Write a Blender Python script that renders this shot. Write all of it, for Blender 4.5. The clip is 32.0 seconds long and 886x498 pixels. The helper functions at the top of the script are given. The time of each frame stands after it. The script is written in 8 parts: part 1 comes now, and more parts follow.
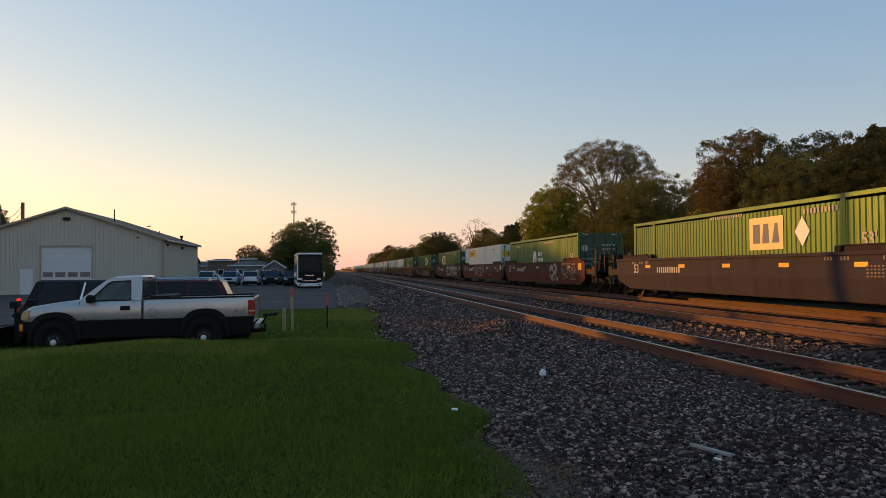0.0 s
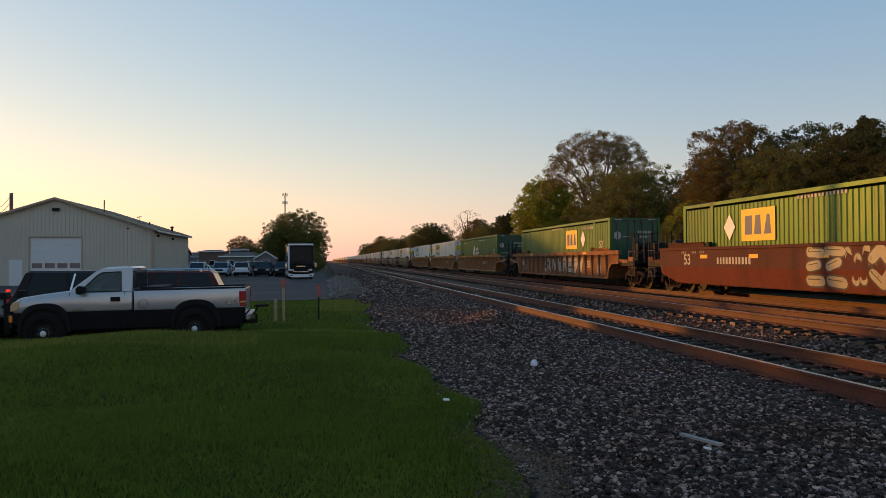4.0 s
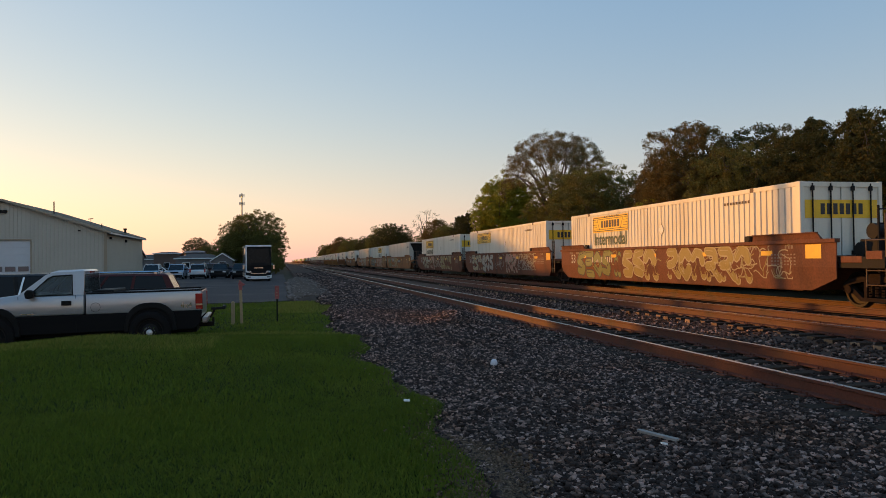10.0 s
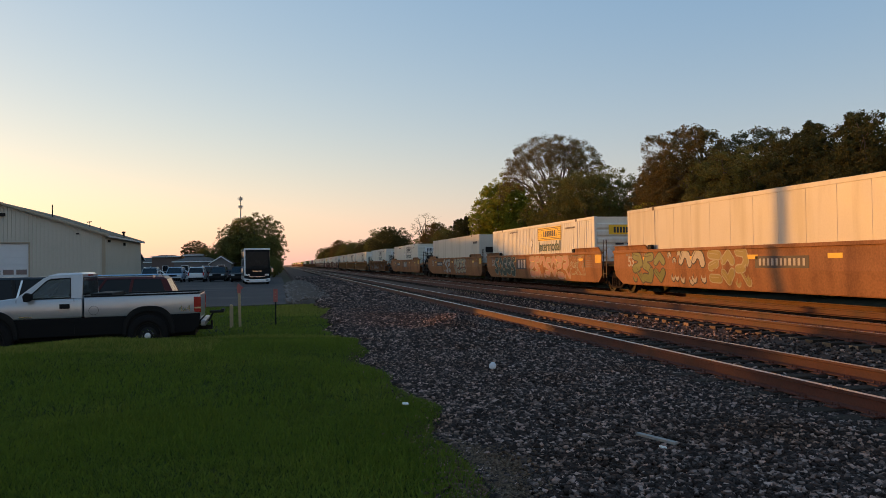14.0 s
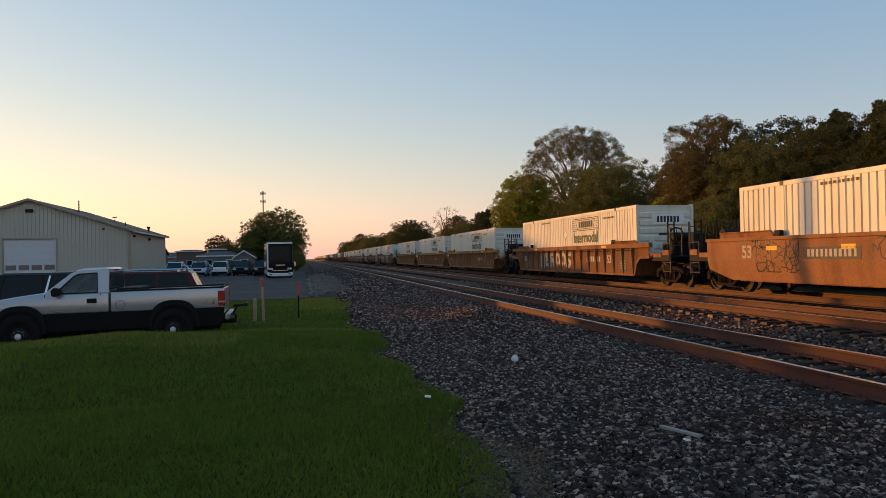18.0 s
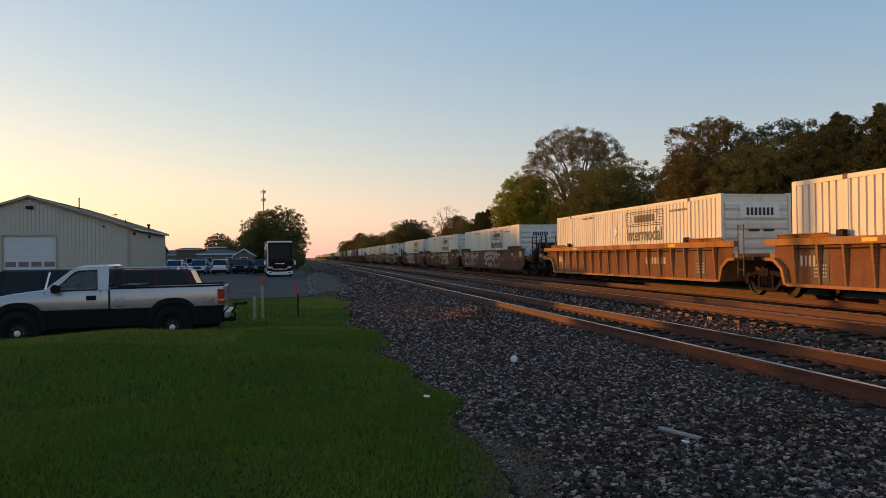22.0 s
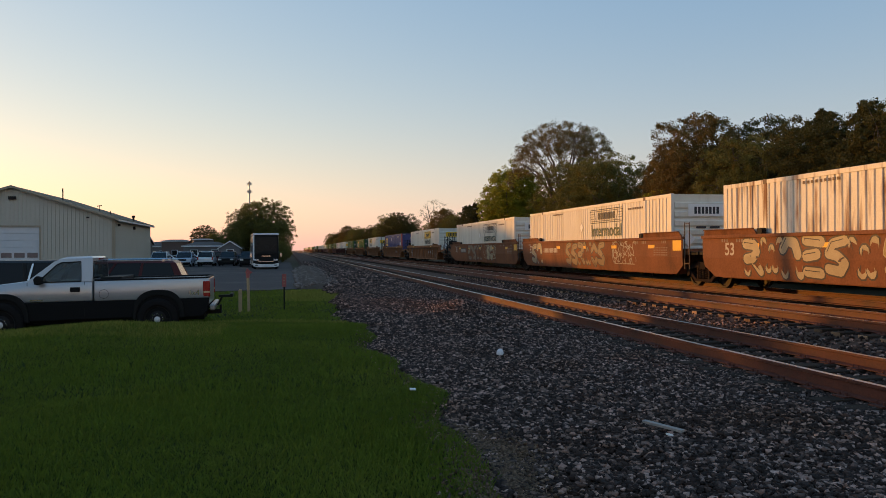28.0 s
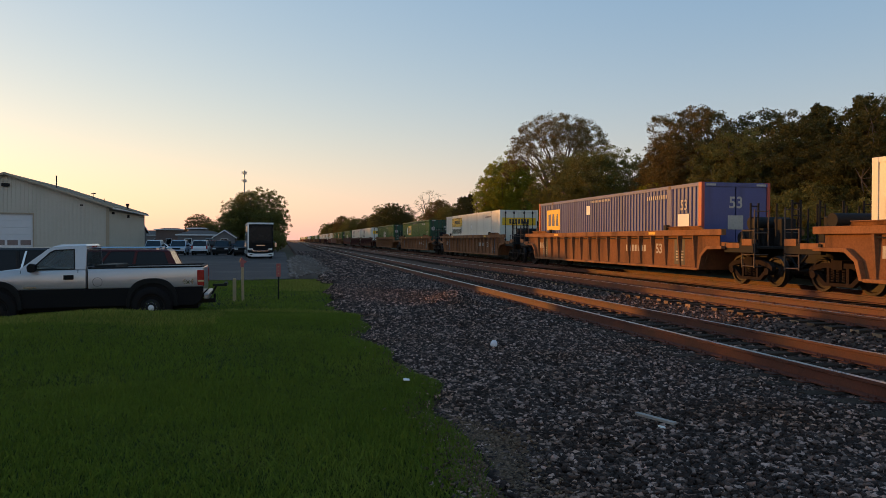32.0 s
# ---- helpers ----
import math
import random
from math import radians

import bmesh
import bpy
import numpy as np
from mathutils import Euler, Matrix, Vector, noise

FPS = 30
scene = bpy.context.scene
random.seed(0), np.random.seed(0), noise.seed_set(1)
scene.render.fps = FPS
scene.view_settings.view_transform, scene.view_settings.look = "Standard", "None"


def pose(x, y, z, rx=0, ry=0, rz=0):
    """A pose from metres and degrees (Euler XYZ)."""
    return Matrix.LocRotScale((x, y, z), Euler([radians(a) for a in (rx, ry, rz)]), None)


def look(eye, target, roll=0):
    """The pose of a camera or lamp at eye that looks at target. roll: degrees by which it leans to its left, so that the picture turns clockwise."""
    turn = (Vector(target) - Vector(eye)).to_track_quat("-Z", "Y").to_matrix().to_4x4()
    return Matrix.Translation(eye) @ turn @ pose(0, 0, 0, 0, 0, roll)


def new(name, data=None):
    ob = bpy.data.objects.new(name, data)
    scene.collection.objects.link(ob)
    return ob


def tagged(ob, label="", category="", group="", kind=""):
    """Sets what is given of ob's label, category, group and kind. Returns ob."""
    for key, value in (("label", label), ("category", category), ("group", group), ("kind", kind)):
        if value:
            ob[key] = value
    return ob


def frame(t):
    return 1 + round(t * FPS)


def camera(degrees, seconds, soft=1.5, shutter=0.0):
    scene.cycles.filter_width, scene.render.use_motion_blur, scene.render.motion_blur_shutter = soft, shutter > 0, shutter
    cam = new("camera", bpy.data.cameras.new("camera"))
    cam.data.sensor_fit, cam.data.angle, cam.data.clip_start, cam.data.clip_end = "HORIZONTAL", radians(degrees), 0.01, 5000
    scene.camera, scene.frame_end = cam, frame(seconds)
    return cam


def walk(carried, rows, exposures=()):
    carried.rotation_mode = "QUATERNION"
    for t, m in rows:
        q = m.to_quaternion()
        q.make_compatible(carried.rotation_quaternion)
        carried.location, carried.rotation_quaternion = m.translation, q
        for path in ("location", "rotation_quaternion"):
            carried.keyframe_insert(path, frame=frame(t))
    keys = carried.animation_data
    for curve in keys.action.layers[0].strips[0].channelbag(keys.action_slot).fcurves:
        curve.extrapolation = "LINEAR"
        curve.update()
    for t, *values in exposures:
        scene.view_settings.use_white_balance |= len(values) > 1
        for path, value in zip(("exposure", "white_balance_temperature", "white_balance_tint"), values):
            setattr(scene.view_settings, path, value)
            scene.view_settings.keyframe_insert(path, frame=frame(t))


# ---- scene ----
CAM = camera(61.0, 32.0, soft=0.3)
PATH = [
    (0.0, pose(0, 0, 1.444, 91.513, 0.313, -8.338)),
    (0.5, pose(0, 0, 1.444, 91.238, 0.535, -8.159)),
    (1.0, pose(0, 0, 1.444, 91.348, 0.873, -8.020)),
    (1.5, pose(0, 0, 1.444, 91.400, 1.062, -8.039)),
    (2.0, pose(0, 0, 1.444, 91.049, 1.192, -8.177)),
    (2.5, pose(0, 0, 1.444, 90.883, 1.177, -8.443)),
    (3.0, pose(0, 0, 1.444, 90.714, 0.946, -8.807)),
    (3.5, pose(0, 0, 1.444, 90.774, 0.578, -8.860)),
    (5.5, pose(0, 0, 1.444, 90.873, -0.053, -9.261)),
    (6.0, pose(0, 0, 1.444, 90.843, 0.293, -9.488)),
    (6.5, pose(0, 0, 1.444, 90.817, 0.499, -9.977)),
    (7.0, pose(0, 0, 1.444, 90.850, 0.701, -10.578)),
    (7.5, pose(0, 0, 1.444, 90.878, 0.684, -10.975)),
    (8.0, pose(0, 0, 1.444, 90.836, 0.622, -11.392)),
    (8.5, pose(0, 0, 1.444, 90.834, 0.622, -11.635)),
    (9.0, pose(0, 0, 1.444, 90.843, 0.500, -11.755)),
    (9.5, pose(0, 0, 1.444, 90.841, 0.484, -11.824)),
    (10.0, pose(0, 0, 1.444, 90.815, 0.756, -12.054)),
    (10.5, pose(0, 0, 1.444, 90.835, 0.952, -12.141)),
    (11.0, pose(0, 0, 1.444, 90.852, 0.937, -12.272)),
    (11.5, pose(0, 0, 1.444, 90.955, 0.892, -12.078)),
    (12.0, pose(0, 0, 1.444, 91.007, 0.879, -12.337)),
    (12.5, pose(0, 0, 1.444, 90.958, 0.845, -12.322)),
    (13.0, pose(0, 0, 1.444, 90.985, 0.808, -12.535)),
    (13.5, pose(0, 0, 1.444, 90.997, 0.657, -12.306)),
    (14.0, pose(0, 0, 1.444, 91.058, 0.743, -12.157)),
    (14.5, pose(0, 0, 1.444, 91.176, 0.632, -11.315)),
    (15.0, pose(0, 0, 1.444, 91.222, 0.748, -10.734)),
    (15.5, pose(0, 0, 1.444, 91.341, 1.137, -10.353)),
    (17.5, pose(0, 0, 1.444, 90.664, 1.063, -10.530)),
    (18.0, pose(0, 0, 1.444, 90.551, 1.068, -10.515)),
    (18.5, pose(0, 0, 1.444, 90.431, 1.082, -10.396)),
    (19.0, pose(0, 0, 1.444, 90.328, 0.964, -10.386)),
    (19.5, pose(0, 0, 1.444, 90.324, 0.948, -10.514)),
    (20.0, pose(0, 0, 1.444, 90.386, 0.662, -10.567)),
    (20.5, pose(0, 0, 1.444, 90.369, 0.508, -10.549)),
    (21.0, pose(0, 0, 1.444, 90.365, 0.616, -10.507)),
    (21.5, pose(0, 0, 1.444, 90.450, 0.661, -10.453)),
    (22.0, pose(0, 0, 1.444, 90.541, 0.626, -10.524)),
    (22.5, pose(0, 0, 1.444, 90.626, 0.838, -10.379)),
    (23.0, pose(0, 0, 1.444, 90.752, 0.881, -9.840)),
    (23.5, pose(0, 0, 1.444, 90.792, 0.693, -9.986)),
    (24.0, pose(0, 0, 1.444, 90.609, 0.589, -10.165)),
    (24.5, pose(0, 0, 1.444, 90.476, 0.563, -10.250)),
    (25.0, pose(0, 0, 1.444, 90.417, 0.396, -10.390)),
    (25.5, pose(0, 0, 1.444, 90.400, 0.441, -10.410)),
    (27.5, pose(0, 0, 1.444, 90.080, 0.360, -11.277)),
    (28.0, pose(0, 0, 1.444, 90.023, 0.312, -11.526)),
    (28.5, pose(0, 0, 1.444, 89.936, 0.246, -11.724)),
    (29.0, pose(0, 0, 1.444, 89.831, 0.236, -12.000)),
    (29.5, pose(0, 0, 1.444, 89.782, 0.164, -12.135)),
    (30.0, pose(0, 0, 1.444, 89.491, -0.131, -12.029)),
    (30.5, pose(0, 0, 1.444, 89.315, -0.346, -11.965)),
    (31.0, pose(0, 0, 1.444, 89.323, -0.219, -12.092)),
    (31.5, pose(0, 0, 1.444, 89.386, -0.257, -11.866)),
    (32.0, pose(0, 0, 1.444, 89.341, -0.207, -11.916)),
]
walk(CAM, PATH)

# ---- daylight: low evening sun, ahead and to the side ----
SUN_EL, SUN_ROT = 7.3, -49.5
world = bpy.data.worlds.new("evening_sky")
scene.world = world
world.use_nodes = True
wn = world.node_tree
sky = wn.nodes.new("ShaderNodeTexSky")
sky.sky_type = "NISHITA"
sky.sun_disc = False
sky.sun_elevation, sky.sun_rotation = radians(SUN_EL), radians(SUN_ROT)
sky.air_density, sky.dust_density, sky.ozone_density = 1.4, 0.3, 0.25
bgn = wn.nodes["Background"]
bgn.inputs["Strength"].default_value = 0.11
# per-channel gain and constant on the sky colour, fitted to the camera's view
sky_grade = wn.nodes.new("ShaderNodeVectorMath")
sky_grade.operation = "MULTIPLY_ADD"
sky_grade.inputs[1].default_value, sky_grade.inputs[2].default_value = (1.30, 1.06, 0.885), (0.08, 1.46, 3.62)
wn.links.new(sky.outputs[0], sky_grade.inputs[0])
wn.links.new(sky_grade.outputs[0], bgn.inputs["Color"])
sun = new("sun", bpy.data.lights.new("sun", "SUN"))
sun.data.energy, sun.data.angle, sun.data.color = 3.7, radians(0.6), (1.0, 0.42, 0.065)
sa, sb = radians(SUN_EL), radians(SUN_ROT)
SUN_DIR = Vector((math.cos(sa) * math.sin(sb), math.cos(sa) * math.cos(sb), math.sin(sa)))
sun.matrix_world = look(SUN_DIR * 100, (0, 0, 0))

# ---- mesh tools ----
class M:
    """A mesh in the making: boxes, tubes, lathes, extruded outlines and strips."""

    def __init__(self):
        self.v, self.f, self.m = [], [], []

    def add(self, vs, fs, mi=0):
        b = len(self.v)
        self.v += [tuple(p) for p in vs]
        self.f += [tuple(b + i for i in q) for q in fs]
        self.m += [mi] * len(fs)
        return self

    def box(self, x0, y0, z0, x1, y1, z1, mi=0):
        return self.add([(x0, y0, z0), (x1, y0, z0), (x1, y1, z0), (x0, y1, z0), (x0, y0, z1), (x1, y0, z1), (x1, y1, z1), (x0, y1, z1)],
                        [(3, 2, 1, 0), (4, 5, 6, 7), (0, 1, 5, 4), (1, 2, 6, 5), (2, 3, 7, 6), (3, 0, 4, 7)], mi)

    def hexa(self, low, high, mi=0):
        return self.add(list(low) + list(high), [(3, 2, 1, 0), (4, 5, 6, 7), (0, 1, 5, 4), (1, 2, 6, 5), (2, 3, 7, 6), (3, 0, 4, 7)], mi)

    def tube(self, p, q, r, r2=None, n=8, mi=0, caps=True):
        p, q = Vector(p), Vector(q)
        r2 = r if r2 is None else r2
        d = (q - p).normalized()
        a = d.orthogonal().normalized()
        c = d.cross(a)
        vs = [p + (a * math.cos(2 * math.pi * i / n) + c * math.sin(2 * math.pi * i / n)) * r for i in range(n)]
        vs += [q + (a * math.cos(2 * math.pi * i / n) + c * math.sin(2 * math.pi * i / n)) * r2 for i in range(n)]
        fs = [(i, (i + 1) % n, n + (i + 1) % n, n + i) for i in range(n)]
        if caps:
            fs += [tuple(reversed(range(n))), tuple(range(n, 2 * n))]
        return self.add(vs, fs, mi)

    def lathe_x(self, prof, c, n=20, mi=0):
        """prof: (x, r) pairs, turned about the x axis through c."""
        vs, fs = [], []
        for x, r in prof:
            vs += [(c[0] + x, c[1] + r * math.cos(2 * math.pi * i / n), c[2] + r * math.sin(2 * math.pi * i / n)) for i in range(n)]
        for k in range(len(prof) - 1):
            fs += [(k * n + i, k * n + (i + 1) % n, (k + 1) * n + (i + 1) % n, (k + 1) * n + i) for i in range(n)]
        return self.add(vs, fs, mi)

    def slab(self, pts, axis, a, b, mi=0):
        """An outline of 2D points, extruded along an axis (0 x, 1 y, 2 z) from a to b."""
        def at(p, h):
            return {0: (h, p[0], p[1]), 1: (p[0], h, p[1]), 2: (p[0], p[1], h)}[axis]
        n = len(pts)
        vs = [at(p, a) for p in pts] + [at(p, b) for p in pts]
        fs = [tuple(reversed(range(n))), tuple(range(n, 2 * n))] + [(i, (i + 1) % n, n + (i + 1) % n, n + i) for i in range(n)]
        return self.add(vs, fs, mi)

    def loft(self, rings, mi=0, caps=True):
        n = len(rings[0])
        vs = [p for r in rings for p in r]
        fs = [(k * n + i, k * n + (i + 1) % n, (k + 1) * n + (i + 1) % n, (k + 1) * n + i) for k in range(len(rings) - 1) for i in range(n)]
        if caps:
            fs += [tuple(reversed(range(n))), tuple(range((len(rings) - 1) * n, len(rings) * n))]
        return self.add(vs, fs, mi)

    def mesh(self, name, mats, bevel=0.0, smooth=False):
        me = bpy.data.meshes.new(name)
        me.from_pydata(self.v, [], self.f)
        for x in (mats if isinstance(mats, (list, tuple)) else [mats]):
            me.materials.append(x)
        if any(self.m):
            me.polygons.foreach_set("material_index", self.m)
        bm = bmesh.new()
        bm.from_mesh(me)
        bmesh.ops.recalc_face_normals(bm, faces=bm.faces)
        if bevel:
            es = [e for e in bm.edges if len(e.link_faces) == 2 and e.calc_face_angle(0) > 0.5]
            bmesh.ops.bevel(bm, geom=es, offset=bevel, segments=2, profile=0.5, affect="EDGES", clamp_overlap=True)
        bm.to_mesh(me)
        bm.free()
        if smooth:
            me.polygons.foreach_set("use_smooth", [True] * len(me.polygons))
            me.set_sharp_from_angle(angle=radians(40))
        return me


def part(name, m, mats, parent, label="", bevel=0.0, smooth=False):
    """One mesh object under a thing or part; m is an M, or mesh data to share."""
    me = m if isinstance(m, bpy.types.Mesh) else m.mesh(name, mats, bevel, smooth)
    ob = new(name, me)
    ob.parent = parent
    if label:
        ob["label"] = label
    return ob


def thing(name, label, category, group="", kind="", at=None):
    ob = tagged(new(name), label, category, group, kind)
    if at is not None:
        ob.matrix_basis = at
    return ob


def solid(name, m, mats, label, category, group="", kind="", at=None, bevel=0.0, smooth=False):
    me = m if isinstance(m, bpy.types.Mesh) else m.mesh(name, mats, bevel, smooth)
    ob = tagged(new(name, me), label, category, group, kind)
    if at is not None:
        ob.matrix_basis = at
    return ob


# ---- materials ----
def mat(name, color, rough=0.6, metal=0.0, vary=0.25, scale=3.0, fine=40.0, bump=0.15, second=None, spec=0.5, island=0.0, skew=0.0, random_ob=0.0, coat=0.0,
        streak=0.0, patch=0.0):
    """A surface: base colour with broad and fine variation, optional second colour in patches or vertical streaks, relief."""
    ma = bpy.data.materials.new(name)
    ma.use_nodes = True
    nt = ma.node_tree
    nd, lk = nt.nodes, nt.links
    bs = nd["Principled BSDF"]
    bs.inputs["Roughness"].default_value = rough
    bs.inputs["Metallic"].default_value = metal
    bs.inputs["Specular IOR Level"].default_value = spec
    bs.inputs["Coat Weight"].default_value = coat
    co = nd.new("ShaderNodeTexCoord")
    n1 = nd.new("ShaderNodeTexNoise")
    n1.inputs["Scale"].default_value, n1.inputs["Detail"].default_value = scale, 5
    n2 = nd.new("ShaderNodeTexNoise")
    n2.inputs["Scale"].default_value, n2.inputs["Detail"].default_value = fine, 3
    lk.new(co.outputs["Object"], n1.inputs["Vector"])
    lk.new(co.outputs["Object"], n2.inputs["Vector"])
    ad = nd.new("ShaderNodeMath")
    ad.operation = "ADD"
    lk.new(n1.outputs["Fac"], ad.inputs[0])
    lk.new(n2.outputs["Fac"], ad.inputs[1])
    ra = nd.new("ShaderNodeMapRange")
    ra.inputs["From Min"].default_value, ra.inputs["From Max"].default_value = 0.6, 1.4
    ra.inputs["To Min"].default_value, ra.inputs["To Max"].default_value = 1 - vary, 1 + vary
    lk.new(ad.outputs[0], ra.inputs["Value"])
    val = ra.outputs[0]
    for amount, kind in ((island, "ShaderNodeNewGeometry"), (random_ob, "ShaderNodeObjectInfo")):
        if amount:
            g = nd.new(kind)
            r2 = nd.new("ShaderNodeMapRange")
            r2.inputs["To Min"].default_value, r2.inputs["To Max"].default_value = 1 - amount, 1 + amount
            src = g.outputs["Random Per Island" if kind.endswith("Geometry") else "Random"]
            if skew and kind.endswith("Geometry"):  # mostly dark pieces, a few pale ones
                pw = nd.new("ShaderNodeMath")
                pw.operation = "POWER"
                pw.inputs[1].default_value = skew
                lk.new(src, pw.inputs[0])
                src = pw.outputs[0]
                r2.inputs["To Max"].default_value = 1 + 3 * amount
            lk.new(src, r2.inputs["Value"])
            mu = nd.new("ShaderNodeMath")
            mu.operation = "MULTIPLY"
            lk.new(val, mu.inputs[0])
            lk.new(r2.outputs[0], mu.inputs[1])
            val = mu.outputs[0]
    base = nd.new("ShaderNodeRGB")
    base.outputs[0].default_value = (*color, 1)
    col = base.outputs[0]
    if second is not None:
        mp = nd.new("ShaderNodeMapping")
        mp.inputs["Scale"].default_value = (1, 1, 0.12) if streak else (1, 1, 1)
        lk.new(co.outputs["Object"], mp.inputs["Vector"])
        n3 = nd.new("ShaderNodeTexNoise")
        n3.inputs["Scale"].default_value, n3.inputs["Detail"].default_value = (streak or patch or scale * 0.5), 6
        lk.new(mp.outputs[0], n3.inputs["Vector"])
        cr = nd.new("ShaderNodeMapRange")
        cr.inputs["From Min"].default_value, cr.inputs["From Max"].default_value = 0.5, 0.68
        lk.new(n3.outputs["Fac"], cr.inputs["Value"])
        mx = nd.new("ShaderNodeMix")
        mx.data_type = "RGBA"
        mx.inputs[7].default_value = (*second, 1)
        lk.new(cr.outputs[0], mx.inputs[0])
        lk.new(col, mx.inputs[6])
        col = mx.outputs[2]
    sc = nd.new("ShaderNodeVectorMath")
    sc.operation = "SCALE"
    lk.new(col, sc.inputs[0])
    lk.new(val, sc.inputs["Scale"])
    lk.new(sc.outputs[0], bs.inputs["Base Color"])
    rr = nd.new("ShaderNodeMapRange")
    rr.inputs["To Min"].default_value, rr.inputs["To Max"].default_value = max(0.02, rough - 0.1), min(1, rough + 0.12)
    lk.new(n1.outputs["Fac"], rr.inputs["Value"])
    lk.new(rr.outputs[0], bs.inputs["Roughness"])
    if bump:
        bp = nd.new("ShaderNodeBump")
        bp.inputs["Strength"].default_value, bp.inputs["Distance"].default_value = bump, 0.02
        lk.new(n2.outputs["Fac"], bp.inputs["Height"])
        lk.new(bp.outputs[0], bs.inputs["Normal"])
    return ma


def leafy(ma, amount, tint):
    """Lets light through thin leaves."""
    nt = ma.node_tree
    bs, out = nt.nodes["Principled BSDF"], nt.nodes["Material Output"]
    tr_ = nt.nodes.new("ShaderNodeBsdfTranslucent")
    tr_.inputs["Color"].default_value = (*tint, 1)
    mx = nt.nodes.new("ShaderNodeMixShader")
    mx.inputs[0].default_value = amount
    nt.links.new(bs.outputs[0], mx.inputs[1])
    nt.links.new(tr_.outputs[0], mx.inputs[2])
    nt.links.new(mx.outputs[0], out.inputs["Surface"])
    return ma


def glass(name, tint, rough=0.05):
    ma = bpy.data.materials.new(name)
    ma.use_nodes = True
    bs = ma.node_tree.nodes["Principled BSDF"]
    bs.inputs["Base Color"].default_value = (*tint, 1)
    bs.inputs["Roughness"].default_value = rough
    bs.inputs["Transmission Weight"].default_value = 0.55
    bs.inputs["IOR"].default_value = 1.45
    return ma


GRASS = mat("lawn_soil", (0.026, 0.038, 0.005), 0.9, spec=0.05, vary=0.4, scale=0.6, fine=25, bump=0.6, second=(0.022, 0.026, 0.006))
BLADE = mat("grass_blade", (0.086, 0.124, 0.015), 0.65, vary=0.42, scale=0.5, fine=4, bump=0, island=0.45, second=(0.18, 0.20, 0.032), patch=0.3, spec=0.2)
FIELD = mat("far_ground", (0.055, 0.042, 0.022), 0.95, spec=0.1, vary=0.4, scale=0.05, fine=2, bump=0.3, second=(0.075, 0.052, 0.03))
ASPHALT = mat("asphalt", (0.066, 0.053, 0.050), 0.9, spec=0.15, vary=0.3, scale=0.35, fine=60, bump=0.35, second=(0.098, 0.080, 0.072), patch=0.2)
BALLAST = mat("ballast_bed", (0.085, 0.050, 0.037), 0.95, vary=0.5, scale=1.2, fine=22, bump=1.0, second=(0.100, 0.056, 0.037), spec=0.1)
leafy(BLADE, 0.5, (0.15, 0.205, 0.026))
STONE = mat("ballast_stone", (0.165, 0.104, 0.082), 0.85, vary=0.4, scale=6, fine=60, bump=0.4, island=0.78, skew=5.0, second=(0.15, 0.082, 0.055), patch=0.7, spec=0.15)
DIRT = mat("dirt_verge", (0.105, 0.074, 0.056), 0.95, spec=0.1, vary=0.35, scale=2, fine=30, bump=0.8, second=(0.075, 0.050, 0.036))
RUST = mat("rusty_rail_side", (0.10, 0.028, 0.016), 0.65, vary=0.35, scale=3, fine=50, bump=0.2, spec=0.4, second=(0.055, 0.022, 0.014))
RAILTOP = mat("worn_rail_head", (0.42, 0.40, 0.38), 0.28, 0.9, vary=0.15, scale=2, fine=30, bump=0.05)
TIE = mat("creosoted_tie", (0.040, 0.027, 0.019), 0.95, spec=0.1, vary=0.4, scale=4, fine=50, bump=0.6, random_ob=0.3)
STEEL = mat("dark_steel", (0.016, 0.014, 0.013), 0.7, 0.0, spec=0.2, vary=0.4, scale=4, fine=40, bump=0.2)
TRUCKIRON = mat("dusty_truck_iron", (0.022, 0.014, 0.011), 0.9, 0.0, spec=0.12, vary=0.4, scale=4, fine=40, bump=0.3)
WHEELIRON = mat("wheel_iron", (0.026, 0.016, 0.012), 0.6, 0.1, spec=0.25, vary=0.3, scale=4, fine=30, bump=0.15)
GALV = mat("grab_iron", (0.10, 0.065, 0.045), 0.6, 0.2, vary=0.3, bump=0.1)
YELLOW = mat("yellow_reflector", (0.75, 0.40, 0.02), 0.4, vary=0.15, bump=0.0)
WHITEMARK = mat("white_stencil", (0.42, 0.38, 0.33), 0.6, vary=0.2, scale=8, bump=0.0)
FADEDMARK = mat("faded_stencil", (0.24, 0.17, 0.13), 0.7, vary=0.3, scale=8, bump=0.0)
BLACKMARK = mat("black_stencil", (0.03, 0.03, 0.035), 0.6, vary=0.2, bump=0.0)
GREENMARK = mat("green_stencil", (0.010, 0.05, 0.034), 0.5, vary=0.2, bump=0.0)
BLUEMARK = mat("blue_stencil", (0.03, 0.06, 0.16), 0.5, vary=0.2, bump=0.0)
LOGOYELLOW = mat("yellow_decal", (0.85, 0.50, 0.02), 0.45, vary=0.12, scale=2, bump=0.0)
LOGOPALE = mat("pale_yellow_decal", (0.72, 0.60, 0.24), 0.45, vary=0.12, scale=2, bump=0.0)
LOGOWHITE = mat("white_decal", (0.80, 0.78, 0.74), 0.45, vary=0.1, scale=2, bump=0.0)

# ---- terrain ----
def smooth01(a, b, x):
    t = min(1.0, max(0.0, (x - a) / (b - a)))
    return t * t * (3 - 2 * t)


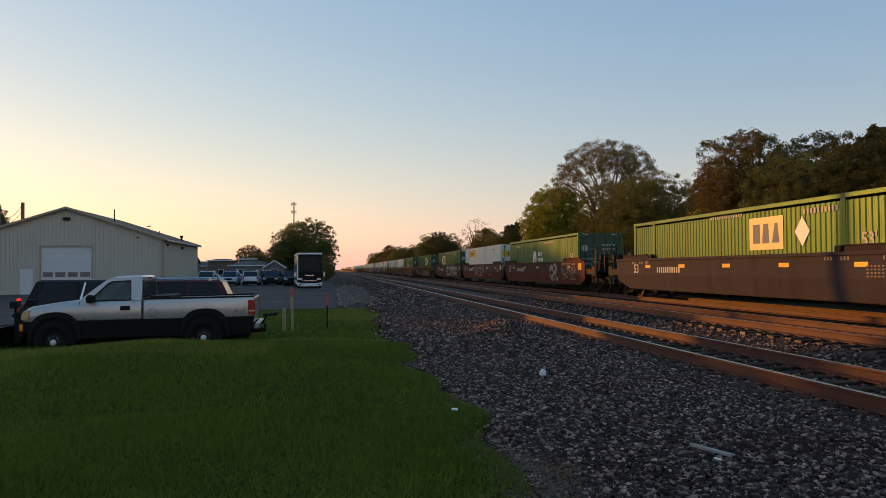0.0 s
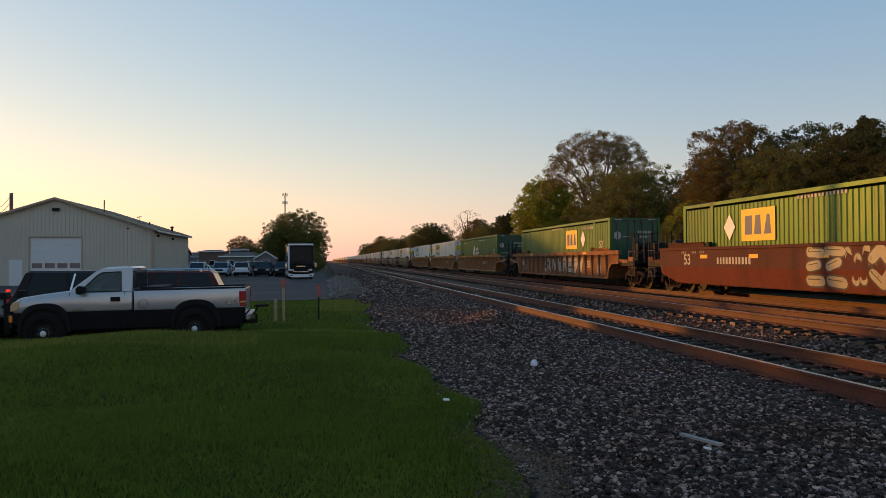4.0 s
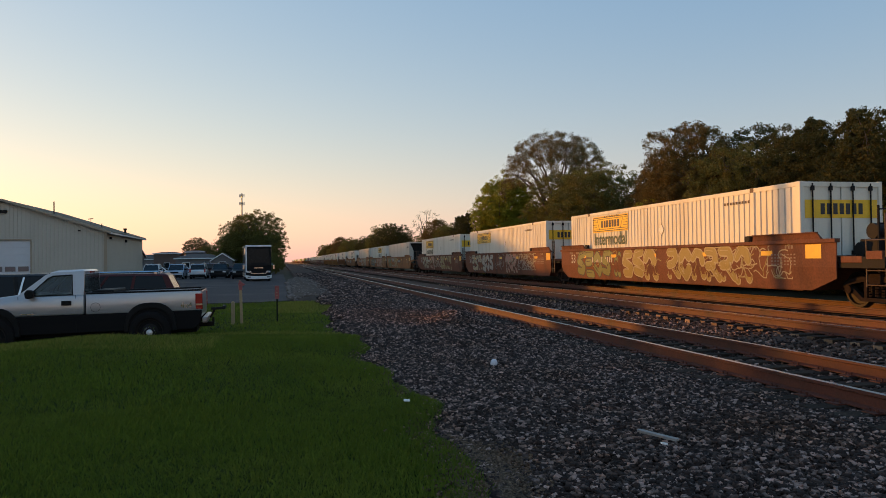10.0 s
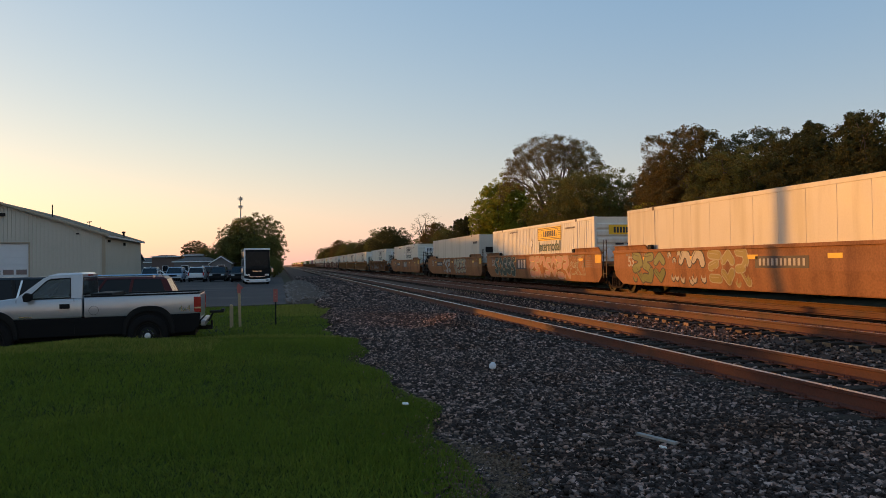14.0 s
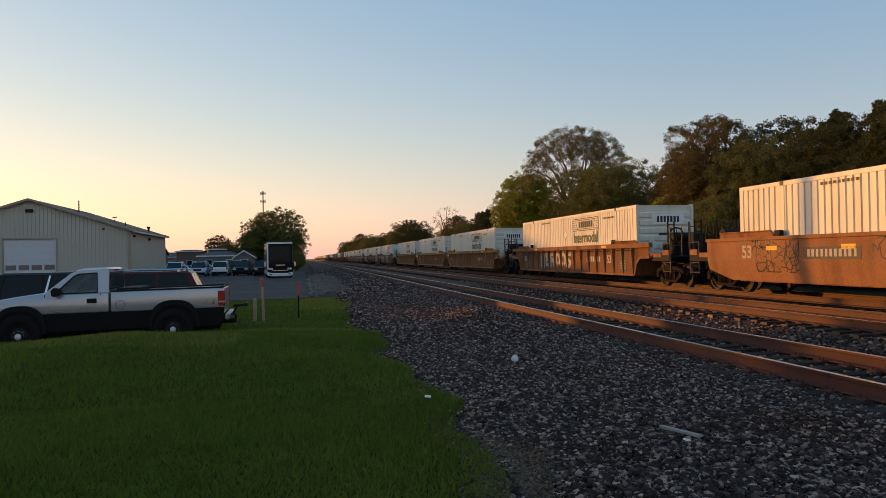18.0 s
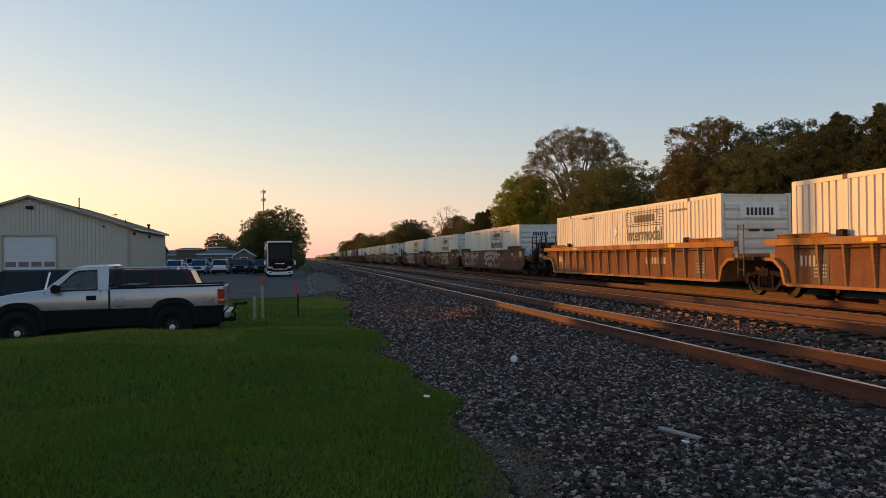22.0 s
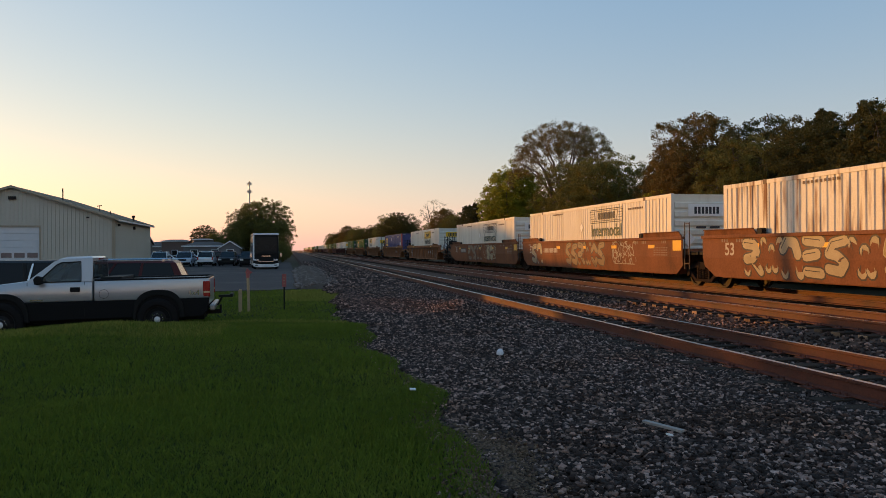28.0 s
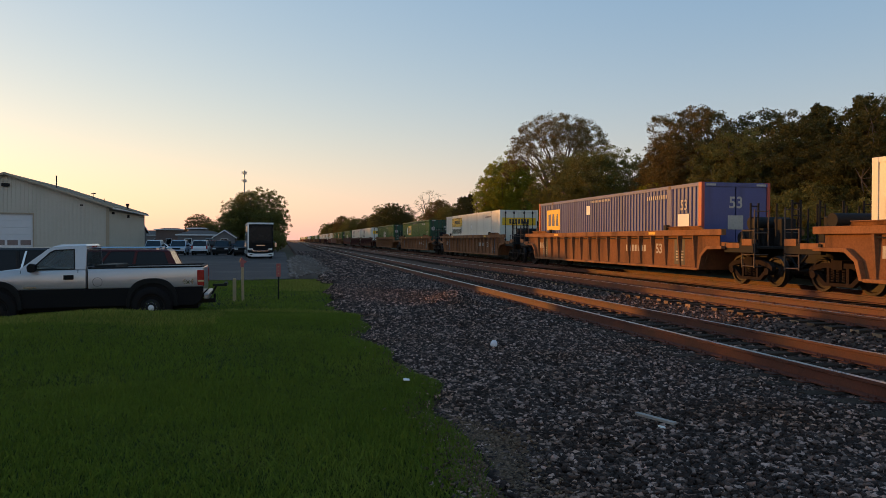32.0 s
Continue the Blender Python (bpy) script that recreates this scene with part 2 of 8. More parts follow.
def verge_x(y):
    """Where the lawn gives way to ballast."""
    return 1.5 + 0.45 * smooth01(20.0, 29.0, y) + 0.16 * math.sin(y * 0.9) + 0.1 * math.sin(y * 2.3 + 1) + 0.07 * noise.noise((y * 3.1, 0.5, 0.2)) + 0.04 * noise.noise((y * 9.0, 4.5, 0.2))


def ground_z(x, y):
    z = -0.2 - 0.22 * smooth01(14, 24, y)
    crest = 0.24 * math.exp(-((y - 14.6) / 3.2) ** 2) * (1 - 0.45 * smooth01(-3.7, -1.8, x)) * (1 - smooth01(-1.0, 2.2, x)) * (1 - 0.75 * smooth01(-3.7, -6.4, x))
    near = 0.06 * math.exp(-((y - 3) / 3) ** 2)
    z += crest + near + 0.02 * noise.noise((x * 0.5, y * 0.5, 0))
    z -= 0.12 * smooth01(-3, -12, x) * smooth01(10, 18, y)
    if y > 30 or x < -14 or y < -8:
        z -= 0.12 * max(smooth01(30, 38, y), smooth01(-14, -24, x), smooth01(-8, -20, y))
    if x > verge_x(y) - 0.5:
        z -= 0.35 * smooth01(verge_x(y) - 0.15, verge_x(y) + 0.5, x) * (1 - smooth01(19, 24, x))
    return z


def axis_steps(spans):
    out = []
    for a, b, s in spans:
        k = max(1, round((b - a) / s))
        out += [a + (b - a) * i / k for i in range(k)]
    return out + [spans[-1][1]]


gx = axis_steps([(-3000, -300, 450), (-300, -60, 40), (-60, -14, 6), (-14, 4, 0.45), (4, 24, 2.5), (24, 80, 8), (80, 300, 44), (300, 3000, 450)])
gy = axis_steps([(-3000, -200, 470), (-200, -20, 30), (-20, 2, 2), (2, 26, 0.5), (26, 60, 2), (60, 300, 24), (300, 3500, 400)])
gm = M()
gm.v = [(x, y, ground_z(x, y) if abs(x) < 60 and -30 < y < 60 else -0.54 if x < 1.5 or x > 24 else -0.75) for y in gy for x in gx]
nx = len(gx)
for j in range(len(gy) - 1):
    for i in range(nx - 1):
        gm.f.append((j * nx + i, j * nx + i + 1, (j + 1) * nx + i + 1, (j + 1) * nx + i))
        lawn = -16 <= gx[i] < 4 and -20 <= gy[j] < 36
        gm.m.append(0 if lawn else 1)
solid("ground", gm, [GRASS, FIELD], "mown lawn and open ground running to the horizon", "ground", kind="structure", smooth=True)

# asphalt parking lot behind the lawn, one slab with its own edge
lot = M()
lot_outline = [(0.35, 38.2), (-1.0, 37.4), (-4.0, 37.0), (-9.0, 36.0), (-12.5, 27.0), (-13.0, 20.5), (-7.5, 20.0), (-7.5, 16.9), (-13.0, 16.9), (-60, 15.0), (-60, 150), (-6, 150), (0.1, 120), (0.35, 70)]
lot.slab([(a, b) for a, b in lot_outline], 2, -0.62, -0.475)
solid("parking_lot", lot, ASPHALT, "worn grey asphalt parking lot", "parking lot", kind="structure")

# ballast bed: one long sheet under three tracks
TRACKS = [(6.78, 0.0), (10.82, 0.13), (15.05, 0.10)]
prof = [(1.25, -0.5), (1.5, -0.235), (2.4, -0.245), (3.3, -0.236), (3.8, -0.23), (4.25, -0.215), (4.7, -0.20), (5.3, -0.222), (8.25, -0.235), (8.8, -0.23), (9.36, -0.17), (9.60, -0.105), (12.0, -0.09), (12.8, -0.15), (13.5, -0.14), (16.6, -0.14), (17.6, -0.28), (19.2, -0.7), (22, -0.75)]
prof = [q for q in prof if q[0] <= 3.3] + [(3.3 + 0.2 * i, -0.236 + 0.0014 * i * i * 0.1) for i in range(1, 10)] + [q for q in prof if q[0] >= 5.3]
prof = sorted(prof + [(a + (b - a) * k / 6, za + (zb - za) * k / 6) for (a, za), (b, zb) in zip(prof, prof[1:]) if b - a > 1.5 and 5 < a < 14 for k in range(1, 6)])


def lumps(x, y):
    """The uneven lie of the loose stone, flatter between the rails."""
    return (0.035 if x < 5.4 else 0.012) * noise.noise((x * 1.3, y * 1.3, 3))


def hump(x, y):
    """A low ridge of loose ballast by the near track, added to catch sunlight."""
    u, v = (x - 4.5) * 0.25 + (y - 19.5) * 0.968, (x - 4.5) * 0.968 - (y - 19.5) * 0.25
    return 0.29 * math.exp(-(u / 2.0) ** 2 - (v / (0.62 if v < 0 else 0.42)) ** 2)


by = axis_steps([(-60, 2, 4), (2, 40, 0.5), (40, 100, 3), (100, 400, 30), (400, 1600, 200)])
bm_ = M()
for y in by:
    for i, (x, z) in enumerate(prof):
        xx = x + (verge_x(y) - 1.5 if i < 2 and y < 60 else 0)
        zz = z + (lumps(x, y) if i > 0 else 0) + hump(x, y)
        bm_.v.append((xx, y, zz))
npf = len(prof)
for j in range(len(by) - 1):
    for i in range(npf - 1):
        bm_.f.append((j * npf + i, j * npf + i + 1, (j + 1) * npf + i + 1, (j + 1) * npf + i))
        bm_.m.append(0)
solid("ballast_bed", bm_, BALLAST, "dark grey crushed stone track ballast", "ballast", kind="structure", smooth=True)


def ballast_z(x):
    for (a, za), (b, zb) in zip(prof, prof[1:]):
        if a <= x <= b:
            return za + (zb - za) * (x - a) / (b - a)
    return -0.5


# pale trodden dirt between the lot and the ballast
dm_ = M()
dys = axis_steps([(36.5, 84.0, 1.2)])
for y in dys:
    f_ = smooth01(36.5, 40, y) * (1 - smooth01(74, 84, y))
    edge = 2.35 + 0.35 * noise.noise((y * 0.35, 2.0, 0.0)) + 0.2 * noise.noise((y * 1.3, 5.0, 0.0))
    sink = 0.4 * (1 - smooth01(36.5, 39.5, y))
    dm_.v += [(0.40, y, -0.70), (0.50, y, -sink - 0.44 + 0.05 * noise.noise((y, 1.0, 0.0))), (1.3, y, -sink - 0.25 + 0.09 * f_ + 0.05 * noise.noise((y * 0.8, 7.0, 0.0))), (edge, y, -sink - 0.205 + 0.03 * f_), (edge + 0.25, y, -0.72)]
dm_.f = [(5 * j + i, 5 * j + i + 1, 5 * j + i + 6, 5 * j + i + 5) for j in range(len(dys) - 1) for i in range(4)]
dm_.m = [0] * len(dm_.f)
solid("dirt_bank", dm_, DIRT, "pale trodden dirt bank beside the parking lot", "dirt", kind="structure", smooth=True)

# rails and ties
rail_prof = [(-0.038, 0.0), (-0.038, -0.034), (-0.012, -0.045), (-0.009, -0.15), (-0.075, -0.168), (-0.075, -0.184), (0.075, -0.184), (0.075, -0.168), (0.009, -0.15), (0.012, -0.045), (0.038, -0.034), (0.038, 0.0)]
rm = M().slab(rail_prof, 1, -60, 1600)
rm.m = [0] * len(rm.f)
rm.m[-1] = 1
rail_mesh = rm.mesh("rail", [RUST, RAILTOP])
TIEEND = mat("pale_tie_end_face", (0.26, 0.165, 0.10), 0.9, spec=0.1, vary=0.4, scale=4, fine=50, bump=0.5, random_ob=0.5)
tie_mesh = M().box(-1.3, -0.115, -0.175, 1.3, 0.115, 0.0).mesh("tie", [TIE, TIEEND], bevel=0.012)
pale_mesh = tie_mesh.copy()
for p_ in pale_mesh.polygons:  # end faces get a paler material than the creosoted faces
    if abs(p_.normal.x) > 0.9:
        p_.material_index = 1
plate_m = M().box(-0.18, -0.09, 0, 0.18, 0.09, 0.016)
for sx in (-0.11, 0.11):
    for sy in (-0.05, 0.05):
        plate_m.tube((sx, sy, 0.01), (sx, sy, 0.05), 0.014, n=6)
plate_mesh = plate_m.mesh("tie_plate", RUST)


# ---- train: well cars and containers ----
def paint(name, c, streak=(0.08, 0.045, 0.03), rough=0.55, vary=0.2, spec=0.5):
    return mat(name, c, rough, vary=vary, scale=1.2, fine=18, bump=0.06, second=streak, streak=1.6, spec=spec)


WELLRED = paint("oxide_red_paint", (0.100, 0.036, 0.026), (0.070, 0.032, 0.026), 0.75, 0.3, 0.12)
WELLBROWN = paint("brown_car_paint", (0.170, 0.072, 0.044), (0.115, 0.056, 0.040), 0.75, 0.3, 0.12)
WELLLOW = paint("red_lower_sheet_paint", (0.135, 0.034, 0.019), (0.10, 0.030, 0.018), 0.75, 0.3, 0.12)
WELLPLUM = paint("plum_brown_paint", (0.044, 0.034, 0.041), (0.034, 0.027, 0.032), 0.75, 0.3, 0.12)
WELLORANGE = paint("faded_orange_paint", (0.32, 0.148, 0.066), (0.21, 0.096, 0.048), 0.75, 0.3, 0.12)
WELLRUST = paint("rusty_tan_paint", (0.20, 0.085, 0.042), (0.13, 0.058, 0.033), 0.75, 0.3, 0.12)
WELLYELLOW = paint("weathered_yellow_paint", (0.40, 0.185, 0.060), (0.20, 0.090, 0.042), 0.75, 0.3, 0.12)
# brown sheets; part of their darker tone is the shade between the ribs
WELLPANEL = paint("brown_shaded_panel_paint", (0.20, 0.086, 0.040), (0.10, 0.045, 0.026), 0.75, 0.3, 0.12)
WELLTAN = paint("dusty_tan_paint", (0.27, 0.120, 0.052), (0.14, 0.065, 0.034), 0.75, 0.3, 0.12)
BOXWHITE = paint("white_container_paint", (0.72, 0.68, 0.57), (0.62, 0.57, 0.46), 0.45, 0.06)
BOXRUSTY = mat("rust_stained_white_paint", (0.70, 0.66, 0.55), 0.55, vary=0.1, scale=1.2, fine=18, bump=0.06, second=(0.13, 0.032, 0.010), streak=4.2)
BOXGREEN = paint("green_container_paint", (0.050, 0.125, 0.018), (0.040, 0.09, 0.016), 0.42, 0.15)
for k_, v_ in (("Metallic", 0.3), ("Specular IOR Level", 0.4)):
    BOXGREEN.node_tree.nodes["Principled BSDF"].inputs[k_].default_value = v_
# darker green than the sides, for doors and end walls of green containers
BOXDARKGREEN = paint("dark_green_end", (0.016, 0.07, 0.035), (0.012, 0.05, 0.025), 0.4, 0.15)
BOXBLUE = paint("blue_container_paint", (0.055, 0.065, 0.20), (0.045, 0.05, 0.14), 0.42, 0.15)
BOXRED = paint("red_post_paint", (0.42, 0.055, 0.03), (0.28, 0.04, 0.03), 0.45, 0.15)
BOXGREY = paint("grey_reefer_paint", (0.57, 0.52, 0.43), (0.47, 0.42, 0.33), 0.45, 0.06)
CLEN, CW, CH = 16.5, 1.3, 2.9
CACHE = {}


def shared(key, make, mats, bevel=0.0, smooth=False):
    if key not in CACHE:
        CACHE[key] = make().mesh(key[0], mats, bevel, smooth)
    return CACHE[key]


def text_mesh(words, size, ma, key=None):
    """Flat lettering in the built-in font, as a mesh that stands in the y-z plane and is read from the -x side."""
    k = ("lettering", words, size, ma.name)
    if k not in CACHE:
        cu = bpy.data.curves.new("lettering", "FONT")
        cu.body, cu.size, cu.align_x, cu.align_y = words, size, "CENTER", "CENTER"
        cu.offset = 0.018 * size
        tmp = bpy.data.objects.new("lettering", cu)
        me = bpy.data.meshes.new_from_object(tmp)
        bpy.data.objects.remove(tmp)
        me.transform(Matrix(((0, 0, -1, 0), (-1, 0, 0, 0), (0, 1, 0, 0), (0, 0, 0, 1))))
        me.materials.clear()
        me.materials.append(ma)
        CACHE[k] = me
    return CACHE[k]


def end_text_mesh(words, size, ma):
    """Lettering in the x-z plane, read from the -y side."""
    k = ("end_lettering", words, size, ma.name)
    if k not in CACHE:
        me = text_mesh(words, size, ma).copy()
        me.transform(Matrix(((0, -1, 0, 0), (1, 0, 0, 0), (0, 0, 1, 0), (0, 0, 0, 1))))
        CACHE[k] = me
    return CACHE[k]


def corrugated(length, z0, z1, pitch, depth, duty):
    """A ribbed side sheet in the y-z plane at x = 0, outer ridges towards -x."""
    m = M()
    k = round(length / pitch)
    p = length / k
    ys = []
    for i in range(k):
        y = -length / 2 + i * p
        g = p * (1 - duty)
        ys += [(y, 0), (y + p * duty, 0), (y + p * duty + g * 0.3, depth), (y + p - g * 0.3, depth)]
    ys.append((length / 2, 0))
    for y, x in ys:
        m.v += [(x, y, z0), (x, y, z1)]
    m.f = [(2 * i, 2 * i + 2, 2 * i + 3, 2 * i + 1) for i in range(len(ys) - 1)]
    m.m = [0] * len(m.f)
    return m


def bars(m, y0, y1, z0, z1, n, x, seed, fill=0.62, mi=0):
    """A row of upright blocks standing for lettering."""
    rnd = random.Random(seed)
    p = (y1 - y0) / n
    for i in range(n):
        w = p * fill * rnd.uniform(0.75, 1.0)
        a = y0 + i * p
        m.box(x - 0.004, a, z0, x, a + w, z1, mi)
    return m


def decal(parent, name, y0, y1, z0, z1, ma, x=-CW - 0.006, label=""):
    key = (name, round(y1 - y0, 2), round(z1 - z0, 2), ma.name)
    me = shared(key, lambda: M().box(-0.003, -(y1 - y0) / 2, -(z1 - z0) / 2, 0.0, (y1 - y0) / 2, (z1 - z0) / 2), ma)
    ob = part(name, me, None, parent, label)
    ob.location = (x, (y0 + y1) / 2, (z0 + z1) / 2)
    return ob


def wordmark(parent, name, y0, y1, z0, z1, n, ma, x, seed=1, fill=0.62):
    key = (name, fill, round(y1 - y0, 2), round(z1 - z0, 2), n, seed, ma.name)
    me = shared(key, lambda: bars(M(), -(y1 - y0) / 2, (y1 - y0) / 2, -(z1 - z0) / 2, (z1 - z0) / 2, n, 0, seed, fill), ma)
    ob = tagged(part(name, me, None, parent), kind="stuff")
    ob.location = (x, (y0 + y1) / 2, (z0 + z1) / 2)
    return ob


def outline(parent, y0, y1, z0, z1, ma, x, w=0.03):
    key = ("logo_outline", round(y1 - y0, 2), round(z1 - z0, 2), ma.name)

    def make():
        a, b = (y1 - y0) / 2, (z1 - z0) / 2
        m = M()
        m.box(-0.003, -a, b - w, 0, a, b).box(-0.003, -a, -b, 0, a, -b + w).box(-0.003, -a, -b + w, 0, -a + w, b - w).box(-0.003, a - w, -b + w, 0, a, b - w)
        for z_, w_ in ((b - 0.1, 0.022), (-b + 0.08, 0.022)):  # slanted inner frame
            m.box(-0.003, -a + 0.42, z_, 0, a - 0.42, z_ + w_)
        for s in (-1, 1):
            m.slab([(s * (a - 0.40), b - 0.1), (s * (a - 0.43), b - 0.1), (s * (a - 0.66), -b + 0.1), (s * (a - 0.63), -b + 0.1)], 0, -0.003, 0)
        for s in (-1, 1):  # flourish lines at both ends of the lettering
            for i in range(5):
                zz = b - 0.1 - i * 0.11
                m.box(-0.003, s * (a - 0.12 - 0.03 * i) - 0.2, zz, 0, s * (a - 0.12 - 0.03 * i) + 0.2, zz + 0.018)
        return m
    ob = part("logo_outline", shared(key, make, ma), None, parent)
    ob.location = (x, (y0 + y1) / 2, (z0 + z1) / 2)
    return ob


def container(kind, logo="yellow", logo_at=None, end="doors", words=True, lite=False, seed=0):
    """A 53-foot container; origin at the middle of its base, the end with the logo side towards -x."""
    L, W, H = CLEN / 2, CW, CH
    label = {"hub": "green corrugated 53-foot container with white house emblem", "emp": "green corrugated 53-foot container with yellow square emblem",
             "jb": "white ribbed 53-foot container with %s emblem panel" % ("yellow" if logo == "yellow" else "outlined"),
             "rusty": "white ribbed 53-foot container streaked with rust", "reefer": "grey smooth refrigerated container with open black front",
             "grey": "pale grey smooth refrigerated container", "blue": "blue corrugated container with red end posts"}[kind]
    t = thing("container", label + ", in a well car", "container", "containers on the train")
    body = {"hub": BOXGREEN, "emp": BOXGREEN, "jb": BOXWHITE, "rusty": BOXRUSTY, "reefer": BOXGREY, "grey": BOXGREY, "blue": BOXBLUE}[kind]
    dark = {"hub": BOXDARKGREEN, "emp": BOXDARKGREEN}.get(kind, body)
    if kind in ("hub", "emp"):
        side = shared(("side_panel", "green"), lambda: corrugated(2 * L - 0.3, 0.16, H - 0.2, 0.23, 0.022, 0.44), body)
    elif kind == "blue":
        side = shared(("side_panel", "blue"), lambda: corrugated(2 * L - 0.3, 0.16, H - 0.12, 0.26, 0.04, 0.5), body)
    elif kind in ("jb", "rusty"):
        side = shared(("side_panel", kind), lambda: corrugated(2 * L - 0.3, 0.16, H - 0.09, 0.27, 0.034, 0.74), body)
    else:
        side = shared(("side_panel", "grey"), lambda: corrugated(2 * L - 0.3, 0.16, H - 0.12, 1.2, 0.006, 0.985), body)
    a = part("side_panel", side, None, t)
    a.location = (-W + 0.012, 0, 0)
    b = part("side_panel", side, None, t)
    b.location, b.rotation_euler = (W - 0.012, 0, 0), (0, 0, math.pi)

    for s in (-1, 1):
        top = shared(("top_rail", body.name), lambda: M().box(-0.03, -L + 0.1, H - 0.13, 0.03, L - 0.1, H), body, 0.008)
        part("top_rail", top, None, t).location = (s * (W - 0.03), 0, 0)
        sill = shared(("bottom_rail", body.name), lambda: M().box(-0.03, -L + 0.1, 0.0, 0.03, L - 0.1, 0.17), body, 0.008)
        part("bottom_rail", sill, None, t).location = (s * (W - 0.03), 0, 0)
    part("roof", shared(("roof", body.name), lambda: M().box(-W + 0.06, -L + 0.02, H - 0.07, W - 0.06, L - 0.02, H - 0.02), body), None, t)
    part("floor_pan", shared(("floor_pan",), lambda: M().box(-W + 0.06, -L + 0.02, 0.02, W - 0.06, L - 0.02, 0.12), STEEL), None, t)
    post = shared(("corner_post", kind), lambda: M().box(-0.06, -0.1, 0, 0.06, 0.1, H + 0.004), BOXRED if kind == "blue" else body, 0.01)
    for sx in (-1, 1):
        for sy in (-1, 1):
            part("corner_post", post, None, t).location = (sx * (W - 0.055), sy * (L - 0.1), 0)
    for yy in (-6.1, 6.1):  # lifting posts at the 40-foot points
        m = shared(("lifting_post", body.name), lambda: M().box(-W - 0.004, -0.1, 0.17, -W + 0.05, 0.1, H - 0.1), body, 0.008)
        part("lifting_post", m, None, t).location = (0, yy, 0)
        c = shared(("corner_casting",), lambda: M().box(-W - 0.008, -0.09, H - 0.13, -W + 0.08, 0.09, H + 0.012), GALV if kind != "hub" else WHITEMARK, 0.01)
        part("corner_casting", c, None, t).location = (0, yy, 0)
    # the end that faces the camera (-y)
    if end == "ribs":
        def ribs_():
            m = M().box(-W + 0.05, -L + 0.04, 0.05, W - 0.05, -L + 0.09, H - 0.02)
            return m
        part("end_wall", shared(("end_wall", body.name), ribs_, body, 0.006), None, t, "end wall with horizontal ridges")
        rdg = shared(("end_ridge", body.name), lambda: M().slab([(-L + 0.04, 0), (-L - 0.0, 0.06), (-L - 0.0, 0.22), (-L + 0.04, 0.28)], 0, -W + 0.14, W - 0.14), body, 0.006)
        for i in range(7):
            part("end_ridge", rdg, None, t).location = (0, 0, 0.35 + i * 0.33)
        sg = shared(("end_sign", "ribs", logo), lambda: M().box(-0.62, -L - 0.012, 2.08, 0.85, -L - 0.006, 2.52), LOGOWHITE if logo != "yellow" else LOGOYELLOW)
        part("end_sign", sg, None, t)
        pd = shared(("end_placard",), lambda: M().slab([(-0.62, 1.5), (-0.88, 1.22), (-0.62, 0.94), (-0.36, 1.22)], 1, -L - 0.008, -L - 0.002), LOGOWHITE)
        part("end_placard", pd, None, t, "diamond placard holder")
        ew = shared(("end_wordmark",), lambda: [m2 for m2 in [M()] if [m2.box(-0.38 + i * 0.15, -L - 0.018, 2.16, -0.28 + i * 0.15, -L - 0.012, 2.42) for i in range(7)]][0], BLACKMARK)
        part("end_wordmark", ew, None, t)
        en = shared(("end_mark",), lambda: M().box(-0.3, -L - 0.006, 1.62, 0.1, -L - 0.003, 1.70), BLACKMARK)
        part("end_mark", en, None, t)
        part("end_mark", en, None, t).location = (0.55, 0, 0)
    elif end == "open":
        ew = M().box(-W + 0.05, -L + 0.35, 0.05, W - 0.05, -L + 0.4, H - 0.05)
        part("end_wall", ew, STEEL, t, "black recessed refrigeration bay")
        fr = M().box(-W + 0.04, -L, H - 0.14, W - 0.04, -L + 0.35, H - 0.02)
        fr.slab([(-W + 0.1, 0.6), (-W + 0.45, 0.6), (-W + 0.5, 1.9), (-W + 0.1, 2.7)], 1, -L + 0.02, -L + 0.06)
        fr.slab([(W - 0.1, 0.6), (W - 0.45, 0.6), (W - 0.5, 1.9), (W - 0.1, 2.7)], 1, -L + 0.02, -L + 0.06)
        part("end_frame", fr, BOXGREY, t, bevel=0.01)
        part("fuel_tank", M().tube((-0.6, -L + 0.1, 0.9), (0.6, -L + 0.1, 0.9), 0.26, n=14), STEEL, t, smooth=True)
    elif end == "unit":
        ew = M().box(-W + 0.05, -L + 0.04, 0.05, W - 0.05, -L + 0.09, H - 0.02)
        part("end_wall", ew, BOXGREY, t)
        part("cooling_unit", M().box(-0.2, -L - 0.05, 0.7, 0.95, -L + 0.04, 2.2).box(-0.85, -L - 0.01, 1.6, -0.25, -L + 0.04, 2.0), STEEL, t, "black refrigeration unit grille", bevel=0.02)
    else:
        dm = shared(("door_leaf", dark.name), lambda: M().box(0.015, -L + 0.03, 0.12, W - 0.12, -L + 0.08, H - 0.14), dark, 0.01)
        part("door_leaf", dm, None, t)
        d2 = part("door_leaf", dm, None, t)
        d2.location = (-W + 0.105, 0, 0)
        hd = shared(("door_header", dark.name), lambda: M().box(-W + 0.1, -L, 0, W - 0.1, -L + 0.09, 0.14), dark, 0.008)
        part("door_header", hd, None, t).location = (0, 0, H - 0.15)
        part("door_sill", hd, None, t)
        if kind != "blue":
            for i, xx in enumerate((-0.92, -0.35, 0.35, 0.92)):
                rod = shared(("lock_rod", kind), lambda: M().tube((0, -L - 0.012, 0.1), (0, -L - 0.012, H - 0.05), 0.022, n=6).box(-0.05, -L - 0.03, 0.9, 0.05, -L + 0.02, 1.0).box(-0.05, -L - 0.03, H - 0.25, 0.05, -L + 0.02, H - 0.12), GALV if kind != "jb" else STEEL)
                part("lock_rod", rod, None, t).location = (xx, 0, 0)
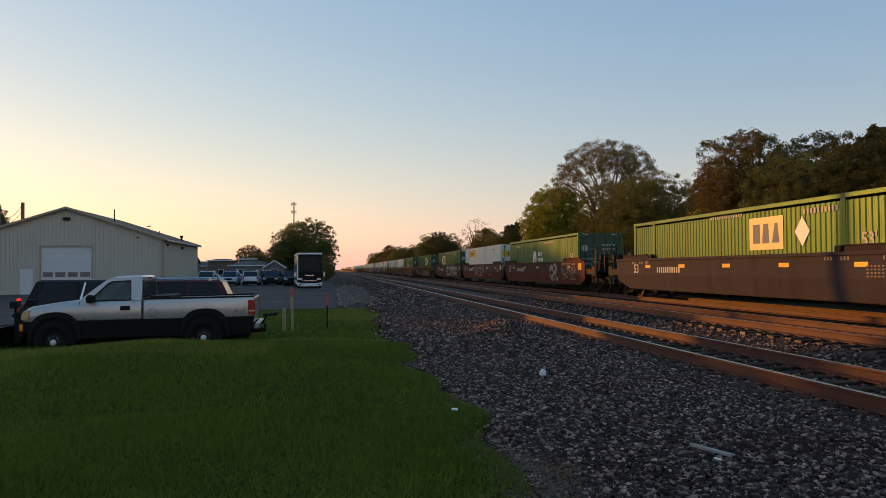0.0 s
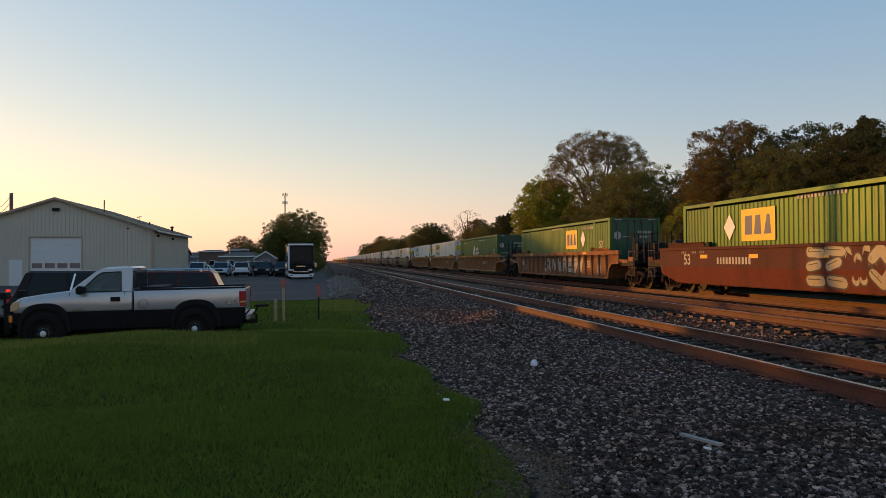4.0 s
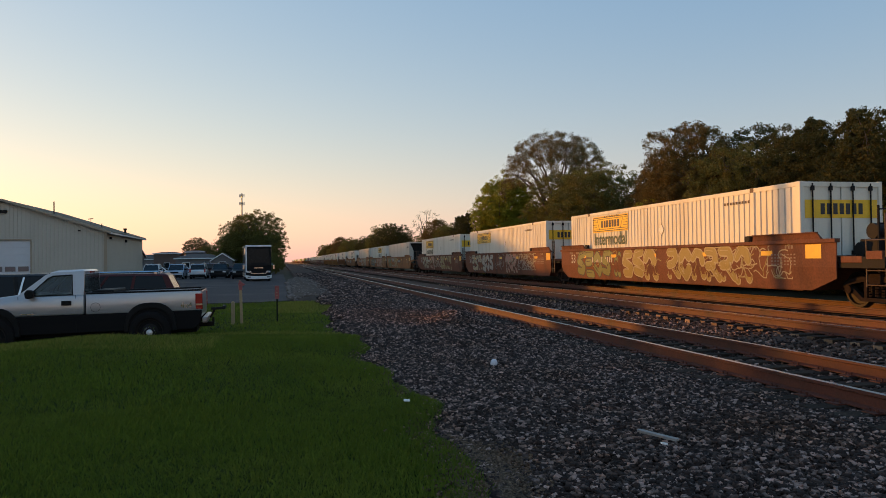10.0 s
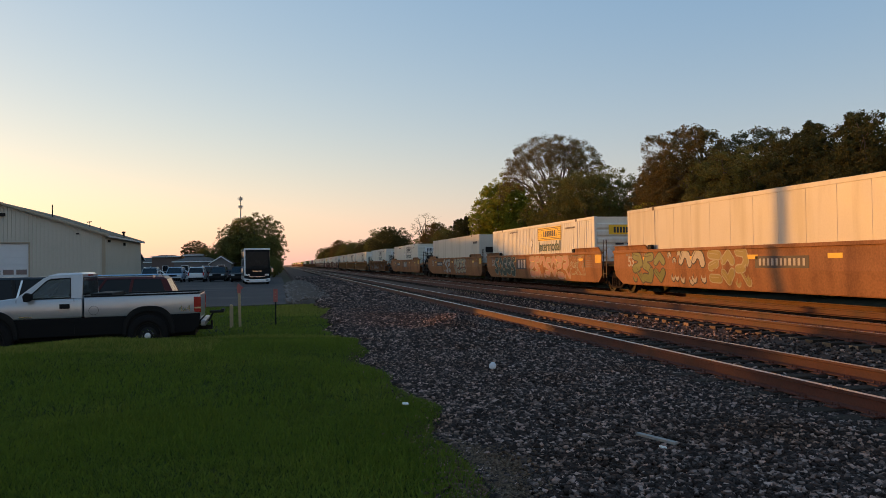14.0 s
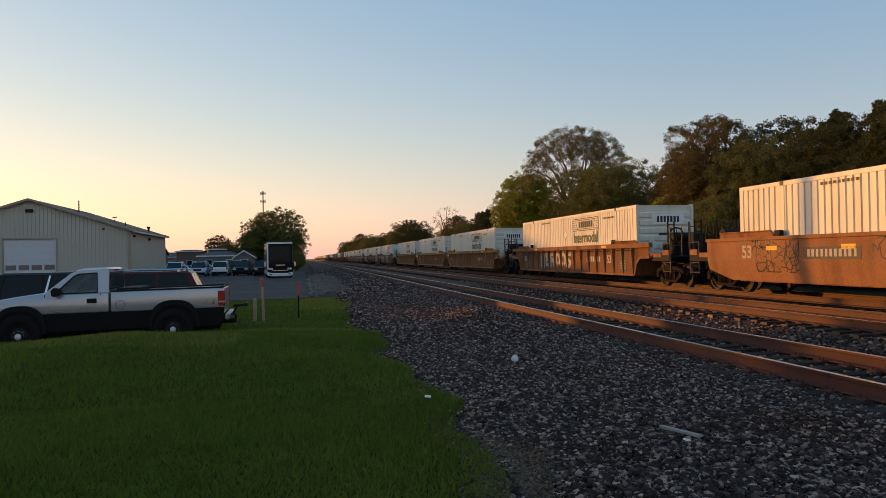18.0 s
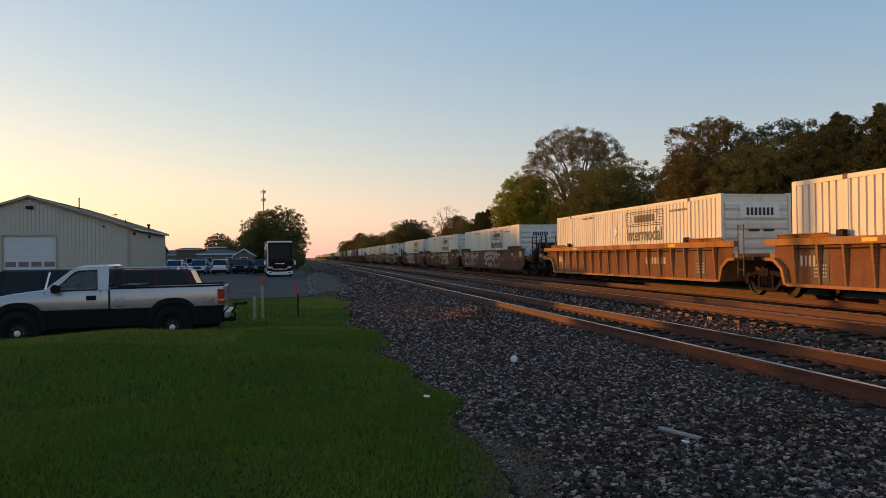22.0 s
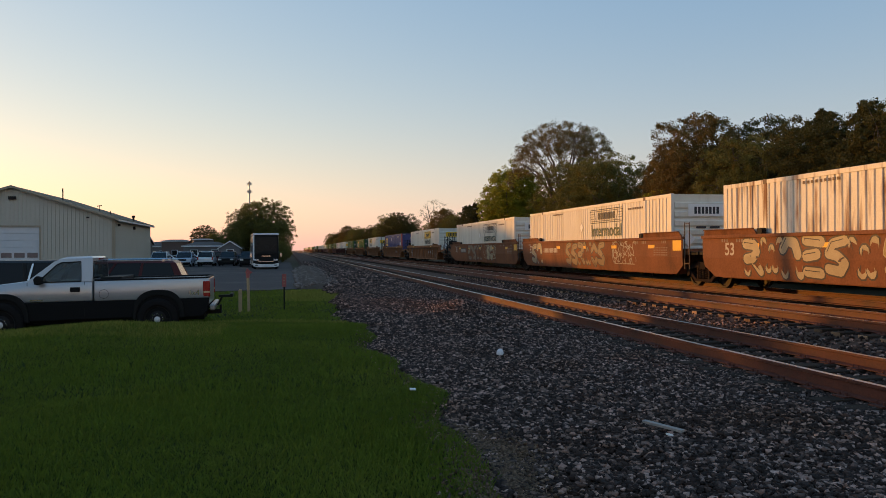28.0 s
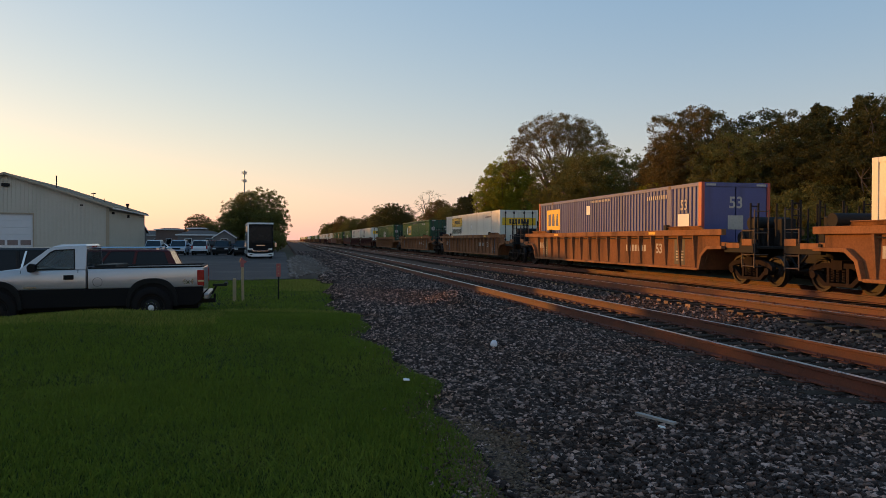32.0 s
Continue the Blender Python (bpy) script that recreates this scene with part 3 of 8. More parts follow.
        if kind == "jb":
            part("end_sign", shared(("end_sign", "doors"), lambda: M().box(-W + 0.16, -L + 0.015, 1.9, W - 0.16, -L + 0.026, 2.4), LOGOYELLOW), None, t, "yellow sign across the doors")
            ew = shared(("end_wordmark", "doors"), lambda: [m2 for m2 in [M()] if [m2.box(-0.66 + i * 0.2, -L + 0.008, 2.0, -0.53 + i * 0.2, -L + 0.015, 2.3) for i in range(7)]][0], BLACKMARK)
            part("end_wordmark", ew, None, t)
        elif kind == "blue":
            o = part("lettering", end_text_mesh("53", 0.55, WHITEMARK), None, t)
            o.location = (0.0, -L + 0.02, 2.2)
            part("end_label", M().box(-0.3, -L + 0.018, 1.3, 0.28, -L + 0.024, 1.78), WHITEMARK, t)
            for s in (-1, 1):
                part("hazard_stripe", M().box(s * 0.95 - 0.18, -L - 0.008, H - 0.12, s * 0.95 + 0.18, -L - 0.002, H - 0.05), WHITEMARK, t)
        else:
            o = tagged(part("end_mark", shared(("end_mark", "green"), lambda: [m2 for m2 in [M().box(-0.62, -L + 0.012, 1.96, -0.25, -L + 0.02, 1.99)] if [m2.box(0.14 + i * 0.13, -L + 0.012, 2.14 - 0.24 * j, 0.22 + i * 0.13, -L + 0.02, 2.26 - 0.24 * j) for i in range(6) for j in range(2)]][0], WHITEMARK), None, t), kind="stuff")
            hexm = shared(("hexagon_mark",), lambda: M().slab([(-0.9 + 0.2 * math.cos(k * math.pi / 3 + 0.52), 2.03 + 0.22 * math.sin(k * math.pi / 3 + 0.52)) for k in range(6)], 1, -L + 0.012, -L + 0.02), WHITEMARK)
            part("hexagon_mark", hexm, None, t)
            if kind == "hub":
                o = part("lettering", end_text_mesh("WARNING", 0.16, WHITEMARK), None, t)
                o.location = (-0.62, -L + 0.015, 1.42)
                o = part("lettering", end_text_mesh("HIGH CUBE", 0.16, WHITEMARK), None, t)
                o.location = (-0.62, -L + 0.015, 1.14)
            for s in (-1, 1):
                part("top_reflector", shared(("top_reflector",), lambda: M().box(-0.16, -L - 0.006, H - 0.12, 0.16, -L - 0.001, H - 0.06), WHITEMARK), None, t).location = (s * 0.85, 0, 0)
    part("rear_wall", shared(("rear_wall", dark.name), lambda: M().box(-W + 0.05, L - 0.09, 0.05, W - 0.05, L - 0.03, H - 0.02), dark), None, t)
    # emblem and lettering on the visible side
    X = -W - 0.004
    if kind in ("jb", "rusty"):
        c = 4.0 if logo_at is None else logo_at
        if logo == "yellow":
            decal(t, "emblem_panel", c - 1.75, c + 1.75, 2.0, 2.70, LOGOYELLOW, X, "yellow emblem panel")
        ln = GREENMARK if logo == "yellow" else BLACKMARK
        outline(t, c - 1.7, c + 1.7, 2.04, 2.66, BLACKMARK, X - 0.003)
        wordmark(t, "emblem_wordmark", c - 0.95, c + 0.95, 2.20, 2.50, 7, BLACKMARK, X - 0.003, 3, 0.86)
        if words:
            o = part("lettering", text_mesh("Intermodal", 0.74, ln if logo == "yellow" else GREENMARK), None, t, "green lettering")
            o.location = (X - 0.003, c, 1.68)
        wordmark(t, "stencil_mark", -6.0, -4.6, 2.48, 2.56, 9, GALV, X, 5)
        wordmark(t, "stencil_mark", 3.0, 4.5, 2.62, 2.70, 9, GALV, X, 6)
        d = shared(("placard_holder",), lambda: M().slab([(-0.19, 0), (0, -0.21), (0.19, 0), (0, 0.21)], 0, -0.006, 0), LOGOWHITE)
        fr_ = shared(("placard_frame",), lambda: M().slab([(-0.205, 0), (0, -0.228), (0.205, 0), (0, 0.228)], 0, -0.004, 0), GALV)
        part("placard_frame", fr_, None, t).location = (X - 0.001, 0.4 if logo_at and logo_at < 0 else -0.6, 1.9)
        part("placard_holder", d, None, t).location = (X - 0.003, 0.4 if logo_at and logo_at < 0 else -0.6, 1.9)
    elif kind == "hub":
        hm = shared(("house_emblem",), lambda: M().slab([(-0.42, 0.0), (0.42, 0.0), (0.42, 0.72), (0.16, 1.12), (-0.16, 1.12), (-0.42, 0.72)], 0, -0.005, 0), LOGOWHITE)
        part("house_emblem", hm, None, t, "white house-shaped emblem").location = (X, 1.0, 0.98)
        ip = shared(("emblem_mark",), lambda: M().box(-0.009, -0.2, 0.2, -0.004, -0.12, 0.75).box(-0.009, 0.12, 0.2, -0.004, 0.2, 0.75).box(-0.009, -0.12, 0.42, -0.004, 0.12, 0.52), BOXRED)
        part("emblem_mark", ip, None, t).location = (X, 1.0, 0.98)
        wordmark(t, "emblem_wordmark", -0.75, 0.35, 1.72, 1.98, 3, LOGOWHITE, X, 8)
        wordmark(t, "emblem_wordmark", -1.0, 0.35, 1.36, 1.6, 5, LOGOWHITE, X, 9)
        wordmark(t, "stencil_mark", -3.4, -1.2, 2.5, 2.6, 14, WHITEMARK, X, 10)
        o = part("lettering", text_mesh("53'", 0.5, WHITEMARK), None, t)
        o.location = (X, -7.1, 1.55)
        wordmark(t, "stencil_mark", 5.0, 6.0, 2.45, 2.55, 6, WHITEMARK, X, 11)
    elif kind in ("emp", "blue"):
        c = (3.2 if kind == "emp" else 6.0) if logo_at is None else logo_at
        decal(t, "emblem_panel", c - 0.95, c + 0.95, 1.45, 2.5, LOGOYELLOW if kind == "blue" or logo == "yellow" else LOGOPALE, X, "square emblem panel")
        for k, (a, b2) in enumerate(((c + 0.3, c + 0.75), (c - 0.2, c + 0.2), (c - 0.75, c - 0.35))):
            mk = shared(("emblem_block", k), lambda: M().slab([(-0.2, 0.0), (0.2, 0.0), (0.2 - 0.08 * k, 0.62), (-0.2 + 0.05 * k, 0.62)], 0, -0.004, 0), BLUEMARK)
            part("emblem_block", mk, None, t).location = (X - 0.003, (a + b2) / 2, 1.66)
        d = shared(("placard_diamond",), lambda: M().slab([(-0.36, 0), (0, -0.45), (0.36, 0), (0, 0.45)], 0, -0.004, 0), LOGOWHITE)
        if kind == "emp":
            part("placard_diamond", d, None, t).location = (X, c + (1.7 if logo_at is None else -1.9), 1.95)
        else:
            decal(t, "white_label", -7.45, -6.7, 1.3, 1.85, LOGOWHITE, X)
            decal(t, "white_label", 1.2, 1.6, 2.1, 2.5, LOGOWHITE, X)
        o = part("lettering", text_mesh("53'" if kind == "emp" else "53", 0.5, WHITEMARK), None, t)
        o.location = (X, -7.1, 1.6 if kind == "emp" else 2.15)
        wordmark(t, "stencil_mark", -5.9, -4.3, 2.45, 2.6, 10, WHITEMARK, X, 12)
        wordmark(t, "stencil_mark", -1.0, 1.2, 2.62, 2.72, 14, WHITEMARK, X, 13)
    else:
        wordmark(t, "stencil_mark", -7.6, -6.4, 2.25, 2.42, 9, BLACKMARK, X, 14)
    return t


GLYPHS = [  # abstract sprayed figures, as strokes in a unit square
    [[(0.05, 0.0), (0.08, 0.75), (0.35, 1.0), (0.75, 0.9), (0.9, 0.6), (0.88, 0.0)]],
    [[(0.85, 0.95), (0.3, 0.9), (0.1, 0.6), (0.5, 0.48), (0.85, 0.3), (0.6, 0.02), (0.05, 0.08)]],
    [[(0.1, 0.0), (0.12, 1.0), (0.7, 0.95), (0.85, 0.7), (0.6, 0.48), (0.15, 0.45)], [(0.5, 0.45), (0.95, 0.0)]],
    [[(0.5, 0.02), (0.12, 0.3), (0.12, 0.72), (0.5, 0.98), (0.88, 0.72), (0.88, 0.3), (0.5, 0.02)]],
    [[(0.02, 0.95), (0.35, 0.05), (0.55, 0.7), (0.75, 0.05), (1.0, 0.98)]],
    [[(0.15, 1.0), (0.12, 0.05), (0.85, 0.02)], [(0.15, 0.52), (0.7, 0.6)], [(0.12, 0.98), (0.9, 0.95)]],
]


def graffiti(car, seed, y0, y1, z0, z1, fill, line, x):
    """Fat sprayed figures with an outline, filling the height of a car side."""
    rnd = random.Random(seed)
    k = max(2, round((y1 - y0) / 0.86))
    w = (y1 - y0) / k
    under, over, inner = M(), M(), M()

    def stroke(m, pts, r, depth):
        for i in range(len(pts) - 1):
            (a, b), (c, d) = pts[i], pts[i + 1]
            v = Vector((c - a, d - b))
            if v.length < 1e-4:
                continue
            v.normalize()
            n = Vector((-v.y, v.x))
            ring = [(c + r * (v.x * math.cos(q) + n.x * math.sin(q)), d + r * (v.y * math.cos(q) + n.y * math.sin(q))) for q in [radians(u) for u in (-90, -45, 0, 45, 90)]]
            ring += [(a + r * (v.x * math.cos(q) + n.x * math.sin(q)), b + r * (v.y * math.cos(q) + n.y * math.sin(q))) for q in [radians(u) for u in (90, 135, 180, 225, 270)]]
            dx = 0.0004 * (len(m.f) % 5)
            m.add([(x - depth - dx, p[0], p[1]) for p in ring], [tuple(range(10))])
    H = z1 - z0
    for i in range(k):
        c = y1 - (i + 0.5) * w
        zc, h = (z0 + z1) / 2 + rnd.uniform(-0.04, 0.04) * H, H * rnd.uniform(0.74, 0.84)
        g = rnd.choice(GLYPHS)
        tilt = rnd.uniform(-0.25, 0.25)
        for st in g:
            pts = [(c - (u - 0.5) * w * 0.86 + tilt * (v - 0.5) * h * 0.4, zc + (v - 0.5) * h + rnd.uniform(-0.03, 0.03)) for u, v in st]
            r = min(0.13 * H, 0.155 * w) * rnd.uniform(0.9, 1.15)
            stroke(under, pts, r * 1.35, 0.002)
            stroke(over, pts, r, 0.006)
            hl = [(p[0] + r * 0.35, p[1] + r * 0.3) for p in pts[:3]]
            stroke(inner, hl, r * 0.09, 0.010)
    if x < -1.4:  # follow the sheet where it leans inwards
        for m in (under, over, inner):
            m.v = [(v[0] + 0.10 * max(0.0, 1.02 - v[2]) / 0.62, v[1], v[2]) for v in m.v]
    tagged(part("graffiti_outline", under, line, car), kind="stuff")
    tagged(part("graffiti_fill", over, fill, car, "fat spray-painted figures"), kind="stuff")
    tagged(part("graffiti_detail", inner, line, car), kind="stuff")


def scrawl(car, seed, y0, y1, z0, z1, ma, x, strokes=16):
    """Thin spray-can scribble."""
    rnd = random.Random(seed)
    m = M()
    for _ in range(strokes):
        y, z = rnd.uniform(y0, y1), rnd.uniform(z0, z1)
        a = rnd.uniform(0, 6.28)
        for _ in range(7):
            a += rnd.uniform(-1.1, 1.1)
            ny = min(y1, max(y0, y + 0.13 * math.cos(a)))
            nz = min(z1, max(z0, z + 0.13 * math.sin(a)))
            d = Vector((ny - y, nz - z))
            if d.length > 0.02:
                d = d.normalized() * 0.017
                m.add([(x - 0.004, y - d.y, z + d.x), (x - 0.004, ny - d.y, nz + d.x), (x - 0.004, ny + d.y, nz - d.x), (x - 0.004, y + d.y, z - d.x)], [(0, 1, 2, 3)])
            y, z = ny, nz
    if x < -1.4:
        m.v = [(v[0] + 0.10 * max(0.0, 1.02 - v[2]) / 0.62, v[1], v[2]) for v in m.v]
    tagged(part("graffiti_scrawl", m, ma, car, "thin spray-can scribble"), kind="stuff")


G_SILVER = mat("silver_spray", (0.36, 0.32, 0.27), 0.5, vary=0.25, scale=4, bump=0)
G_CREAM = mat("cream_spray", (0.36, 0.30, 0.19), 0.6, vary=0.2, scale=4, bump=0)
G_PINK = mat("pink_spray", (0.42, 0.20, 0.15), 0.6, vary=0.25, scale=4, bump=0)
G_GREEN = mat("green_spray", (0.15, 0.17, 0.06), 0.6, vary=0.3, scale=3, bump=0)
G_YELLOW = mat("yellow_spray", (0.27, 0.20, 0.065), 0.6, vary=0.2, scale=3, bump=0)
G_DARK = mat("dark_spray", (0.045, 0.035, 0.04), 0.6, vary=0.2, scale=4, bump=0)
G_TEAL = mat("dark_teal_spray", (0.035, 0.06, 0.045), 0.6, vary=0.3, scale=3, bump=0)
G_LILAC = mat("lilac_spray", (0.30, 0.20, 0.27), 0.6, vary=0.3, scale=3, bump=0)
G_TAN = mat("tan_spray", (0.20, 0.14, 0.085), 0.6, vary=0.25, scale=3, bump=0)
SPRAY = {"teal": G_TEAL, "lilac": G_LILAC, "tan": G_TAN, "dark": G_DARK, "silver": G_SILVER, "cream": G_CREAM, "pink": G_PINK, "green": G_GREEN, "yellow": G_YELLOW}
WTOP, WLOW = 1.74, 0.40
TOPN = {"end": 9.75, "joint": 9.3}
WHEELSETS = []


def truck_parts(car, y, lite=False):
    """A four-wheel truck under a car end: side frames, springs, bolster and two wheelsets."""
    def frame_():
        m = M()
        for s in (-1,):
            x0, x1 = s * 1.0 - 0.07, s * 1.0 + 0.07
            m.slab([(-1.08, 0.60), (-0.95, 0.70), (-0.5, 0.79), (0.5, 0.79), (0.95, 0.70), (1.08, 0.60), (1.08, 0.48), (0.9, 0.57), (0.45, 0.66), (-0.45, 0.66), (-0.9, 0.57), (-1.08, 0.48)], 0, x0, x1)
            m.slab([(-0.86, 0.58), (-0.45, 0.27), (0.45, 0.27), (0.86, 0.58), (0.96, 0.50), (0.52, 0.18), (-0.52, 0.18), (-0.96, 0.50)], 0, x0 + 0.005, x1 - 0.005)
            for yy in (-0.35, 0.35):
                m.box(x0 + 0.01, yy - 0.05, 0.25, x1 - 0.01, yy + 0.05, 0.68)
            for yy in (-0.88, 0.88):
                m.tube((s * 0.9, yy, 0.46), (s * 1.12, yy, 0.46), 0.11, n=12)
        return m
    for k in (0, math.pi):
        o = part("side_frame", shared(("side_frame",), frame_, TRUCKIRON), None, car)
        o.location, o.rotation_euler = (0, y, 0), (0, 0, k)
    if not lite:
        def springs_():
            m = M()
            for s in (-1, 1):
                for k in (-0.2, 0, 0.2):
                    for i in range(5):
                        m.tube((s, k, 0.31 + i * 0.065), (s, k, 0.35 + i * 0.065), 0.075, n=8)
            return m.box(-1.1, -0.2, 0.62, 1.1, 0.2, 0.86)
        o = part("spring_and_bolster", shared(("spring_and_bolster",), springs_, TRUCKIRON), None, car)
        o.location = (0, y, 0)

    def wheels_():
        m = M().tube((-0.8, 0, 0), (0.8, 0, 0), 0.085, n=10)
        for s in (-1, 1):
            m.lathe_x([(s * 0.80, 0.10), (s * 0.79, 0.16), (s * 0.74, 0.19), (s * 0.745, 0.36), (s * 0.80, 0.385), (s * 0.80, 0.448), (s * 0.69, 0.455), (s * 0.685, 0.48), (s * 0.66, 0.48), (s * 0.66, 0.385), (s * 0.71, 0.36), (s * 0.72, 0.12)], (0, 0, 0), 24)
            for k in range(3):
                a = k * 2.094
                m.box(s * 0.795 - 0.01, 0.13 * math.cos(a) - 0.02, 0.13 * math.sin(a) - 0.02, s * 0.795 + 0.015, 0.13 * math.cos(a) + 0.02, 0.13 * math.sin(a) + 0.02)
        return m
    me = shared(("wheelset",), wheels_, WHEELIRON, smooth=True)
    for k in (-0.88, 0.88):
        w = part("wheelset", me, None, car)
        w.location = (0, y + k, 0.452)
        WHEELSETS.append((w, car, y + k))


def well_car(style, ma, front, rear, tags=(), lite=False, wheel=False, label=""):
    """One unit of a stack car, origin at rail level under the middle of its load; its -y end leads."""
    name_label = label or ("%s %s-sided well car on steel rails" % ({"WELL": "painted"}.get("", "weathered"), "rib" if style == "rib" else "smooth"))
    car = thing("well_car", name_label, "rail car", "well cars of the train")
    yn, yf = TOPN[front], TOPN[rear] + (0.3 if rear == "end" else 0)
    X = 1.5 if style == "rib" else 1.44
    bot = CLEN / 2 + 0.05
    if style == "rib":
        def sheet():
            m = M()
            for s in (side,):
                x0, x1 = sorted((s * (X - 0.16), s * (X - 0.14)))
                m.slab([(-yn + 0.3, WTOP - 0.2), (yf - 0.3, WTOP - 0.2), (yf - 0.3, 1.15), (bot + 0.55, 1.1), (bot + 0.15, 0.85), (bot, WLOW), (-bot, WLOW), (-bot - 0.15, 0.85), (-bot - 0.55, 1.1), (-yn + 0.3, 1.15)], 0, x0, x1)
            return m
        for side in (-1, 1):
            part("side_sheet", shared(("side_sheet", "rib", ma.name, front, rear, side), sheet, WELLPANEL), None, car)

        def chord():
            m = M()
            for s in (side,):
                x0, x1 = sorted((s * X, s * (X - 0.17)))
                m.box(x0, -yn, WTOP - 0.2, x1, yf, WTOP)
                m.box(x0, -bot + 0.0, WLOW - 0.03, x1, bot, WLOW + 0.06)
                # raised arch edge over each truck
                for e, ye in ((-1, -yn), (1, yf)):
                    m.slab([(e * bot, WLOW), (e * (bot + 0.12), WLOW), (e * (bot + 0.28), 0.85), (e * (bot + 0.62), 1.08), (ye, 1.1), (ye, 1.2), (e * (bot + 0.55), 1.18), (e * (bot + 0.16), 0.9)], 0, x0, x1)
            return m
        for side in (-1, 1):
            part("top_chord", shared(("top_chord", ma.name, front, rear, side), chord, ma, 0.012), None, car)
        rib = shared(("rib", ma.name), lambda: M().hexa([(-X + 0.10, -0.03, WLOW + 0.06), (-X + 0.10, 0.03, WLOW + 0.06), (-X + 0.145, 0.05, WLOW + 0.06), (-X + 0.145, -0.05, WLOW + 0.06)],
                                                          [(-X + 0.008, -0.045, WTOP - 0.2), (-X + 0.008, 0.045, WTOP - 0.2), (-X + 0.145, 0.08, WTOP - 0.2), (-X + 0.145, -0.08, WTOP - 0.2)]), ma, 0.006)
        k = 17
        for i in range(k):
            part("rib", rib, None, car).location = (0, -8.0 + 16.0 * i / (k - 1), 0)
        part("side_rod", shared(("side_rod", "rib"), lambda: M().tube((-X + 0.04, -7.9, WTOP - 0.29), (-X + 0.04, 7.9, WTOP - 0.29), 0.018, n=6), STEEL), None, car)
        tx = -X + 0.14
    else:
        def sheet():
            m = M()
            for s in (side,):
                rows = [(X, WTOP, yn, yf), (X, 1.02, yn - 0.02, yf - 0.02), (X - 0.045, 0.74, yn - 0.08, yf - 0.08), (X - 0.10, WLOW, bot + 0.4, bot + 0.4)]
                ring = [(s * x, -a, z) for x, z, a, b in rows] + [(s * (x - 0.025), -a, z) for x, z, a, b in reversed(rows)]
                m.loft([ring, [(v[0], rows[min(i, 7 - i)][3], v[2]) for i, v in enumerate(ring)]])
                low_ = [max(m.v[i][2] for i in f) < 1.03 for f in m.f]
                m.m = [1 if q else 0 for q in low_]
            return m
        for side in (-1, 1):
            part("side_sheet", shared(("side_sheet", "smooth", ma.name, front, rear, side), sheet, [ma, WELLLOW if ma == WELLRED else ma], 0.01), None, car)
            part("top_chord", shared(("top_chord", "smooth", ma.name, front, rear, side), lambda: M().box(side * X - 0.05 - 0.06 * (side > 0), -yn, WTOP - 0.09, side * X + 0.05 + 0.06 * (side < 0), yf, WTOP + 0.012), ma, 0.01), None, car)
        tx = -X
    part("well_floor", shared(("well_floor", ma.name), lambda: M().box(-X + 0.14, -bot, WLOW - 0.02, X - 0.14, bot, WLOW + 0.05), ma), None, car)
    # sloped end bulkheads and the decks over the trucks
    for e, ye in ((-1, yn), (1, yf)):
        part("end_bulkhead", shared(("end_bulkhead", ma.name, e, ye), lambda: M().slab([(e * bot, WLOW), (e * (bot + 0.1), WLOW), (e * (bot + 0.5), 1.1), (e * ye, 1.1), (e * ye, 1.32), (e * bot, 1.32)], 0, -X + 0.18, X - 0.18), ma, 0.012), None, car)
    gh, gl = (0.20, 1.45) if style == "smooth" else (0.12, 1.15)
    guide = shared(("container_guide", ma.name, style), lambda: M().hexa([(-X - 0.01, -gl, WTOP + 0.0), (-X + 0.07, -gl, WTOP), (-X + 0.07, gl, WTOP), (-X - 0.01, gl, WTOP)],
                                                                  [(-X - 0.06, -gl + 0.1, WTOP + gh), (-X - 0.03, -gl + 0.1, WTOP + gh), (-X - 0.03, gl - 0.12, WTOP + gh), (-X - 0.06, gl - 0.12, WTOP + gh)])
                   .box(-X - 0.10, -gl + 0.08, WTOP + gh - 0.03, -X - 0.02, gl - 0.1, WTOP + gh), ma, 0.008)
    for e in (-1, 1):
        part("container_guide", guide, None, car).location = (0, e * (7.75 if style == "smooth" else 7.55), 0)
    if lite:
        for s in (-1, 1):
            if s == 1 or front == "end":
                truck_parts(car, s * (9.92 if (front if s < 0 else rear) == "joint" else 10.5 if s < 0 else 9.6), True)
        return car
    lock = shared(("locking_lug",), lambda: M().box(-X - 0.02, -0.16, WTOP, -X + 0.06, 0.16, WTOP + 0.18).tube((-X - 0.05, -0.05, WTOP + 0.1), (-X + 0.05, -0.05, WTOP + 0.1), 0.09, n=10), STEEL)
    for yy in (-6.1, 6.1):
        part("locking_lug", lock, None, car).location = (0, yy, 0)
    for e, kind in ((-1, front), (1, rear)):
        if kind == "end":
            def deck():
                m = M().box(-1.25, -11.25, 1.12, 1.25, -9.6, 1.2).box(-0.35, -11.6, 0.72, 0.35, -9.6, 1.12).box(-1.36, -11.2, 1.0, -1.2, -9.7, 1.28).box(1.2, -11.2, 1.0, 1.36, -9.7, 1.28)
                return m
            o = part("end_platform", shared(("end_platform", ma.name), deck, STEEL, 0.012), None, car)
            st = part("step_panel", shared(("step_panel", ma.name), lambda: M().box(-1.38, -11.15, 1.22, -1.24, -10.65, 1.42).box(-1.37, -10.5, 1.14, -1.3, -9.8, 1.3), ma, 0.01), None, car)
            if e > 0:
                st.location, st.scale = (0, 0.2, 0), (1, -1, 1)
            cp = part("coupler", shared(("coupler",), lambda: M().box(-0.12, -12.0, 0.74, 0.12, -11.5, 1.0).box(-0.22, -12.12, 0.7, 0.18, -11.85, 1.04), STEEL, 0.02), None, car)

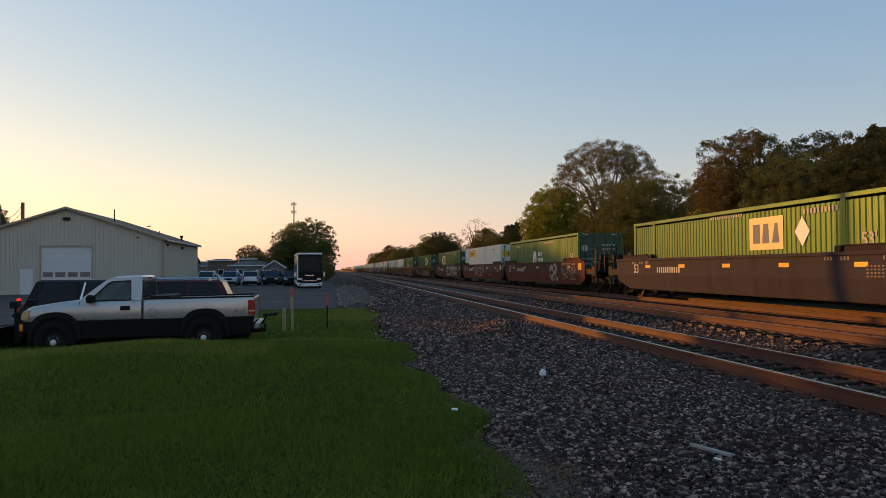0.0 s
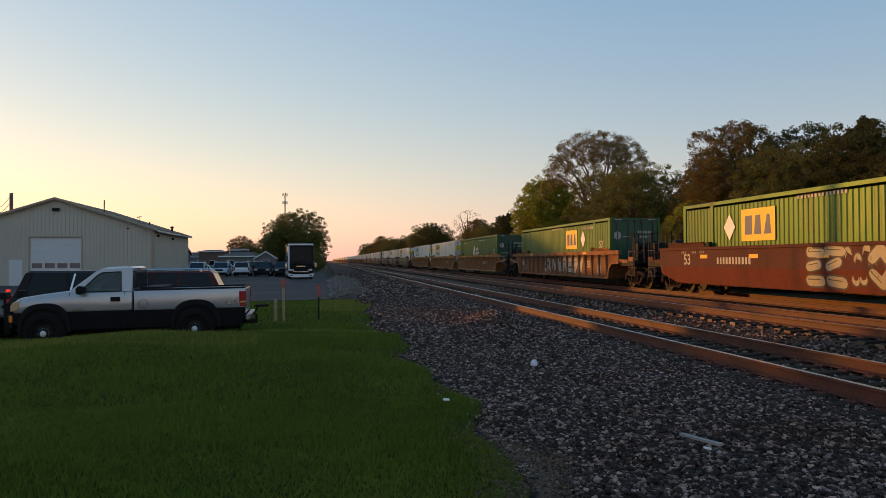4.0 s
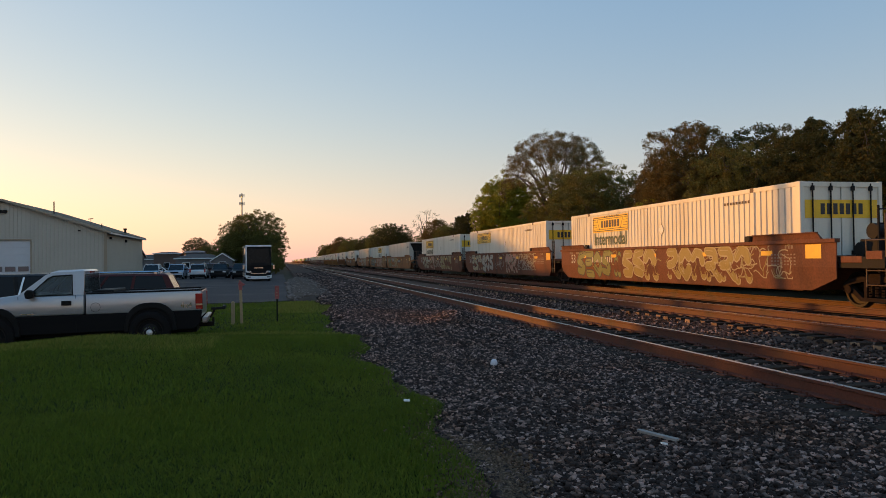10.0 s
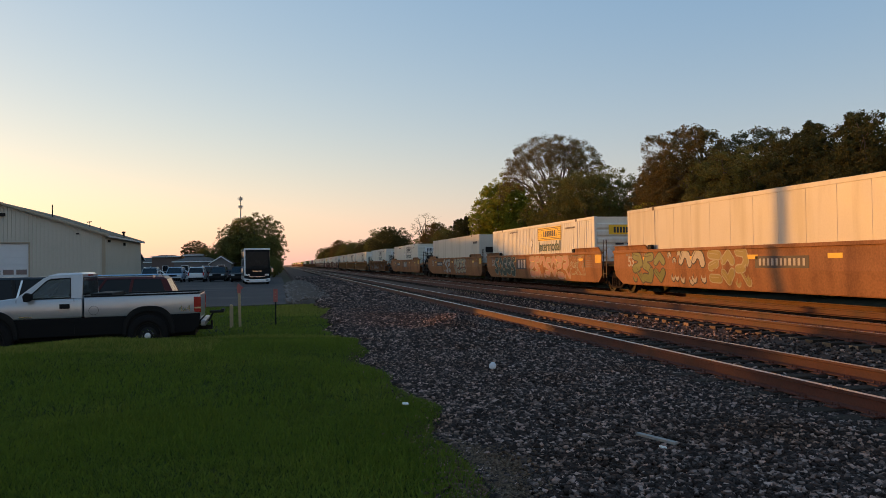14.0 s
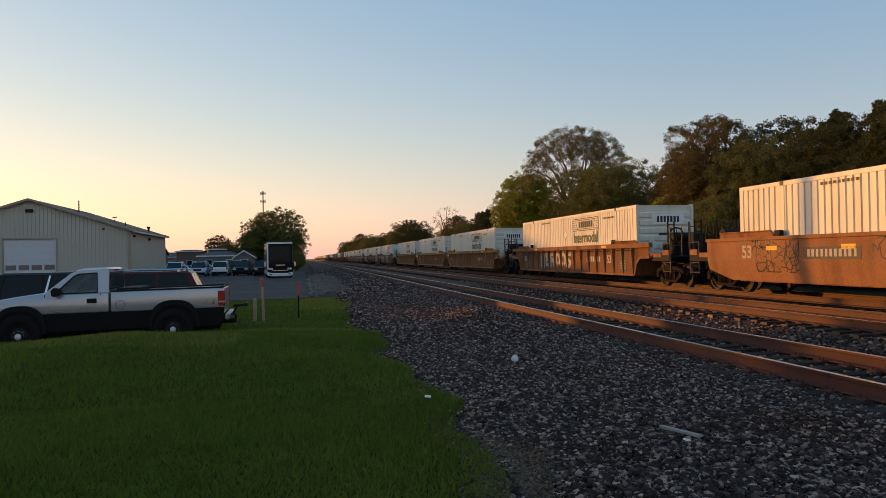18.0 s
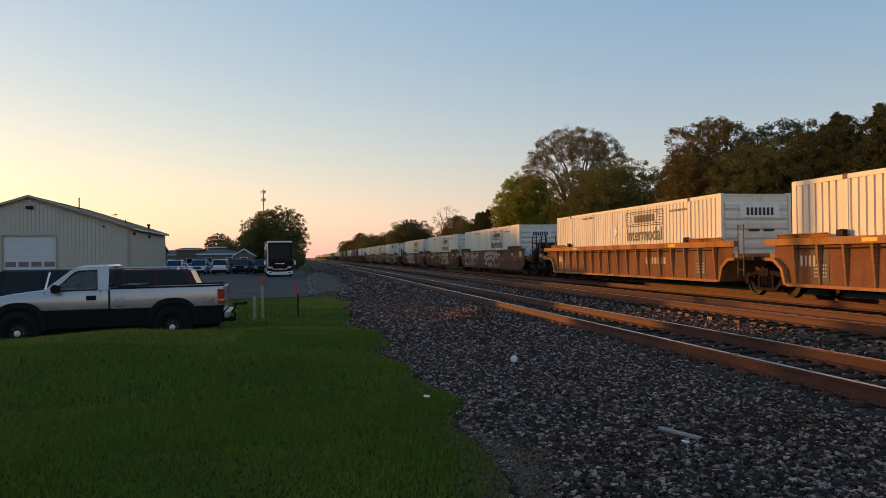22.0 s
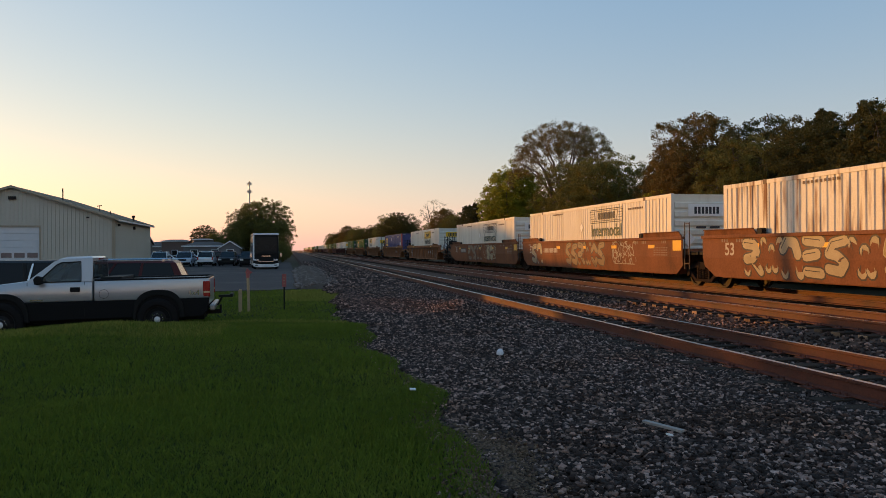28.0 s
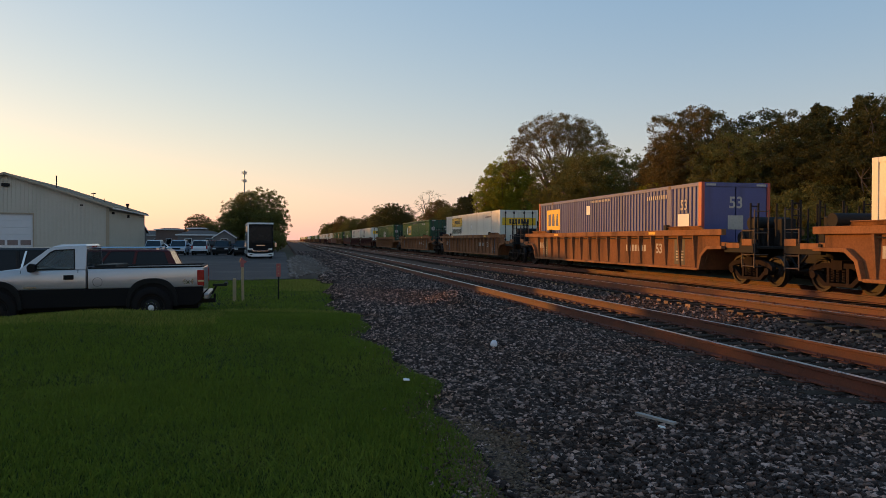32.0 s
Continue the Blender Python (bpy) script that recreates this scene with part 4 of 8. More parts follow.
            def rails():
                m = M()
                for xx in (-1.32, -0.85):
                    m.tube((xx, -11.2, 0.55 if xx < -1 else 1.2), (xx, -11.2, 2.3), 0.022, n=6)
                for zz in (0.6, 0.95, 1.6, 2.25):
                    m.tube((-1.32, -11.2, zz), (-0.85, -11.2, zz), 0.016, n=6)
                m.tube((-1.32, -10.6, 0.55), (-1.32, -10.6, 1.7), 0.022, n=6)
                for zz in (0.6, 0.95, 1.35, 1.68):
                    m.tube((-1.32, -11.2, zz), (-1.32, -10.6, zz), 0.016, n=6)
                return m
            for xx in (0.5, 0.9):
                pp = part("platform_post", shared(("platform_post",), lambda: M().tube((0, -11.2, 1.2), (0, -11.2, 2.35), 0.03, n=6), STEEL), None, car)
                pp.location = (xx, 0 if e < 0 else 22.4, 0)
            ge = [part("brake_cylinder_box", shared(("brake_cylinder_box",), lambda: M().box(-0.85, -10.45, 1.2, 0.8, -9.85, 1.72), STEEL, 0.03), None, car, "black brake cylinder box"),
                  part("brake_stand", shared(("brake_stand",), lambda: M().box(-0.25, -11.0, 1.2, 0.25, -10.6, 2.05), STEEL, 0.03), None, car),
                  part("air_tank", shared(("air_tank",), lambda: M().tube((-0.7, -10.1, 1.92), (0.6, -10.1, 1.92), 0.2, n=12), STEEL, smooth=True), None, car)]
            for xx, h in ((-1.28, 1.6), (-1.02, 1.6), (-0.4, 1.0), (0.35, 1.1), (1.02, 1.6), (1.28, 1.6)):
                q = part("grab_post", shared(("grab_post", h), lambda: M().tube((0, -10.95, 2.5 - h), (0, -10.95, 2.5), 0.032, n=6), STEEL), None, car)
                q.location.x = xx
                ge.append(q)
            for xx in (-1.15, 1.15):
                for k in range(5):
                    q = part("ladder_rung", shared(("ladder_rung",), lambda: M().tube((-0.14, -10.95, 0), (0.14, -10.95, 0), 0.018, n=5), STEEL), None, car)
                    q.location = (xx, 0, 1.05 + 0.34 * k)
                    ge.append(q)
            for xx in (-0.35, 0.2):
                q = part("air_hose", shared(("air_hose",), lambda: M().tube((0, -11.5, 0.95), (-0.05, -11.95, 0.55), 0.03, n=6).tube((-0.05, -11.95, 0.55), (0.1, -12.15, 0.7), 0.03, n=6), STEEL), None, car)
                q.location.x = xx
                ge.append(q)
            lad = part("end_ladder", shared(("end_ladder",), rails, GALV), None, car)
            if e < 0:
                br = part("air_reservoir", shared(("air_reservoir",), lambda: M().tube((-0.9, -9.9, 1.45), (0.6, -9.9, 1.45), 0.2, n=12).box(-0.6, -10.6, 1.2, 0.3, -10.2, 1.75), STEEL, 0.01), None, car)
                if wheel:
                    bw = M()
                    for k in range(16):
                        a, b = k * math.pi / 8, (k + 1) * math.pi / 8
                        bw.tube((0.28 * math.cos(a), 0, 0.28 * math.sin(a)), (0.28 * math.cos(b), 0, 0.28 * math.sin(b)), 0.03, n=6)
                    for k in range(4):
                        bw.tube((0, 0, 0), (0.28 * math.cos(k * 1.57), 0, 0.28 * math.sin(k * 1.57)), 0.015, n=5)
                    o2 = part("brake_wheel", shared(("brake_wheel",), lambda: bw, STEEL), None, car)
                    o2.location = (-0.9, -10.9, 2.0)
            else:
                for q in (o, cp, lad, *ge):
                    q.scale.y, q.location.y = -1, 0.2
            truck_parts(car, -10.6 if e < 0 else 9.65)
        else:
            pl = shared(("joint_platform", ma.name), lambda: M().box(-1.2, -9.9, 1.1, 1.2, -9.2, 1.22).box(-0.3, -10.0, 0.8, 0.3, -9.2, 1.1), STEEL, 0.012)
            o = part("joint_platform", pl, None, car)
            gi = shared(("grab_rail",), lambda: M().tube((-1.36, -9.3, 0.6), (-1.36, -9.3, 2.25), 0.02, n=6).tube((-1.36, -9.62, 0.6), (-1.36, -9.62, 2.25), 0.02, n=6).tube((-1.36, -9.3, 0.8), (-1.36, -9.62, 0.8), 0.015, n=5).tube((-1.36, -9.3, 1.2), (-1.36, -9.62, 1.2), 0.015, n=5).tube((-1.36, -9.3, 2.2), (-1.36, -9.62, 2.2), 0.015, n=5), GALV)
            g = part("grab_rail", gi, None, car)
            if e > 0:
                o.matrix_basis = Matrix.Diagonal((1, -1, 1, 1))
                bpy.data.objects.remove(g)
                truck_parts(car, 9.92)
    # stencils and reflectors on the visible side
    for k, yy in enumerate((-6.8, -3.4, 0.0, 3.4, 6.6) if style == "smooth" else (-5.0, 5.2)):
        decal(car, "reflector_plate", yy - 0.42, yy + 0.1, WTOP - (0.4 if style == "smooth" else 0.15), WTOP - (0.27 if style == "smooth" else 0.05), YELLOW, (-X if style == "smooth" else -X) - 0.004)
    if style == "smooth":
        o = part("lettering", text_mesh("53", 0.55, WHITEMARK), None, car)
        o.location = (-X - 0.004, 7.7, 1.28)
        if not any(q[0] == "plate" for q in tags):
            wordmark(car, "number_mark", 3.4, 5.6, 1.14, 1.37, 11, WHITEMARK, -X - 0.004, 20)
        for k, yy in enumerate((8.0, 7.2, 6.6, -5.6, -6.3, -7.9)):
            wordmark(car, "stencil_mark", yy - 0.2, yy + 0.2, 1.52, 1.62, 3, FADEDMARK, -X - 0.004, 21 + k % 2)
        for j in range(4):
            wordmark(car, "stencil_mark", -8.2, -7.1, 1.34 - j * 0.09, 1.38 - j * 0.09, 8, FADEDMARK, -X - 0.004, 25)
        decal(car, "yellow_label", -9.2, -8.6, 1.25, 1.62, YELLOW, -X - 0.004)
    else:
        o = part("lettering", text_mesh("53", 0.5, G_DARK if ma is WELLYELLOW else WHITEMARK), None, car)
        o.location = (tx - 0.006, -5.45, 1.05)
        wordmark(car, "number_mark", -4.4, -2.6, 0.95, 1.2, 7, WHITEMARK, tx - 0.006, 20)
        for yy in (-6.95, 7.02):
            decal(car, "data_panel", yy - 0.36, yy + 0.36, 0.52, 1.42, G_DARK, tx - 0.006, "dark data panel")
            for j in range(4):
                wordmark(car, "stencil_mark", yy - 0.26, yy + 0.26, 0.66 + j * 0.1, 0.71 + j * 0.1, 6, WHITEMARK, tx - 0.012, 31 + j)
            decal(car, "data_mark", yy - 0.1, yy + 0.1, 1.12, 1.3, WHITEMARK, tx - 0.012)
        wordmark(car, "stencil_mark", 7.2, 7.9, 0.95, 1.25, 4, WHITEMARK, tx - 0.006, 30)
    rnd = random.Random(len(tags) + 3)
    for q in tags:
        kind, seed, y0, y1 = q[0], q[1], q[2], q[3]
        if kind in ("plate", "block"):  # black panel with pale shapes
            z0_, z1_ = (1.08, 1.42) if kind == "plate" else (0.92, 1.52)
            decal(car, "mark_panel", y0, y1, z0_, z1_, G_DARK, -X - 0.004, "black painted mark panel")
            wordmark(car, "number_mark", y0 + 0.15, y1 - 0.1, z0_ + 0.07, z1_ - 0.07, 11 if kind == "plate" else 3, WHITEMARK, -X - 0.009, seed)
        elif kind == "scrawl":
            scrawl(car, seed, y0, y1, 0.7, 1.62, SPRAY[q[4]], -X - 0.001 if style == "smooth" else tx - 0.002, 30)
        else:
            graffiti(car, seed, y0, y1, 0.55 if style == "smooth" else 0.6, 1.66 if style == "smooth" else 1.45, SPRAY[kind], G_CREAM if kind in ("yellow", "pink", "teal", "lilac") else G_DARK, -X - 0.002 if style == "smooth" else tx - 0.003)
    return car

# ---- the train's make-up, from its head on: leading end at the start of the clip, load and car ----
TRAIN_X, TRAIN_Z, SPEED = 15.05, 0.10, 17.6
E_, J_ = "end", "joint"
UNITS = [
    (-31.5, ("emp", "white"), "smooth", WELLRED, E_, E_, ()),
    (-7.6, ("jb", "yellow", 4.2, "doors"), "smooth", WELLRED, E_, E_, ()),
    (16.5, ("emp", "white", -2.4, "doors"), "smooth", WELLPLUM, E_, E_, ()),
    (41.0, ("hub",), "smooth", WELLRED, E_, J_, (("cream", 4, -4.6, -3.0), ("scrawl", 40, -8.0, -5.5, "cream"))),
    (61.0, ("jb", "yellow", 4.3, "doors", False), "smooth", WELLRED, J_, J_, (("scrawl", 5, -5.5, 2.5, "pink"), ("scrawl", 6, -2, 3, "silver"))),
    (81.2, ("emp", "yellow", None, "doors"), "smooth", WELLRED, J_, E_, (("cream", 7, -7.0, 0.6),)),
    (105.3, ("emp", "yellow", -2.5, "doors"), "rib", WELLTAN, E_, E_, (("silver", 8, -4.5, 2.5),)),
    (129.5, ("hub",), "rib", WELLYELLOW, E_, J_, ()),
    (149.5, ("jb", "yellow", 3.9, "doors"), "rib", WELLYELLOW, J_, J_, ()),
    (169.7, ("jb", "line", 3.9, "doors"), "rib", WELLYELLOW, J_, E_, ()),
    (193.9, ("jb", "yellow", 3.9, "doors"), "smooth", WELLBROWN, E_, J_, (("green", 9, 2.6, 7.2), ("yellow", 41, -0.4, 2.4), ("yellow", 42, -6.2, -1.2), ("scrawl", 10, -8, 6, "yellow"), ("scrawl", 11, -8, -4, "cream"))),
    (214.0, ("jb", "yellow", 4.4, "doors", False), "smooth", WELLBROWN, J_, J_, (("cream", 12, 4.6, 7.2), ("silver", 43, 1.6, 4.4), ("scrawl", 13, -7, 1.5, "silver"), ("pink", 44, -3.4, -1.2), ("scrawl", 14, -7, -3, "cream"), ("scrawl", 45, -6.6, -3.6, "silver"))),
    (233.9, ("jb", "yellow", 4.2, "doors"), "smooth", WELLBROWN, J_, E_, (("cream", 17, 4.4, 7.0), ("scrawl", 16, 0, 4.4, "cream"), ("pink", 46, 1.6, 3.6), ("yellow", 15, -5.6, -1.4), ("scrawl", 47, -1.4, 2, "silver"))),
    (258.1, ("reefer", "", None, "open"), "smooth", WELLORANGE, E_, J_, (("green", 18, 5.0, 7.6), ("silver", 19, 2.4, 4.8), ("yellow", 48, 0.0, 2.2), ("plate", 49, -2.6, -0.3))),
    (277.9, ("jb", "yellow", -2.4, "ribs"), "smooth", WELLORANGE, J_, J_, (("teal", 20, 3.0, 7.4), ("block", 50, 1.0, 2.8), ("pink", 21, -5.5, 0.4), ("scrawl", 51, -7.4, -5.6, "cream"))),
    (297.9, ("grey", "", None, "unit"), "smooth", WELLORANGE, J_, E_, (("plate", 52, 3.6, 5.8), ("silver", 22, 0.6, 3.2), ("cream", 53, -4.6, -0.8), ("scrawl", 54, -4.8, -0.6, "pink"))),
    (322.2, ("jb", "line", -2.4, "ribs"), "smooth", WELLORANGE, E_, E_, (("plate", 55, 2.8, 5.0), ("block", 56, -1.8, 0.4), ("scrawl", 23, -7, 2.4, "dark"), ("scrawl", 57, 5.2, 7.4, "dark"))),
    (346.3, ("jb", "line", -2.4, "ribs"), "rib", WELLTAN, E_, E_, (("silver", 25, -0.6, 4.6),)),
    (370.1, ("jb", "line", -2.4, "ribs"), "rib", WELLYELLOW, E_, J_, ()),
    (390.0, ("jb", "line", -2.4, "ribs"), "rib", WELLYELLOW, J_, J_, ()),
    (410.2, ("jb", "line", -2.4, "ribs"), "rib", WELLYELLOW, J_, E_, ()),
    (434.1, ("jb", "line", -2.4, "ribs"), "smooth", WELLBROWN, E_, J_, (("silver", 26, -3.2, 0.8), ("cream", 58, 4.4, 7.9), ("scrawl", 27, 2.8, 8, "silver"), ("scrawl", 59, -4.6, 1.4, "pink"))),
    (454.0, ("jb", "line", -2.4, "ribs"), "smooth", WELLRED, J_, J_, (("cream", 28, -4.6, -0.2), ("scrawl", 29, -0.4, 5, "cream"), ("scrawl", 60, -6.6, -4.8, "yellow"))),
    (473.9, ("jb", "yellow", -2.4, "ribs"), "smooth", WELLRED, J_, E_, (("pink", 31, -1.8, 4.4), ("lilac", 61, -1.4, 4.0), ("scrawl", 30, -7.0, -4.5, "cream"))),
    (498.3, ("rusty", "line", -2.4, "ribs", False), "smooth", WELLRUST, E_, J_, (("cream", 32, 1.6, 7.0), ("yellow", 62, 0.4, 1.4), ("plate", 63, -3.6, -1.2), ("silver", 33, -7.0, -4.2), ("scrawl", 64, -1.2, 0.6, "dark"))),
    (518.2, ("jb", "line", -2.4, "ribs"), "smooth", WELLRUST, J_, J_, (("tan", 34, -2.6, 2.2), ("cream", 65, 5.8, 7.6), ("scrawl", 66, -5.6, -3.4, "silver"))),
    (537.9, ("jb", "line", -2.4, "ribs"), "smooth", WELLRUST, J_, E_, (("tan", 35, -0.6, 3.6), ("plate", 67, 4.2, 6.2), ("scrawl", 68, -4.4, -1.0, "cream"), ("cream", 69, -3.6, -2.0))),
    (562.2, ("jb", "yellow", -2.4, "ribs"), "rib", WELLTAN, E_, E_, ()),
    (586.2, ("blue", "", None, "doors"), "rib", WELLTAN, E_, E_, ()),
    (610.4, ("jb", "yellow", 4.2, "doors"), "rib", WELLTAN, E_, E_, ()),
    (634.8, ("emp", "yellow", None, "doors"), "rib", WELLTAN, E_, E_, ()),
    (659.2, ("hub",), "rib", WELLTAN, E_, E_, ()),
]
rt = random.Random(77)
s0 = 683.4
for i in range(27):  # the far rest of the train
    k = rt.choice(["jb", "jb", "jb", "emp", "hub", "jb"])
    UNITS.append((s0, (k, rt.choice(["yellow", "line"]), None, "doors" if k != "jb" else rt.choice(["doors", "ribs"])), rt.choice(["rib", "smooth"]), rt.choice([WELLRED, WELLBROWN, WELLTAN]), J_ if i % 3 else E_, E_ if i % 3 == 2 else J_, ()))
    s0 += CLEN + (7.6 if i % 3 == 2 else 3.4)

ROLLING = []
for i, (s, load, style, ma, fr_, re_, tags) in enumerate(UNITS):
    far = s > 650
    desc = {WELLRED: "oxide red", WELLBROWN: "rusty brown", WELLRUST: "rusty tan", WELLPLUM: "plum brown", WELLORANGE: "faded orange", WELLYELLOW: "weathered yellow", WELLTAN: "dusty tan"}[ma]
    desc += " ribbed well car" if style == "rib" else " smooth-sided well car"
    desc += " with sprayed graffiti" if any(q[0] in SPRAY for q in tags) else " on the far track"
    car = well_car(style, ma, fr_, re_, tags, lite=far, wheel=i in (5, 17, 27), label=desc)
    box = container(*load)
    yc = s + CLEN / 2
    ROLLING.append((car, box, yc))

# ---- vehicles ----
SILVER = mat("silver_truck_paint", (0.40, 0.40, 0.42), 0.30, 0.5, vary=0.05, scale=2, bump=0.0, coat=0.6)
CLAD = mat("charcoal_lower_paint", (0.006, 0.0062, 0.007), 0.6, 0.0, vary=0.1, scale=2, bump=0.0, spec=0.12)
PLASTIC = mat("black_plastic", (0.010, 0.010, 0.010), 0.65, vary=0.2, bump=0.1, spec=0.14)
TYRE = mat("tyre_rubber", (0.012, 0.011, 0.011), 0.9, spec=0.12, vary=0.25, scale=8, bump=0.3)
CHROME = mat("chrome", (0.65, 0.65, 0.66), 0.15, 1.0, vary=0.05, bump=0.0)
DULLCHROME = mat("dull_chrome", (0.26, 0.26, 0.27), 0.35, 0.7, vary=0.2, bump=0.0)
HUBSTEEL = mat("steel_hub", (0.62, 0.62, 0.62), 0.5, 0.55, vary=0.1, bump=0.0)
BLACKCAR = mat("black_car_paint", (0.004, 0.0045, 0.006), 0.35, vary=0.1, bump=0.0, coat=0.0, spec=0.22)
REDCAR = mat("maroon_car_paint", (0.060, 0.004, 0.005), 0.45, 0.0, vary=0.08, bump=0.0, coat=0.15, spec=0.2)
WHITECAR = mat("white_car_paint", (0.74, 0.74, 0.74), 0.3, vary=0.06, bump=0.0, coat=0.6)
BLUECAR = mat("grey_blue_car_paint", (0.36, 0.45, 0.56), 0.35, 0.0, vary=0.06, bump=0.0, coat=0.6)
GREYCAR = mat("grey_car_paint", (0.25, 0.26, 0.27), 0.3, 0.5, vary=0.06, bump=0.0, coat=0.6)
LENSDEEP = mat("deep_red_lens", (0.30, 0.010, 0.008), 0.2, vary=0.1, bump=0.0, coat=0.5)
CABGLASS = glass("cab_glass", (0.30, 0.34, 0.34), 0.0)
CABGLASS.node_tree.nodes["Principled BSDF"].inputs["Transmission Weight"].default_value = 0.92
GLASS = glass("window_glass", (0.02, 0.025, 0.03), 0.04)
TINT = mat("tinted_glass", (0.006, 0.007, 0.009), 0.12, vary=0.1, bump=0.0, spec=0.25)
LENSRED = mat("red_lens", (0.45, 0.02, 0.015), 0.2, vary=0.1, bump=0.0, coat=0.5)
LENSAMBER = mat("amber_lens", (0.7, 0.25, 0.04), 0.2, vary=0.1, bump=0.0, coat=0.5)
# warm tone puts the orange evening light into the pickup head lamp's colour
LENSWARM = mat("warm_tinted_lens", (0.55, 0.36, 0.20), 0.15, vary=0.1, bump=0.0, coat=0.5)
LENSCLEAR = mat("clear_lens", (0.7, 0.7, 0.68), 0.12, vary=0.05, bump=0.0, coat=0.8)


for ma_ in (SILVER, CHROME, WHITECAR, BLACKCAR, REDCAR, BLUECAR, GREYCAR):  # even gloss on vehicle paint
    nt_ = ma_.node_tree
    for l_ in list(nt_.links):
        if l_.to_socket.name == "Roughness":
            nt_.links.remove(l_)


def glowing(name, c, strength):
    ma = bpy.data.materials.new(name)
    ma.use_nodes = True
    bs = ma.node_tree.nodes["Principled BSDF"]
    bs.inputs["Base Color"].default_value = (*c, 1)
    bs.inputs["Emission Color"].default_value = (*c, 1)
    bs.inputs["Emission Strength"].default_value = strength
    return ma


TAILGLOW = glowing("lit_tail_lamp", (1.0, 0.035, 0.015), 0.75)


def road_wheel(car, x, y, r, w, hub, side):
    """A wheel with its tyre, rim and lug ring; side -1 shows its face towards -y. The axle runs along y."""
    def turned(pr, ma_, name, parent):
        m = M()
        m.lathe_x(pr, (0, 0, 0), 28)
        m.v = [(v[1], v[0] * side, v[2]) for v in m.v]
        return part(name, m, ma_, parent, smooth=True)
    t = turned([(-w / 2, r * 0.62), (-w / 2, r * 0.66), (w / 2 - 0.02, r * 0.66), (w / 2, r * 0.7), (w / 2 + 0.005, r * 0.85), (w / 2 - 0.03, r * 0.97), (w / 2 - 0.06, r), (-w / 2 + 0.04, r), (-w / 2, r * 0.9), (-w / 2, r * 0.62)], TYRE, "tyre", car)
    t.location = (x, y, r)
    d = turned([(w / 2 - 0.02, r * 0.68), (w / 2 - 0.03, r * 0.62), (w / 2 - 0.09, r * 0.56), (w / 2 - 0.05, r * 0.34), (w / 2 - 0.02, r * 0.30), (w / 2 + 0.03, r * 0.2), (w / 2 + 0.04, 0.0)], hub, "rim", car)
    d.location = (x, y, r)
    lug = M()
    for k in range(8):
        a = k * math.pi / 4
        lug.tube((r * 0.3 * math.cos(a), side * (w / 2 - 0.04), r * 0.3 * math.sin(a)), (r * 0.3 * math.cos(a), side * (w / 2 + 0.015), r * 0.3 * math.sin(a)), 0.014, n=6)
    lg = part("lug_ring", lug, CHROME, car)
    lg.location = (x, y, r)


